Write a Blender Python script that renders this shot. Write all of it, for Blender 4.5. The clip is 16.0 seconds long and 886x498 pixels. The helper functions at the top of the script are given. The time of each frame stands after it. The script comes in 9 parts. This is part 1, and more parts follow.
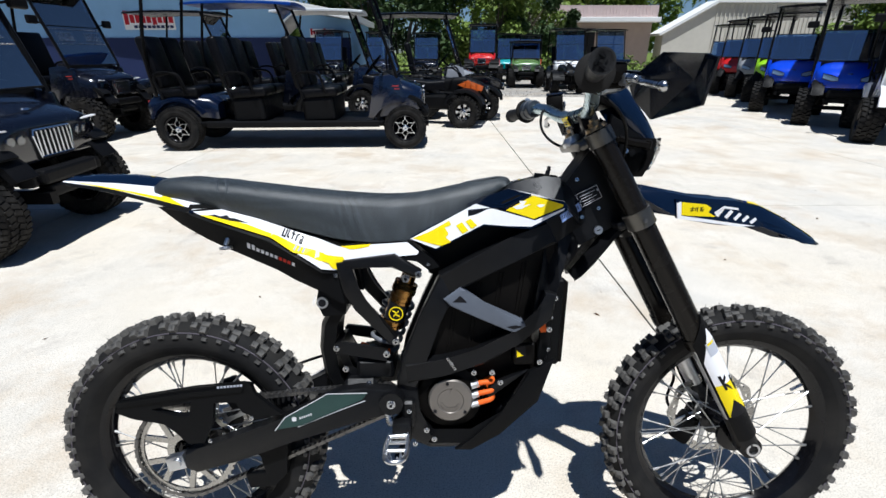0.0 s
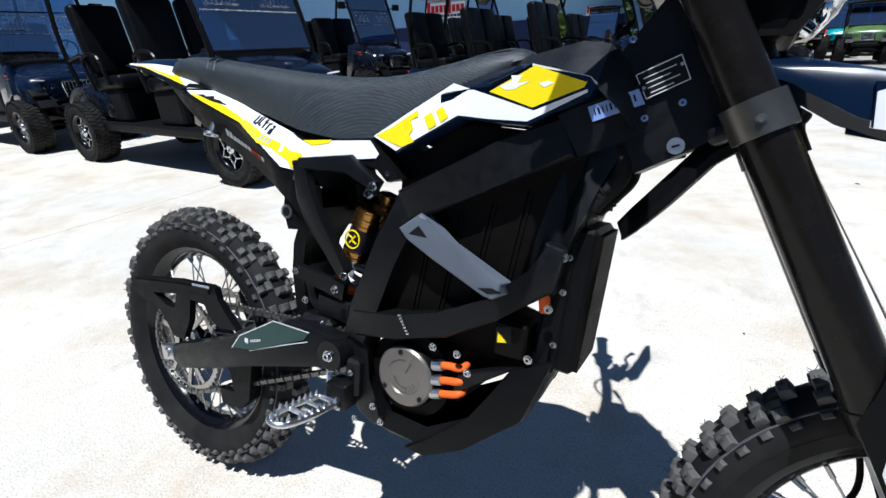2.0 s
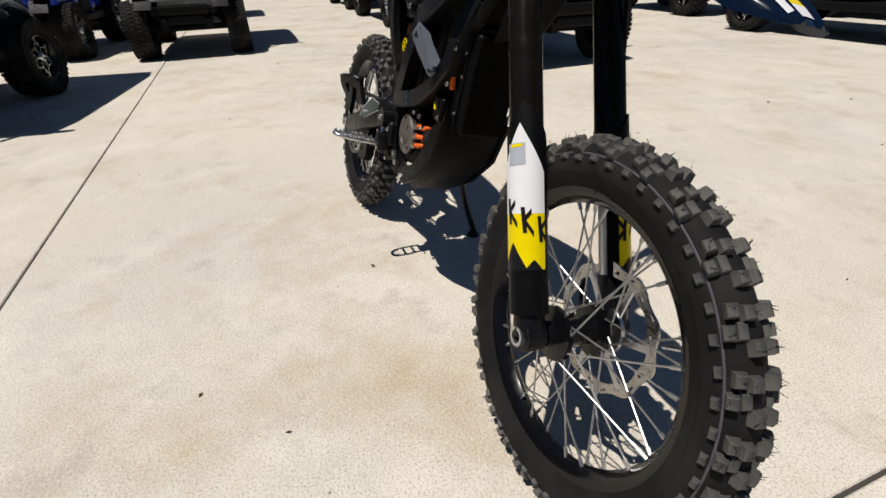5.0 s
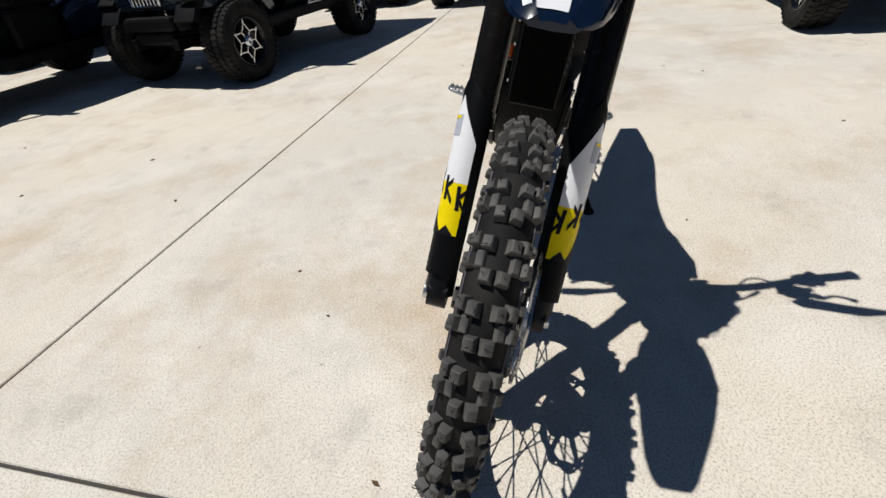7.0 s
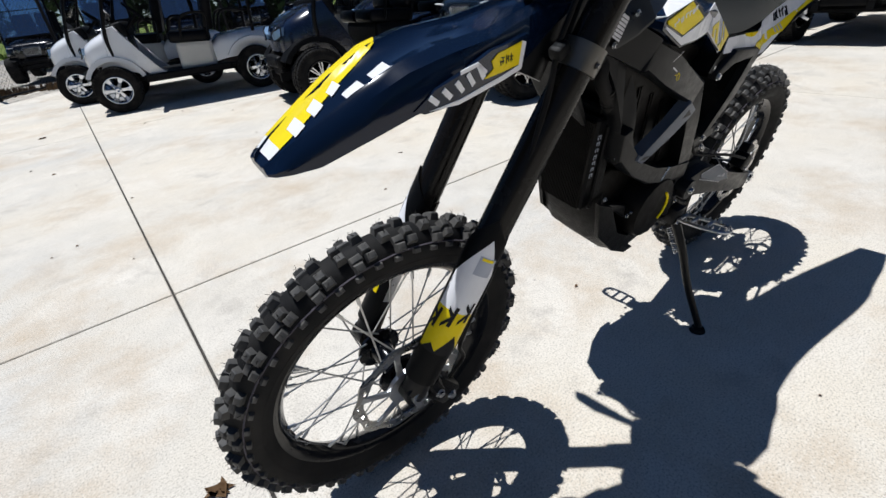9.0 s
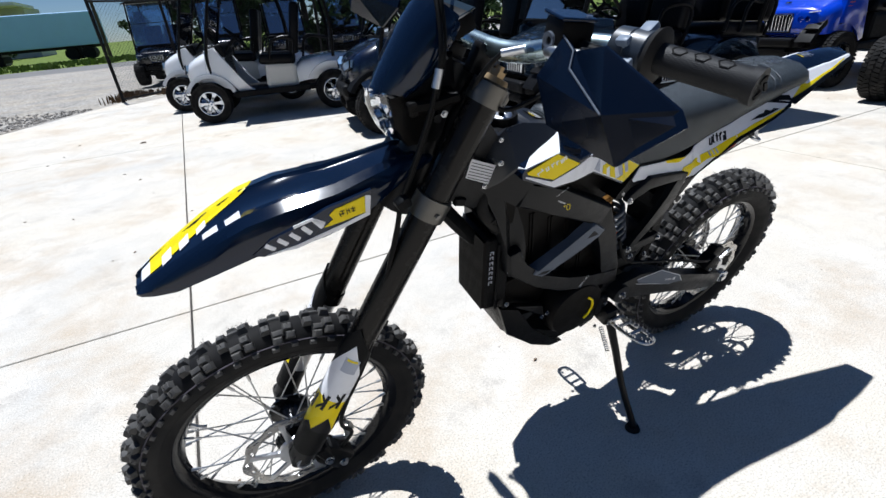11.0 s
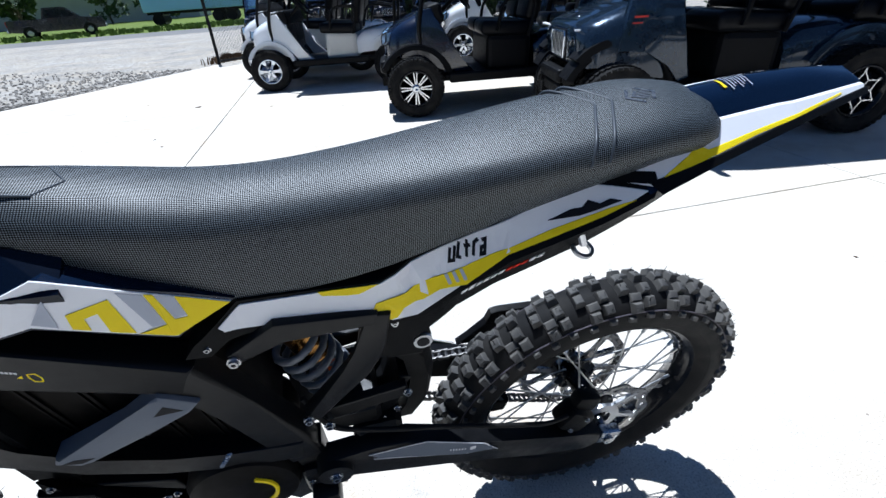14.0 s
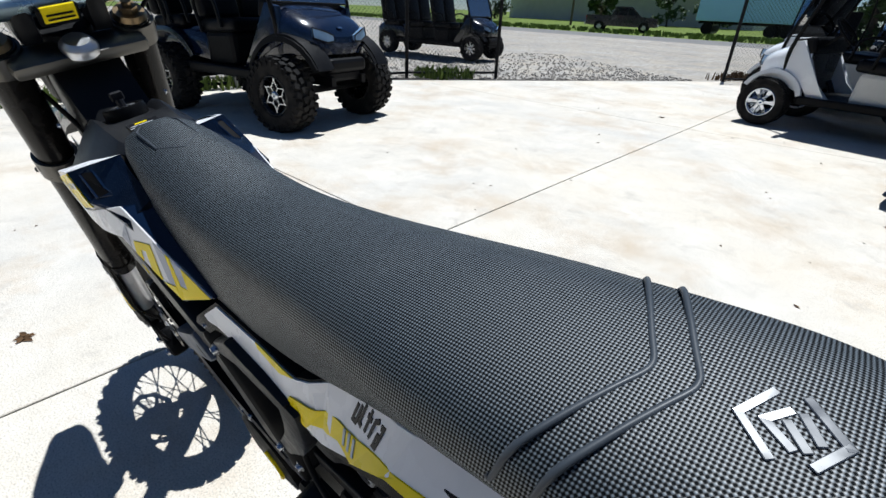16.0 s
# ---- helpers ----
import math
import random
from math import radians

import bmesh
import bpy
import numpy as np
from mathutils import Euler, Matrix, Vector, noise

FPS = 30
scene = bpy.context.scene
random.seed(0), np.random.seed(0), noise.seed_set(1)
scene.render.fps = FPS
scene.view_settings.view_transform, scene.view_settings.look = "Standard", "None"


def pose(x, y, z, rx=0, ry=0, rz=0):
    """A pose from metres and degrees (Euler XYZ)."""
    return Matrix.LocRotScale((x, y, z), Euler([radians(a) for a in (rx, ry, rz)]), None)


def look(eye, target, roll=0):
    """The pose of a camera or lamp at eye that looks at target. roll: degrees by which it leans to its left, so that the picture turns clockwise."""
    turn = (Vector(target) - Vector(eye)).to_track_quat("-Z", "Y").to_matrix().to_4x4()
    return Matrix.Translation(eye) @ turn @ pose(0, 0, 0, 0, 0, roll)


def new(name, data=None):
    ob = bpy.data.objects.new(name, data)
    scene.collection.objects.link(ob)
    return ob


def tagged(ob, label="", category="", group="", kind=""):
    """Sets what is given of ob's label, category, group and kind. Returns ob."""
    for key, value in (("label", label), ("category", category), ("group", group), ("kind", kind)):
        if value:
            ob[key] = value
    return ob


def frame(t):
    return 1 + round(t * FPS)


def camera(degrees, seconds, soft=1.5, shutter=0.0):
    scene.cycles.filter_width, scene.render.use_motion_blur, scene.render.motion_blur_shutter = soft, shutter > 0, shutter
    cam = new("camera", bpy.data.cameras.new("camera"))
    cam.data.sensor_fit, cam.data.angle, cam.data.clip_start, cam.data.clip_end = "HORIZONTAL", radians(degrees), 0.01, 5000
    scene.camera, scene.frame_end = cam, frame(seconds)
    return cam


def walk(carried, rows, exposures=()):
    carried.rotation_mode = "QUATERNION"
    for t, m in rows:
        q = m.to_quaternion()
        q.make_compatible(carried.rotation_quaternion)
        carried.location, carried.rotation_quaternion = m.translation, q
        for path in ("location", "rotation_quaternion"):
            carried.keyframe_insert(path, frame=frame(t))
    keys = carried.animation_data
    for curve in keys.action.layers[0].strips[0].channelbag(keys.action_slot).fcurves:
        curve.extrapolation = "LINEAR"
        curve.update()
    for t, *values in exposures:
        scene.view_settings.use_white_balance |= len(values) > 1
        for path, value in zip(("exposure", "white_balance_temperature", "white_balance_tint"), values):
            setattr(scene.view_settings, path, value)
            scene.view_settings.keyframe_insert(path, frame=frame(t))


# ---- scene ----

# ---- camera ----
cam = camera(86.94, 16.0)
PATH = [
    (0, (0.616, -0.943, 1.240), (0.650, 0.900, 0.463), -0.1),
    (0.5, (0.660, -0.719, 1.130), (0.565, 1.136, 0.386), -1.6),
    (1, (0.725, -0.538, 1.040), (0.385, 1.290, 0.303), -2.1),
    (1.5, (0.871, -0.510, 0.997), (0.211, 1.217, 0.235), -3.1),
    (2, (1.044, -0.558, 0.980), (0.095, 1.010, 0.180), -2.6),
    (2.5, (1.176, -0.644, 0.972), (0.037, 0.770, 0.134), -2.5),
    (3, (1.279, -0.688, 0.996), (0.005, 0.567, 0.101), -1.3),
    (3.5, (1.477, -0.691, 0.991), (0.098, 0.409, 0.048), -0.9),
    (4, (1.666, -0.642, 0.976), (0.189, 0.299, 0.010), -1.8),
    (4.5, (1.779, -0.518, 0.903), (0.230, 0.270, -0.087), -2.3),
    (5, (1.870, -0.416, 0.876), (0.279, 0.188, -0.175), -1.9),
    (5.2, (1.907, -0.369, 0.879), (0.307, 0.149, -0.203), -2.2),
    (7.3, (1.998, 0.229, 0.896), (0.481, -0.435, -0.225), -7.6),
    (7.5, (1.975, 0.311, 0.920), (0.513, -0.486, -0.187), -8.0),
    (8, (1.900, 0.466, 0.935), (0.559, -0.568, -0.129), -7.5),
    (8.2, (1.852, 0.503, 0.929), (0.570, -0.617, -0.120), -7.5),
    (10.3, (1.492, 0.880, 1.106), (0.817, -0.770, 0.201), -6.2),
    (10.5, (1.467, 0.885, 1.118), (0.792, -0.768, 0.217), -6.2),
    (11, (1.380, 0.890, 1.146), (0.615, -0.722, 0.243), -5.1),
    (11.5, (1.275, 0.858, 1.166), (0.394, -0.696, 0.267), -4.0),
    (12, (1.115, 0.825, 1.166), (0.130, -0.661, 0.259), -3.9),
    (12.5, (0.923, 0.799, 1.169), (-0.083, -0.683, 0.278), -3.4),
    (13, (0.748, 0.745, 1.129), (-0.169, -0.792, 0.237), -3.3),
    (13.5, (0.573, 0.670, 1.098), (-0.128, -0.957, 0.169), -3.2),
    (14, (0.417, 0.655, 1.091), (0.067, -1.061, 0.125), -4.2),
    (14.5, (0.280, 0.632, 1.095), (0.289, -1.121, 0.132), -4.6),
    (15, (0.179, 0.545, 1.087), (0.503, -1.184, 0.135), -2.8),
    (15.5, (0.126, 0.452, 1.108), (0.851, -1.157, 0.167), 0.2),
    (16, (0.082, 0.351, 1.113), (1.260, -0.982, 0.197), 2.6),
]
# t, stops, kelvin, tint
EXPOSURES = [(0.0, 0.14, 5950, 8), (1.0, 0.33, 5600, 7), (1.5, 0.34, 5450, 7), (2.5, 0.05, 6150, 9), (3.5, -0.24, 6600, 10), (5.0, -0.30, 6750, 10), (7.5, -0.20, 6350, 9), (8.0, -0.15, 6200, 9), (10.5, 0.13, 5850, 9), (12.0, 0.30, 5600, 9), (12.5, 0.33, 5500, 8), (13.5, 0.42, 5450, 8), (14.2, 0.48, 5450, 8), (15.5, 0.48, 5400, 7), (16.0, 0.17, 5850, 7)]
walk(cam, [(t, look(e, g, r)) for t, e, g, r in PATH], EXPOSURES)

# ---- world and sun ----
SUN_TRAVEL = Vector((-0.06, 0.29, -0.955)).normalized()
world = bpy.data.worlds.new("sky")
scene.world = world
world.use_nodes = True
wn, wl = world.node_tree.nodes, world.node_tree.links
wn.clear()
sky = wn.new("ShaderNodeTexSky")
sky.sky_type, sky.sun_disc = "NISHITA", False
sky.sun_elevation = math.asin(-SUN_TRAVEL.z)
sky.sun_rotation = math.atan2(-SUN_TRAVEL.x, -SUN_TRAVEL.y)
sky.air_density, sky.dust_density, sky.ozone_density, sky.altitude = 0.9, 0.1, 6.0, 1500.0
wbg, wout = wn.new("ShaderNodeBackground"), wn.new("ShaderNodeOutputWorld")
wbg.inputs["Strength"].default_value = 0.05
wl.new(sky.outputs[0], wbg.inputs[0])
wl.new(wbg.outputs[0], wout.inputs[0])
sun = new("sun", bpy.data.lights.new("sun", "SUN"))
sun.data.energy, sun.data.angle, sun.data.color = 5.0, radians(0.53), (1.0, 0.97, 0.93)
sun.rotation_mode = "QUATERNION"
sun.rotation_quaternion = SUN_TRAVEL.to_track_quat("-Z", "Y")
sun.location = (0, -10, 30)


# ---- materials ----
def mat(name, color, rough=0.5, metal=0.0, var=0.15, scale=25.0, bump=0.0, bscale=300.0, coat=0.0, dirt=None, dirt_amount=0.0, spec=0.13, rvar=0.08, isl=0.0):
    """Colour with two scales of variation, worn gloss and fine relief."""
    m = bpy.data.materials.new(name)
    m.use_nodes = True
    n, l = m.node_tree.nodes, m.node_tree.links
    b = n["Principled BSDF"]
    tc = n.new("ShaderNodeTexCoord")
    n1, n2 = n.new("ShaderNodeTexNoise"), n.new("ShaderNodeTexNoise")
    n1.inputs["Scale"].default_value, n1.inputs["Detail"].default_value = scale, 5
    n2.inputs["Scale"].default_value, n2.inputs["Detail"].default_value = scale * 0.13, 3
    for q in (n1, n2):
        l.new(tc.outputs["Object"], q.inputs["Vector"])
    add = n.new("ShaderNodeMath")
    add.operation = "ADD"
    l.new(n1.outputs["Fac"], add.inputs[0])
    l.new(n2.outputs["Fac"], add.inputs[1])
    mr = n.new("ShaderNodeMapRange")
    mr.inputs["From Min"].default_value, mr.inputs["From Max"].default_value = 0.6, 1.4
    mr.inputs["To Min"].default_value, mr.inputs["To Max"].default_value = 1 - var, 1 + var
    l.new(add.outputs[0], mr.inputs["Value"])
    mul = n.new("ShaderNodeVectorMath")
    mul.operation = "SCALE"
    mul.inputs[0].default_value = color
    l.new(mr.outputs[0], mul.inputs["Scale"])
    col = mul.outputs[0]
    if dirt:
        mix = n.new("ShaderNodeMix")
        mix.data_type = "RGBA"
        rp = n.new("ShaderNodeMapRange")
        rp.inputs["From Min"].default_value, rp.inputs["From Max"].default_value = 0.42, 0.72
        rp.inputs["To Min"].default_value, rp.inputs["To Max"].default_value = 0.0, dirt_amount
        n3 = n.new("ShaderNodeTexNoise")
        n3.inputs["Scale"].default_value, n3.inputs["Detail"].default_value = scale * 0.4, 8
        l.new(tc.outputs["Object"], n3.inputs["Vector"])
        l.new(n3.outputs["Fac"], rp.inputs["Value"])
        l.new(rp.outputs[0], mix.inputs["Factor"])
        l.new(col, mix.inputs["A"])
        mix.inputs["B"].default_value = (*dirt, 1)
        col = mix.outputs["Result"]
    l.new(col, b.inputs["Base Color"])
    rr = n.new("ShaderNodeMapRange")
    rr.inputs["From Min"].default_value, rr.inputs["From Max"].default_value = 0.3, 0.7
    rr.inputs["To Min"].default_value, rr.inputs["To Max"].default_value = max(0.02, rough - rvar), min(1, rough + rvar)
    l.new(n1.outputs["Fac"], rr.inputs["Value"])
    l.new(rr.outputs[0], b.inputs["Roughness"])
    b.inputs["Metallic"].default_value = metal
    b.inputs["Coat Weight"].default_value = coat
    b.inputs["Coat Roughness"].default_value = 0.06
    b.inputs["Specular IOR Level"].default_value = spec
    if bump:
        bn, nb = n.new("ShaderNodeBump"), n.new("ShaderNodeTexNoise")
        nb.inputs["Scale"].default_value, nb.inputs["Detail"].default_value = bscale, 3
        l.new(tc.outputs["Object"], nb.inputs["Vector"])
        bn.inputs["Strength"].default_value, bn.inputs["Distance"].default_value = bump, 0.002
        l.new(nb.outputs["Fac"], bn.inputs["Height"])
        l.new(bn.outputs[0], b.inputs["Normal"])
    return m


def glass(name, tint, gloss=0.06, thin=0.9):
    """A thin pane: mostly clear, with a mirror film that grows at grazing angles."""
    m = bpy.data.materials.new(name)
    m.use_nodes = True
    n, l = m.node_tree.nodes, m.node_tree.links
    n.clear()
    out, mix = n.new("ShaderNodeOutputMaterial"), n.new("ShaderNodeMixShader")
    tr, gl, fr = n.new("ShaderNodeBsdfTransparent"), n.new("ShaderNodeBsdfGlossy"), n.new("ShaderNodeFresnel")
    tr.inputs["Color"].default_value = (*tint, 1)
    gl.inputs["Roughness"].default_value = gloss
    gl.inputs["Color"].default_value = (1, 1, 1, 1)
    fr.inputs["IOR"].default_value = 1.5
    mx = n.new("ShaderNodeMath")
    mx.operation, mx.inputs[1].default_value = "ADD", 1 - thin
    l.new(fr.outputs[0], mx.inputs[0])
    l.new(mx.outputs[0], mix.inputs[0])
    l.new(tr.outputs[0], mix.inputs[1])
    l.new(gl.outputs[0], mix.inputs[2])
    l.new(mix.outputs[0], out.inputs[0])
    return m


def concrete():
    """Sun-bleached broom-finished slab: sand grain, pale patches, tan and grey stains, pin holes."""
    m = bpy.data.materials.new("concrete")
    m.use_nodes = True
    n, l = m.node_tree.nodes, m.node_tree.links
    b = n["Principled BSDF"]
    tc = n.new("ShaderNodeTexCoord")

    def tex(scale, detail, rough=0.6):
        q = n.new("ShaderNodeTexNoise")
        q.inputs["Scale"].default_value, q.inputs["Detail"].default_value, q.inputs["Roughness"].default_value = scale, detail, rough
        l.new(tc.outputs["Object"], q.inputs["Vector"])
        return q.outputs["Fac"]

    def ramp(src, lo, hi, a, c):
        q = n.new("ShaderNodeMapRange")
        for k, v in zip(("From Min", "From Max", "To Min", "To Max"), (lo, hi, a, c)):
            q.inputs[k].default_value = v
        l.new(src, q.inputs["Value"])
        return q.outputs[0]

    def mixc(fac, a, c):
        q = n.new("ShaderNodeMix")
        q.data_type = "RGBA"
        l.new(fac, q.inputs["Factor"])
        if isinstance(a, tuple):
            q.inputs["A"].default_value = (*a, 1)
        else:
            l.new(a, q.inputs["A"])
        q.inputs["B"].default_value = (*c, 1)
        return q.outputs["Result"]

    base = mixc(ramp(tex(0.55, 6), 0.35, 0.68, 0, 1), (0.68, 0.61, 0.50), (0.55, 0.53, 0.49))
    base = mixc(ramp(tex(2.1, 8, 0.7), 0.46, 0.66, 0, 0.8), base, (0.72, 0.67, 0.59))
    base = mixc(ramp(tex(1.3, 9, 0.72), 0.50, 0.70, 0, 0.85), base, (0.48, 0.37, 0.25))
    base = mixc(ramp(tex(3.7, 8, 0.7), 0.56, 0.70, 0, 0.6), base, (0.38, 0.345, 0.305))
    base = mixc(ramp(tex(14, 7, 0.75), 0.52, 0.70, 0, 0.22), base, (0.40, 0.36, 0.31))
    base = mixc(ramp(tex(210, 3, 0.7), 0.51, 0.64, 0, 0.75), base, (0.27, 0.24, 0.195))
    base = mixc(ramp(tex(150, 3, 0.7), 0.52, 0.66, 0, 0.5), base, (0.78, 0.73, 0.65))
    v = n.new("ShaderNodeTexVoronoi")
    v.inputs["Scale"].default_value = 7
    l.new(tc.outputs["Object"], v.inputs["Vector"])
    base = mixc(ramp(v.outputs["Distance"], 0.02, 0.035, 0.7, 0), base, (0.12, 0.09, 0.07))
    l.new(base, b.inputs["Base Color"])
    b.inputs["Roughness"].default_value = 0.85
    b.inputs["Specular IOR Level"].default_value = 0.3
    bn = n.new("ShaderNodeBump")
    bn.inputs["Strength"].default_value, bn.inputs["Distance"].default_value = 0.18, 0.002
    l.new(tex(480, 4), bn.inputs["Height"])
    l.new(bn.outputs[0], b.inputs["Normal"])
    return m


def weave(name, color, pitch, rough, spec=0.95):
    """Ribbed vinyl: a grid of small raised dots; lit tops and dark gaps painted."""
    m = mat(name, color, rough, 0, 0.12, 12, rvar=0.05, spec=spec)
    n, l = m.node_tree.nodes, m.node_tree.links
    b = n["Principled BSDF"]
    tc = n.new("ShaderNodeTexCoord")
    sep = n.new("ShaderNodeSeparateXYZ")
    l.new(tc.outputs["UV"], sep.inputs[0])

    def waveof(sock):
        k = n.new("ShaderNodeMath")
        k.operation, k.inputs[1].default_value = "MULTIPLY", 2 * math.pi / pitch
        l.new(sock, k.inputs[0])
        s = n.new("ShaderNodeMath")
        s.operation = "SINE"
        l.new(k.outputs[0], s.inputs[0])
        return s.outputs[0]

    p, q = n.new("ShaderNodeMath"), n.new("ShaderNodeMath")
    p.operation, q.operation = "ADD", "SUBTRACT"
    for a in (p, q):
        l.new(sep.outputs["X"], a.inputs[0])
        l.new(sep.outputs["Y"], a.inputs[1])
    h = n.new("ShaderNodeMath")
    h.operation = "MULTIPLY"
    l.new(waveof(p.outputs[0]), h.inputs[0])
    l.new(waveof(q.outputs[0]), h.inputs[1])
    # colour carries the light on the dot tops and the shade between them
    dot_light = n.new("ShaderNodeMapRange")
    dot_light.inputs["From Min"].default_value, dot_light.inputs["From Max"].default_value = 0.05, 0.85
    dot_light.inputs["To Min"].default_value, dot_light.inputs["To Max"].default_value = 0.22, 5.0
    l.new(h.outputs[0], dot_light.inputs["Value"])
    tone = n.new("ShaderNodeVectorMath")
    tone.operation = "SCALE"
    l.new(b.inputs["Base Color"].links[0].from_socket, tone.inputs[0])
    l.new(dot_light.outputs[0], tone.inputs["Scale"])
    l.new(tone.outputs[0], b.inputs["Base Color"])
    shine = n.new("ShaderNodeMapRange")
    shine.inputs["From Min"].default_value, shine.inputs["From Max"].default_value = -0.4, 0.4
    shine.inputs["To Min"].default_value, shine.inputs["To Max"].default_value = 0.02, spec
    l.new(h.outputs[0], shine.inputs["Value"])
    l.new(shine.outputs[0], b.inputs["Specular IOR Level"])
    bn = n.new("ShaderNodeBump")
    bn.inputs["Strength"].default_value, bn.inputs["Distance"].default_value = 0.25, 0.0005
    l.new(h.outputs[0], bn.inputs["Height"])
    l.new(bn.outputs[0], b.inputs["Normal"])
    return m


def ground_cover(name, colors, scales, rough=0.95, bump=0.6, bscale=60):
    m = mat(name, colors[0], rough, 0, 0.25, scales[0], bump, bscale, 0, colors[1], 0.8)
    n, l = m.node_tree.nodes, m.node_tree.links
    b = n["Principled BSDF"]
    src = b.inputs["Base Color"].links[0].from_socket
    v = n.new("ShaderNodeTexVoronoi")
    v.inputs["Scale"].default_value = scales[1]
    tc = n.new("ShaderNodeTexCoord")
    l.new(tc.outputs["Object"], v.inputs["Vector"])
    mx = n.new("ShaderNodeMix")
    mx.data_type, mx.blend_type = "RGBA", "MULTIPLY"
    mx.inputs["Factor"].default_value = 0.7
    bw = n.new("ShaderNodeRGBToBW")
    l.new(v.outputs["Color"], bw.inputs[0])
    mr = n.new("ShaderNodeMapRange")
    mr.inputs["To Min"].default_value, mr.inputs["To Max"].default_value = 0.35, 1.5
    l.new(bw.outputs[0], mr.inputs["Value"])
    l.new(src, mx.inputs["A"])
    l.new(mr.outputs[0], mx.inputs["B"])
    l.new(mx.outputs["Result"], b.inputs["Base Color"])
    return m


def dotted(name, color, pitch):
    """Moulded rubber with small raised dots all round."""
    m = mat(name, color, 0.6, 0, 0.12, 30, spec=0.3)
    n, l = m.node_tree.nodes, m.node_tree.links
    b = n["Principled BSDF"]
    tc, vo, bn = n.new("ShaderNodeTexCoord"), n.new("ShaderNodeTexVoronoi"), n.new("ShaderNodeBump")
    vo.inputs["Scale"].default_value = 1 / pitch
    vo.inputs["Randomness"].default_value = 0.35
    l.new(tc.outputs["Object"], vo.inputs["Vector"])
    bn.invert = True
    bn.inputs["Strength"].default_value, bn.inputs["Distance"].default_value = 0.6, 0.0006
    l.new(vo.outputs["Distance"], bn.inputs["Height"])
    l.new(bn.outputs[0], b.inputs["Normal"])
    return m


CONCRETE = concrete()
JOINT = mat("joint_filler", (0.06, 0.055, 0.05), 0.9)
GRAVEL = ground_cover("gravel", [(0.34, 0.32, 0.29), (0.42, 0.365, 0.29)], [3, 22])
ASPHALT = mat("old_asphalt", (0.19, 0.185, 0.18), 0.9, 0, 0.2, 6, 0.3, 200)
GRASS = ground_cover("grass_ground", [(0.12, 0.17, 0.035), (0.17, 0.20, 0.055)], [2.5, 30])
LEAF = mat("leaf", (0.13, 0.19, 0.03), 0.6, 0, 0.5, 3.0, spec=0.3)
LEAF2 = mat("leaf_dark", (0.04, 0.075, 0.02), 0.6, 0, 0.5, 3.0, spec=0.3)
BARK = mat("bark", (0.10, 0.08, 0.06), 0.9, 0, 0.3, 12, 0.5, 60)
RUBBER = mat("tyre_rubber", (0.01, 0.01, 0.0105), 0.72, 0, 0.25, 30, 0.25, 500, 0, (0.05, 0.046, 0.04), 0.35)
TREAD = mat("tread_rubber", (0.056, 0.055, 0.0535), 0.62, 0, 0.25, 40, 0.3, 500, 0, (0.19, 0.177, 0.158), 0.6, spec=0.28)
SATIN = mat("satin_black_metal", (0.004, 0.0042, 0.0050), 0.42, 0, 0.15, 60, 0.12, 900, spec=0.24)
PLASTIC = mat("black_plastic", (0.0040, 0.0042, 0.0047), 0.45, 0, 0.15, 50, 0.2, 1200, spec=0.09)
HOSE = mat("hose_black", (0.004, 0.004, 0.0042), 0.5, 0, 0.1, 40, spec=0.12)
GUARD = mat("guard_navy_plastic", (0.0014, 0.0038, 0.0110), 0.22, 0, 0.1, 8, coat=0.12)
DEEP = mat("battery_plastic", (0.0042, 0.0036, 0.0032), 0.5, 0, 0.15, 50, spec=0.09)
NAVY = mat("navy_gloss_plastic", (0.0028, 0.0085, 0.025), 0.16, 0, 0.1, 8, coat=0.5)
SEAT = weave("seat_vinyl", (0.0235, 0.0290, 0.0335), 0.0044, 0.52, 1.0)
WELT = mat("seat_emboss", (0.042, 0.050, 0.060), 0.45, 0, 0.1, 30, spec=0.35)
EMBLEM = mat("glossy_emboss", (0.060, 0.066, 0.076), 0.26, 0, 0.1, 60, spec=1.0)
WHITE = mat("white_decal", (0.78, 0.78, 0.80), 0.28, 0, 0.03, 20)
YELLOW = mat("yellow_decal", (0.82, 0.64, 0.004), 0.3, 0, 0.03, 20)
GREYD = mat("grey_decal", (0.42, 0.44, 0.50), 0.3, 0, 0.05, 20)
INK = mat("ink", (0.01, 0.01, 0.012), 0.4, 0, 0.05)
RED = mat("red_print", (0.55, 0.03, 0.015), 0.4, 0, 0.05)
GREENP = mat("green_swingarm_pad", (0.028, 0.055, 0.05), 0.35, 0, 0.1, 30)
GREYP = mat("grey_moulding", (0.11, 0.125, 0.155), 0.42, 0, 0.12, 25, 0.1, 900)
STEEL = mat("bolt_steel", (0.50, 0.51, 0.53), 0.26, 1.0, 0.1, 90)
SPOKE = mat("spoke_steel", (0.50, 0.50, 0.50), 0.42, 1.0, 0.15, 90)
SEAMLINE = mat("mould_seam", (0.10, 0.09, 0.105), 0.6, 0, 0.2, 30)
ALU = mat("cast_aluminium", (0.55, 0.56, 0.58), 0.35, 1.0, 0.15, 40, 0.15, 500)
BARBLUE = mat("anodised_bar", (0.44, 0.55, 0.59), 0.28, 1.0, 0.06, 20)
COVER = mat("black_cover_plastic", (0.012, 0.0125, 0.014), 0.34, 0, 0.12, 25, 0.1, 900, spec=0.5)
TRIPLE = mat("clamp_alloy", (0.115, 0.110, 0.100), 0.40, 1.0, 0.1, 30)
FORK = mat("fork_tube", (0.0075, 0.0064, 0.0054), 0.24, 0.0, 0.1, 40, coat=0.03, spec=0.16)
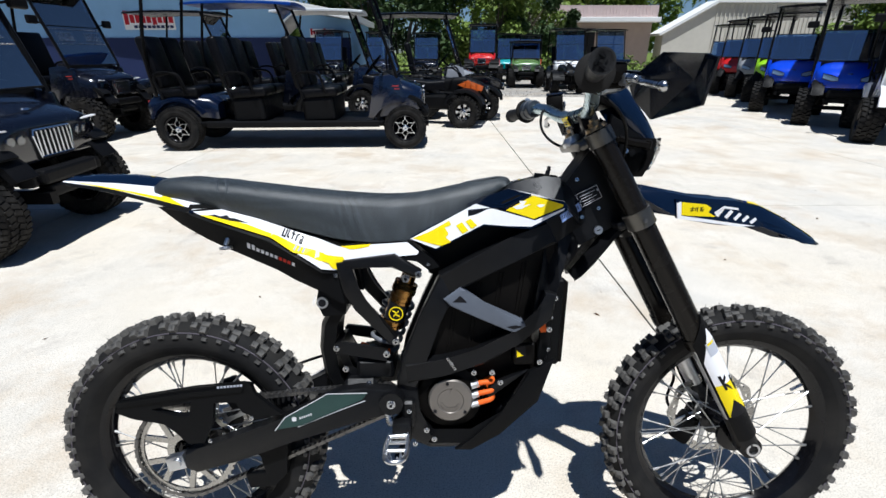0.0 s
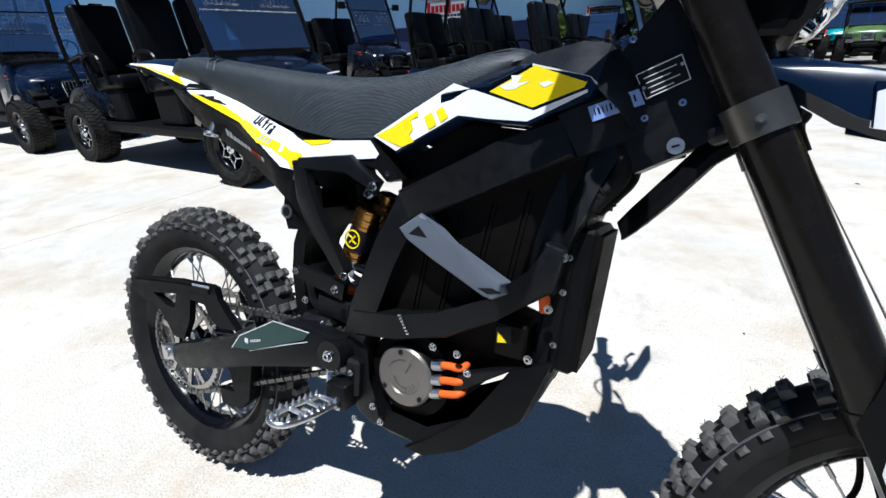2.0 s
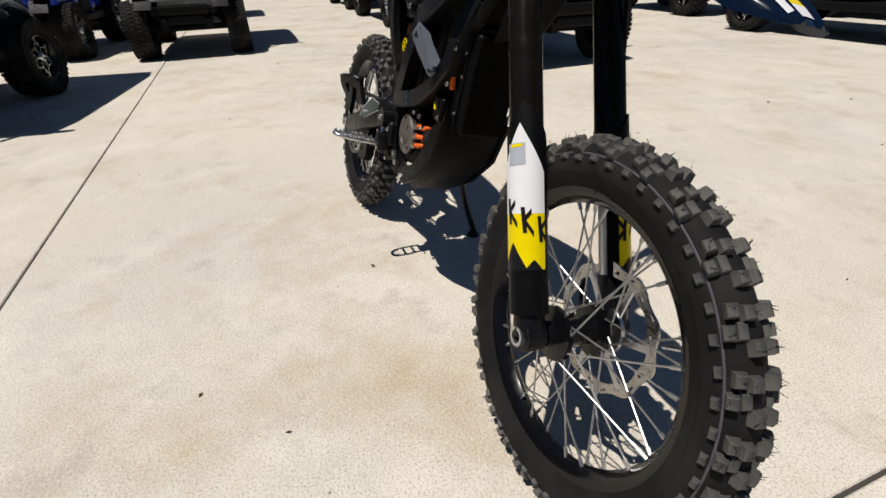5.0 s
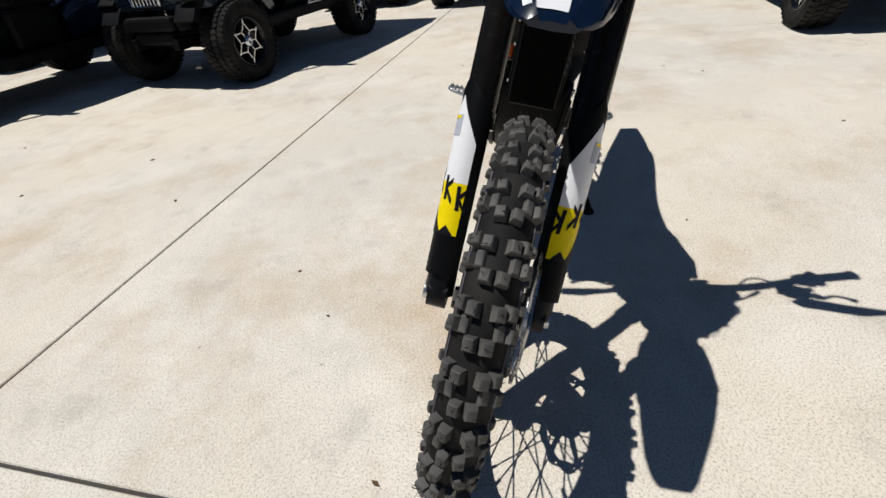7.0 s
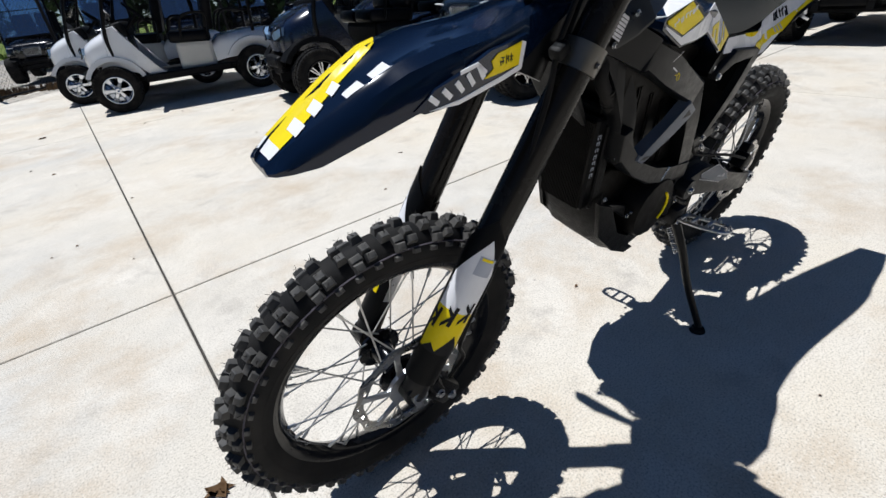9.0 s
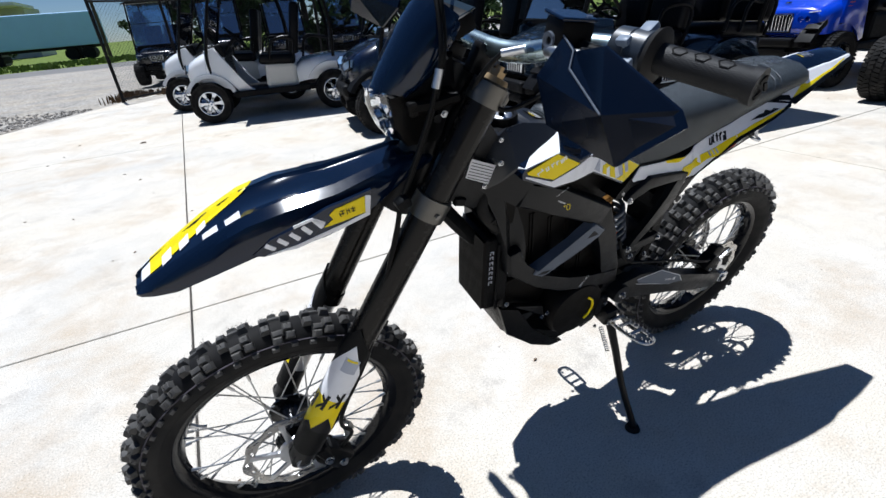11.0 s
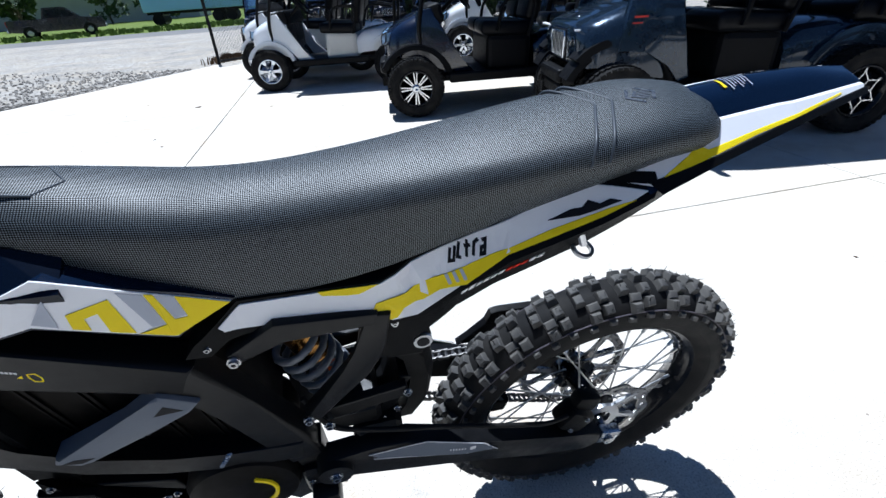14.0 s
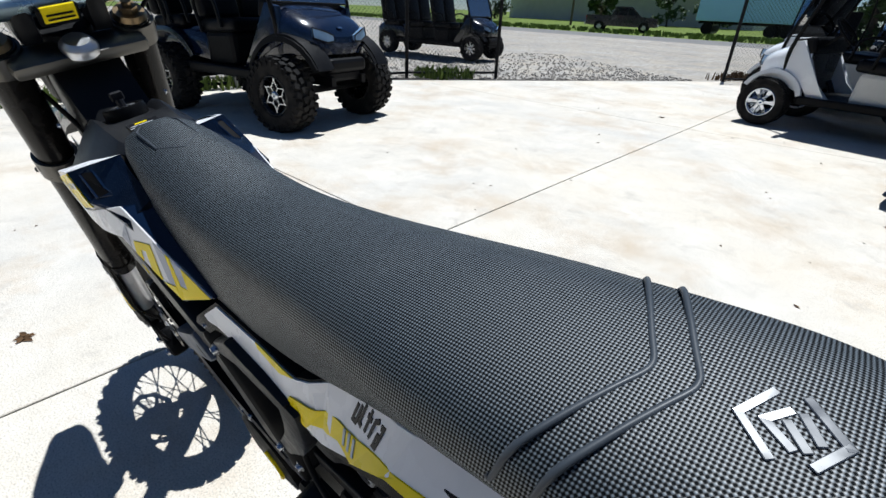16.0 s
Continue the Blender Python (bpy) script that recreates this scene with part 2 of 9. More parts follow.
CAPBRONZE = mat("dull_bronze", (0.24, 0.175, 0.10), 0.35, 1.0, 0.1, 30)
GOLD = mat("bronze_anodised", (0.32, 0.17, 0.05), 0.25, 1.0, 0.1, 30)
SPRING = mat("grey_spring", (0.16, 0.17, 0.19), 0.35, 0.2, 0.1, 30)
MOTOR = mat("motor_cover", (0.17, 0.155, 0.14), 0.38, 0.6, 0.2, 14)
ORANGE = mat("orange_cable", (0.75, 0.13, 0.02), 0.4, 0, 0.08)
CHAIN = mat("chain_steel", (0.17, 0.165, 0.16), 0.4, 0.9, 0.3, 120)
DISC = mat("brake_disc", (0.42, 0.41, 0.39), 0.28, 1.0, 0.15, 60)
RIM = mat("black_rim", (0.004, 0.004, 0.005), 0.22, 0, 0.1, 40, coat=0.3)
LENS = glass("headlight_lens", (0.93, 0.95, 0.97), 0.02, 0.95)
CHROME = mat("reflector", (0.8, 0.82, 0.85), 0.1, 1.0, 0.03)
PAPER = mat("label", (0.62, 0.62, 0.64), 0.5, 0, 0.04)
BLUELBL = mat("blue_label", (0.22, 0.32, 0.62), 0.45, 0, 0.04)


# ---- helpers ----
def part(name, bm, material, parent=None, label="", smooth=None, recalc=True):
    """Links a bmesh as one mesh object, as a thing or under one."""
    if recalc:
        bmesh.ops.recalc_face_normals(bm, faces=bm.faces)
    if smooth is not None:
        c = math.cos(radians(smooth))
        for f in bm.faces:
            f.smooth = True
        for e in bm.edges:
            if len(e.link_faces) != 2 or e.link_faces[0].normal.dot(e.link_faces[1].normal) < c:
                e.smooth = False
    me = bpy.data.meshes.new(name)
    bm.to_mesh(me)
    bm.free()
    me.materials.append(material)
    ob = new(name, me)
    if parent is not None:
        ob.parent = parent
    if label:
        ob["label"] = label
    return ob


def again(ob, m, name=None):
    """A repeat of a part on the same mesh, at the pose m under the same parent."""
    o = new(name or ob.name.split(".")[0], ob.data)
    o.parent = ob.parent
    o.matrix_local = m
    return o


def interp(table, x):
    if x <= table[0][0]:
        return table[0][1]
    for (a, p), (b, q) in zip(table, table[1:]):
        if x <= b:
            return p + (q - p) * (x - a) / (b - a)
    return table[-1][1]


def add_box(bm, c, size, rot=None, bevel=0.0, seg=1):
    r = bmesh.ops.create_cube(bm, size=1.0)
    vs = r["verts"]
    m = Matrix.Translation(c) @ (rot.to_matrix().to_4x4() if isinstance(rot, Euler) else (rot or Matrix())) @ Matrix.Diagonal((*size, 1))
    bmesh.ops.transform(bm, matrix=m, verts=vs)
    if bevel:
        es = list({e for v in vs for e in v.link_edges})
        bmesh.ops.bevel(bm, geom=es, offset=bevel, segments=seg, affect="EDGES", profile=0.5)
    return vs


def add_cyl(bm, a, b, r1, r2=None, seg=12, caps=True):
    a, b = Vector(a), Vector(b)
    d = b - a
    r = bmesh.ops.create_cone(bm, cap_ends=caps, segments=seg, radius1=r1, radius2=r1 if r2 is None else r2, depth=d.length)
    m = Matrix.Translation((a + b) / 2) @ d.to_track_quat("Z", "Y").to_matrix().to_4x4()
    bmesh.ops.transform(bm, matrix=m, verts=r["verts"])
    return r["verts"]


def smooth_path(pts, n=6):
    """Catmull-Rom through the points."""
    p = [Vector(q) for q in pts]
    p = [2 * p[0] - p[1]] + p + [2 * p[-1] - p[-2]]
    out = []
    for i in range(1, len(p) - 2):
        for k in range(n):
            t = k / n
            out.append(0.5 * (2 * p[i] + (p[i + 1] - p[i - 1]) * t + (2 * p[i - 1] - 5 * p[i] + 4 * p[i + 1] - p[i + 2]) * t * t + (3 * p[i] - p[i - 1] - 3 * p[i + 1] + p[i + 2]) * t ** 3))
    return out + [p[-2]]


def add_tube(bm, pts, r, seg=8, n=6, curved=True, close=False):
    """A round tube along a line; r may be a list, one radius a point."""
    path = smooth_path(pts, n) if curved and len(pts) > 2 else [Vector(p) for p in pts]
    rings = []
    prev = None
    for i, p in enumerate(path):
        if close:
            d = path[(i + 1) % len(path)] - path[i - 1]
        else:
            d = path[min(i + 1, len(path) - 1)] - path[max(i - 1, 0)]
        d.normalize()
        if prev is None:
            u = d.orthogonal().normalized()
        else:
            u = (prev - d * prev.dot(d)).normalized()
        prev = u
        v = d.cross(u)
        k = i / max(1, len(path) - 1) * (len(r) - 1) if isinstance(r, (list, tuple)) else 0
        rad = (r[int(k)] + (r[min(int(k) + 1, len(r) - 1)] - r[int(k)]) * (k - int(k))) if isinstance(r, (list, tuple)) else r
        rings.append([bm.verts.new(p + (u * math.cos(a) + v * math.sin(a)) * rad) for a in (2 * math.pi * j / seg for j in range(seg))])
    m = len(rings)
    for i in range(m if close else m - 1):
        A, B = rings[i], rings[(i + 1) % m]
        for j in range(seg):
            bm.faces.new((A[j], A[(j + 1) % seg], B[(j + 1) % seg], B[j]))
    if not close:
        bm.faces.new(rings[0][::-1])
        bm.faces.new(rings[-1])


def add_poly(bm, outline, y0, y1, bevel=0.0):
    """A flat outline in (x, z), thick from y0 to y1; y0 and y1 may be functions of (x, z), followed in narrow strips."""
    if callable(y0) or callable(y1):
        f0 = y0 if callable(y0) else (lambda x, z: y0)
        f1 = y1 if callable(y1) else (lambda x, z: y1)
        flat = bmesh.new()
        flat.faces.new([flat.verts.new((x, 0, z)) for x, z in outline])
        lo, hi = min(p[0] for p in outline), max(p[0] for p in outline)
        k = math.floor(lo / 0.02) + 1
        while k * 0.02 < hi:
            bmesh.ops.bisect_plane(flat, geom=flat.verts[:] + flat.edges[:] + flat.faces[:], plane_co=(k * 0.02, 0, 0), plane_no=(1, 0, 0))
            k += 1
        a = {v: bm.verts.new((v.co.x, f0(v.co.x, v.co.z), v.co.z)) for v in flat.verts}
        b = {v: bm.verts.new((v.co.x, f1(v.co.x, v.co.z), v.co.z)) for v in flat.verts}
        for f in flat.faces:
            bm.faces.new([a[v] for v in f.verts])
            bm.faces.new([b[v] for v in reversed(f.verts)])
        for e in flat.edges:
            if len(e.link_faces) == 1:
                p, q = e.verts
                bm.faces.new((a[p], b[p], b[q], a[q]))
        flat.free()
        return
    a = [bm.verts.new((x, y0, z)) for x, z in outline]
    b = [bm.verts.new((x, y1, z)) for x, z in outline]
    bm.faces.new(a)
    top = bm.faces.new(b[::-1])
    n = len(a)
    for i in range(n):
        bm.faces.new((a[i], b[i], b[(i + 1) % n], a[(i + 1) % n]))
    if bevel:
        bmesh.ops.bevel(bm, geom=list(top.edges), offset=bevel, segments=2, affect="EDGES", profile=0.5)


def stroke(pts, w):
    """The outline of a bar of width w (or one width a point) along points in (x, z)."""
    p = [Vector((x, z)) for x, z in pts]
    ws = w if isinstance(w, (list, tuple)) else [w] * len(p)
    L, R = [], []
    for i in range(len(p)):
        d1 = (p[i] - p[max(i - 1, 0)])
        d2 = (p[min(i + 1, len(p) - 1)] - p[i])
        d1 = d1.normalized() if d1.length else d2.normalized()
        d2 = d2.normalized() if d2.length else d1
        t = (d1 + d2).normalized()
        nrm = Vector((-t.y, t.x))
        k = ws[i] / 2 / max(0.5, nrm.dot(Vector((-d1.y, d1.x))))
        L.append(tuple(p[i] + nrm * k))
        R.append(tuple(p[i] - nrm * k))
    return L + R[::-1]


def add_rings(bm, rings, caps=True):
    """Skins closed rings of equal length."""
    vs = [[bm.verts.new(p) for p in r] for r in rings]
    for A, B in zip(vs, vs[1:]):
        for j in range(len(A)):
            bm.faces.new((A[j], A[(j + 1) % len(A)], B[(j + 1) % len(A)], B[j]))
    if caps:
        bm.faces.new(vs[0][::-1])
        bm.faces.new(vs[-1])
    return vs


def add_lathe(bm, prof, seg=48, axis="y", full=True):
    """Turns a profile of (radius, height) about an axis through the origin."""
    rings = []
    for r, h in prof:
        ring = []
        for j in range(seg):
            a = 2 * math.pi * j / seg
            x, z = r * math.cos(a), r * math.sin(a)
            ring.append(bm.verts.new((x, h, z) if axis == "y" else ((x, z, h) if axis == "z" else (h, x, z))))
        rings.append(ring)
    n = len(rings)
    for i in range(n if full else n - 1):
        A, B = rings[i], rings[(i + 1) % n]
        for j in range(seg):
            bm.faces.new((A[j], A[(j + 1) % seg], B[(j + 1) % seg], B[j]))


def moved(bm, m):
    bmesh.ops.transform(bm, matrix=m, verts=bm.verts)
    return bm


def bolt_mesh(bm, p, d, r=0.008, h=0.006):
    """A socket-head bolt with a washer at p, facing d."""
    p, d = Vector(p), Vector(d).normalized()
    add_cyl(bm, p, p + d * h * 0.3, r * 1.35, seg=14)
    add_cyl(bm, p + d * h * 0.3, p + d * h, r, r * 0.9, seg=12)
    add_cyl(bm, p + d * h * 0.55, p + d * h * 1.02, r * 0.5, seg=6)


# ---- ground ----
def sheet(name, corners, z, material, label, category="ground"):
    bm = bmesh.new()
    bm.faces.new([bm.verts.new((x, y, z)) for x, y in corners])
    return tagged(part(name, bm, material), label, category, kind="structure")


sheet("ground", [(-700, -700), (700, -700), (700, 700), (-700, 700)], -0.06, GRASS, "rough green grass field reaching the horizon")
sheet("gravel_yard", [(-60, -30.5), (60, -28), (60, 40), (-60, 40)], -0.045, GRAVEL, "grey and tan loose gravel yard")
sheet("road", [(-120, -31.5), (160, -25.5), (160, -32), (-120, -38.5)], -0.05, ASPHALT, "worn pale grey asphalt road", "road")


def clip(poly, a, b):
    """Keeps the part of a convex polygon on the left of the line a-b."""
    out = []
    side = lambda p: (b[0] - a[0]) * (p[1] - a[1]) - (b[1] - a[1]) * (p[0] - a[0])
    for i, p in enumerate(poly):
        q = poly[(i + 1) % len(poly)]
        sp, sq = side(p), side(q)
        if sp >= 0:
            out.append(p)
        if sp * sq < 0:
            t = sp / (sp - sq)
            out.append((p[0] + (q[0] - p[0]) * t, p[1] + (q[1] - p[1]) * t))
    return out


APRON = [(-31.00, -12.60), (1.81, -12.45), (2.70, -11.02), (6.58, -5.49), (18.60, 13.60), (-31.00, 13.60)]
bm = bmesh.new()
bm.faces.new([bm.verts.new((x, y, -0.012)) for x, y in APRON])
apron = tagged(part("pavement", bm, JOINT), "pale sun-bleached concrete pavement cast in square slabs", "pavement", kind="structure")
turn = radians(-0.35)
for i in range(-8, 5):
    for j in range(-3, 4):
        cx, cy = 1.66 + 4.13 * (i + 0.5), -1.30 + 4.22 * (j + 0.5)
        g = 0.0045
        quad = []
        for sx, sy in ((-1, -1), (1, -1), (1, 1), (-1, 1)):
            dx, dy = sx * (2.065 - g) + cx - 1.66, sy * (2.11 - g) + cy + 1.30
            quad.append((1.66 + dx * math.cos(turn) - dy * math.sin(turn), -1.30 + dx * math.sin(turn) + dy * math.cos(turn)))
        for a, b in zip(APRON, APRON[1:] + APRON[:1]):
            quad = clip(quad, a, b) if len(quad) > 2 else []
        if len(quad) < 3:
            continue
        bm = bmesh.new()
        lo = [bm.verts.new((x, y, -0.05)) for x, y in quad]
        hi = [bm.verts.new((x, y, 0.0)) for x, y in quad]
        top = bm.faces.new(hi)
        for k in range(len(quad)):
            bm.faces.new((lo[k], lo[(k + 1) % len(quad)], hi[(k + 1) % len(quad)], hi[k]))
        bmesh.ops.bevel(bm, geom=list(top.edges), offset=0.003, segments=1, affect="EDGES")
        part("slab", bm, CONCRETE, apron)

# small litter on the slabs: a few leaves and crumbs
LITTER = mat("dry_leaf", (0.12, 0.07, 0.035), 0.8, 0, 0.3)
rng = random.Random(5)
bm = bmesh.new()
for k in range(150):
    x, y = rng.uniform(-5, 5), rng.uniform(-7, 4)
    s = rng.choice((0.006, 0.008, 0.012, 0.02))
    a = rng.uniform(0, 6.3)
    pts = [(s, 0, 0.002), (0, s * 0.45, 0.004 + s * 0.2), (-s, 0, 0.002), (0, -s * 0.45, 0.003)]
    bm.faces.new([bm.verts.new((x + p * math.cos(a) - q * math.sin(a), y + p * math.sin(a) + q * math.cos(a), z)) for p, q, z in pts])
for x, y in ((2.06, -5.93), (1.75, -0.25), (2.05, 0.35)):
    for k in range(5):
        a = rng.uniform(0, 6.3)
        s = 0.035
        bm.faces.new([bm.verts.new((x + s * 0.5 * k * 0.4 + p * math.cos(a) - q * math.sin(a), y + p * math.sin(a) + q * math.cos(a), z)) for p, q, z in ((s, 0, 0.004), (0, s * 0.3, 0.015), (-s, 0, 0.004), (0, -s * 0.3, 0.004))])
tagged(part("leaf_litter", bm, LITTER), "dry brown leaf crumbs scattered on the concrete", "leaf litter", kind="stuff")

# gravel stones and weeds along the slab's edge
STONE = mat("stone", (0.37, 0.345, 0.31), 0.9, 0, 0.45, 9)
bm = bmesh.new()
for k in range(2600):
    t = rng.random()
    d = rng.random() ** 2 * 6
    if k % 4 == 3:
        x, y = rng.uniform(-2, 12), 13.65 + d
    else:
        x, y = 3.2 + 3.6 * t + d * 0.85 + 0.05, -10.9 + 5.5 * t - d * 0.5
    s = rng.uniform(0.012, 0.035)
    r = bmesh.ops.create_cone(bm, cap_ends=True, segments=5, radius1=s, radius2=s * 0.5, depth=s)
    bmesh.ops.transform(bm, matrix=pose(x, y, -0.038 + s * 0.3, rng.uniform(-30, 30), rng.uniform(-30, 30), rng.uniform(0, 360)), verts=r["verts"])
tagged(part("gravel_stones", bm, STONE), "loose grey crushed stones along the slab edge", "gravel", kind="stuff")


def tuft(name, spots, h, material, label, blades=14, wide=0.02):
    bm = bmesh.new()
    for x, y in spots:
        for k in range(blades):
            a, l = rng.uniform(0, 6.28), h * rng.uniform(0.5, 1.2)
            px, py = x + rng.gauss(0, 0.09), y + rng.gauss(0, 0.09)
            w = wide * rng.uniform(0.6, 1.3)
            lean = rng.uniform(0.1, 0.6) * l
            dx, dy = math.cos(a), math.sin(a)
            v = [bm.verts.new(p) for p in ((px - dy * w, py + dx * w, -0.05), (px + dy * w, py - dx * w, -0.05), (px + dx * lean * 0.4 + dy * w * 0.7, py + dy * lean * 0.4 - dx * w * 0.7, l * 0.6), (px + dx * lean, py + dy * lean, l), (px + dx * lean * 0.4 - dy * w * 0.7, py + dy * lean * 0.4 + dx * w * 0.7, l * 0.6))]
            bm.faces.new(v)
    tagged(part(name, bm, material, recalc=False), label, "weeds", kind="stuff")


WEED = mat("weed", (0.14, 0.20, 0.045), 0.6, 0, 0.35, 6)
tuft("fence_weeds", [(7.0 + rng.gauss(0, .15), rng.uniform(-5.6, 1.5)) for k in range(90)] + [(rng.uniform(5.9, 6.6), rng.uniform(-6.9, -6.0)) for k in range(14)], 0.16, WEED, "low green weeds growing along the fence foot")
tuft("verge_grass", [(x, -35.5 + 0.023 * x - rng.uniform(0.3, 9)) for x in [rng.uniform(-30, 60) for k in range(1500)]], 0.20, WEED, "long bright green roadside grass", 7, 0.06)

# ---- chain-link fence with an open gate ----
WIRE = mat("black_wire", (0.015, 0.015, 0.016), 0.5, 0.3, 0.1)
GALV = mat("galvanised_post", (0.33, 0.34, 0.34), 0.45, 0.8, 0.15, 20)
BRUSH = mat("dry_brush", (0.14, 0.09, 0.05), 0.9, 0, 0.4, 10)


def fence_panel(name, a, b, h, label, posts=(True, True), step=0.075, post_mat=None):
    a, b = Vector((*a, 0)), Vector((*b, 0))
    d = b - a
    L = d.length
    u = d / L
    root = tagged(new(name), label, "fence")
    root.location = a
    for k, on in enumerate(posts):
        if on:
            bm = bmesh.new()
            add_cyl(bm, u * (L * k) + Vector((0, 0, -0.05)), u * (L * k) + Vector((0, 0, h + 0.05)), 0.032, seg=10)
            add_cyl(bm, u * (L * k) + Vector((0, 0, h + 0.05)), u * (L * k) + Vector((0, 0, h + 0.09)), 0.034, 0.01, seg=10)
            part("post", bm, post_mat or WIRE, root, smooth=40)
    for z in (0.06, h):
        bm = bmesh.new()
        add_cyl(bm, (0, 0, z), u * L + Vector((0, 0, z)), 0.021, seg=8)
        part("rail", bm, WIRE, root, smooth=40)
    bm = bmesh.new()
    n = int((L + h) / step)
    for k in range(n):
        for s in (1, -1):
            p0 = k * step - (h if s > 0 else 0)
            t0, t1 = p0, p0 + s * h
            z0, z1 = 0.06, h
            if s < 0:
                t0, t1 = p0, p0 - h
            lo, hi = min(t0, t1), max(t0, t1)
            if hi <= 0 or lo >= L:
                continue
            def cut(t, z, tt, zz):
                if t < 0:
                    z += (zz - z) * (-t) / (tt - t)
                    t = 0
                if t > L:
                    z += (zz - z) * (t - L) / (t - tt)
                    t = L
                return t, z
            A, B = cut(t0, z0, t1, z1), cut(t1, z1, t0, z0)
            add_cyl(bm, u * A[0] + Vector((0, 0, A[1])), u * B[0] + Vector((0, 0, B[1])), 0.0022, seg=3, caps=False)
    part("mesh_wire", bm, WIRE, root, "black coated diamond mesh")
    return root


fence_panel("fence", (5.72, -7.32), (6.57, -5.79), 1.85, "black chain-link fence panel beside the yard gate")
fence_panel("fence", (6.57, -5.79), (6.91, -2.80), 1.85, "black chain-link fence panel with a galvanised post", (False, True), post_mat=GALV)
fence_panel("fence", (6.91, -2.80), (7.07, 0.40), 1.85, "black chain-link fence panel with a galvanised post", (False, True), post_mat=GALV)
fence_panel("fence_gate", (2.67, -11.02), (1.47, -12.13), 1.85, "open black chain-link gate leaf on its post")
fence_panel("fence", (1.47, -12.13), (-2.00, -12.63), 1.85, "black chain-link fence panel behind parked carts", (False, True))
fence_panel("fence", (-2.00, -12.63), (-6.41, -12.79), 1.85, "black chain-link fence panel behind parked carts", (False, True))
tuft("dry_grass", [(rng.uniform(0.8, 2.9), rng.uniform(-12.6, -11.6)) for k in range(50)], 0.12, BRUSH, "dry brown grass at the gate", 10)


# ---- trees ----
def tree(name, x, y, h, spread, seed, label, leafmat, n=2600, leaf=0.16, low=0.35):
    rg = random.Random(seed)
    root = tagged(new(name), label, "tree", "trees behind the yard")
    root.location = (x, y, -0.05)
    bm = bmesh.new()
    add_tube(bm, [(0, 0, 0), (rg.gauss(0, .1), rg.gauss(0, .1), h * .3), (rg.gauss(0, .3), rg.gauss(0, .3), h * .62)], [0.16 * h / 6, 0.11 * h / 6, 0.05 * h / 6], 8)
    blobs = []
    for k in range(11):
        a, r = rg.uniform(0, 6.28), spread * rg.uniform(0.15, 0.85)
        z = h * rg.uniform(low, 0.95)
        r *= 1.15 - abs(z / h - 0.55)
        c = Vector((r * math.cos(a), r * math.sin(a), z))
        blobs.append((c, spread * rg.uniform(0.22, 0.42)))
        add_tube(bm, [(0, 0, z * 0.55), tuple(c * 0.55 + Vector((0, 0, z * 0.3))), tuple(c)], [0.045 * h / 6, 0.03 * h / 6, 0.012], 5, 3)
    part("trunk", bm, BARK, root, smooth=60)
    pos = np.zeros((n, 4, 3))
    for k in range(n):
        c, r = blobs[k % len(blobs)]
        d = Vector((rg.gauss(0, 1), rg.gauss(0, 1), rg.gauss(0, 0.8)))
        d.normalize()
        p = c + d * r * rg.uniform(0.55, 1.08)
        q = Euler((rg.uniform(-1, 1), rg.uniform(-1, 1), rg.uniform(0, 6.3)))
        s = leaf * rg.uniform(0.6, 1.4)
        for j, (ux, uy, uz) in enumerate(((s, 0, 0), (0, s * .45, s * .12), (-s, 0, 0), (0, -s * .45, s * .12))):
            v = Vector((ux, uy, uz))
            v.rotate(q)
            pos[k, j] = p + v
    me = bpy.data.meshes.new("crown")
    me.from_pydata(pos.reshape(-1, 3).tolist(), [], np.arange(n * 4).reshape(-1, 4).tolist())
    me.materials.append(leafmat)
    crown = new("crown", me)
    crown.parent = root
    crown["label"] = "crown of small green leaves"
    return root


for k, (x, y, h, s) in enumerate([(-0.6, 28.8, 6.4, 2.9), (2.0, 30.6, 6.8, 3.1), (4.4, 29.2, 5.4, 2.6), (6.4, 30.5, 5.0, 2.2), (-3.6, 33.4, 7.4, 3.2), (-7.7, 35.2, 8.5, 3.4), (10.1, 34.8, 4.0, 1.3), (0.6, 36.8, 8.5, 4), (9.8, 59.9, 12, 6), (18.0, 61.7, 12, 6), (26.0, 61.6, 12, 6), (34.8, 47.5, 9, 5), (42.9, 46.0, 10, 5), (24.5, 27.4, 5.2, 2.6), (29.2, 26.4, 5.8, 3), (-3.4, 31.5, 7.2, 3.2), (3.6, 36.5, 8.0, 3.4), (7.4, 37.0, 7.4, 3.0), (-6.8, 34, 8.2, 3.4), (13, 52, 10, 5.5), (20.5, 54, 10, 5.5)]):
    tree("tree", x, y, h, s, 40 + k, "leafy green tree behind the rows of vehicles", LEAF if k % 3 else LEAF2, 4600, 0.17 if y < 45 else 0.32, 0.12)
for k, (x, y, h, s) in enumerate([(-4.5, -15.3, 5.5, 2.6), (-9.0, -16.7, 6.5, 3), (-13.5, -15.6, 6, 3), (-18.5, -14.4, 6.5, 3.2), (-24.4, -12.2, 6.5, 3.2), (-0.6, -18.6, 5.2, 2.4), (-2.6, -16.4, 5.5, 2.2), (-6.8, -15.6, 5.8, 2.4), (1.2, -20.2, 4.6, 1.6)]):
    tree("tree", x, y, h, s, 80 + k, "dark leafy tree shading the back fence", LEAF2, 3400, 0.15, 0.06)
for k, (x, y, h, s) in enumerate([(21.5, -78.7, 5, 2.6), (28.5, -80.9, 6, 3), (35.7, -73.1, 5, 2.4), (5.4, -84.2, 5, 2.2), (52.8, -69.7, 7, 4), (62.1, -62.0, 7, 4)]):
    tree("tree", x, y, h, s, 120 + k, "distant roadside tree beyond the road", LEAF2, 900, 0.35, 0.15)


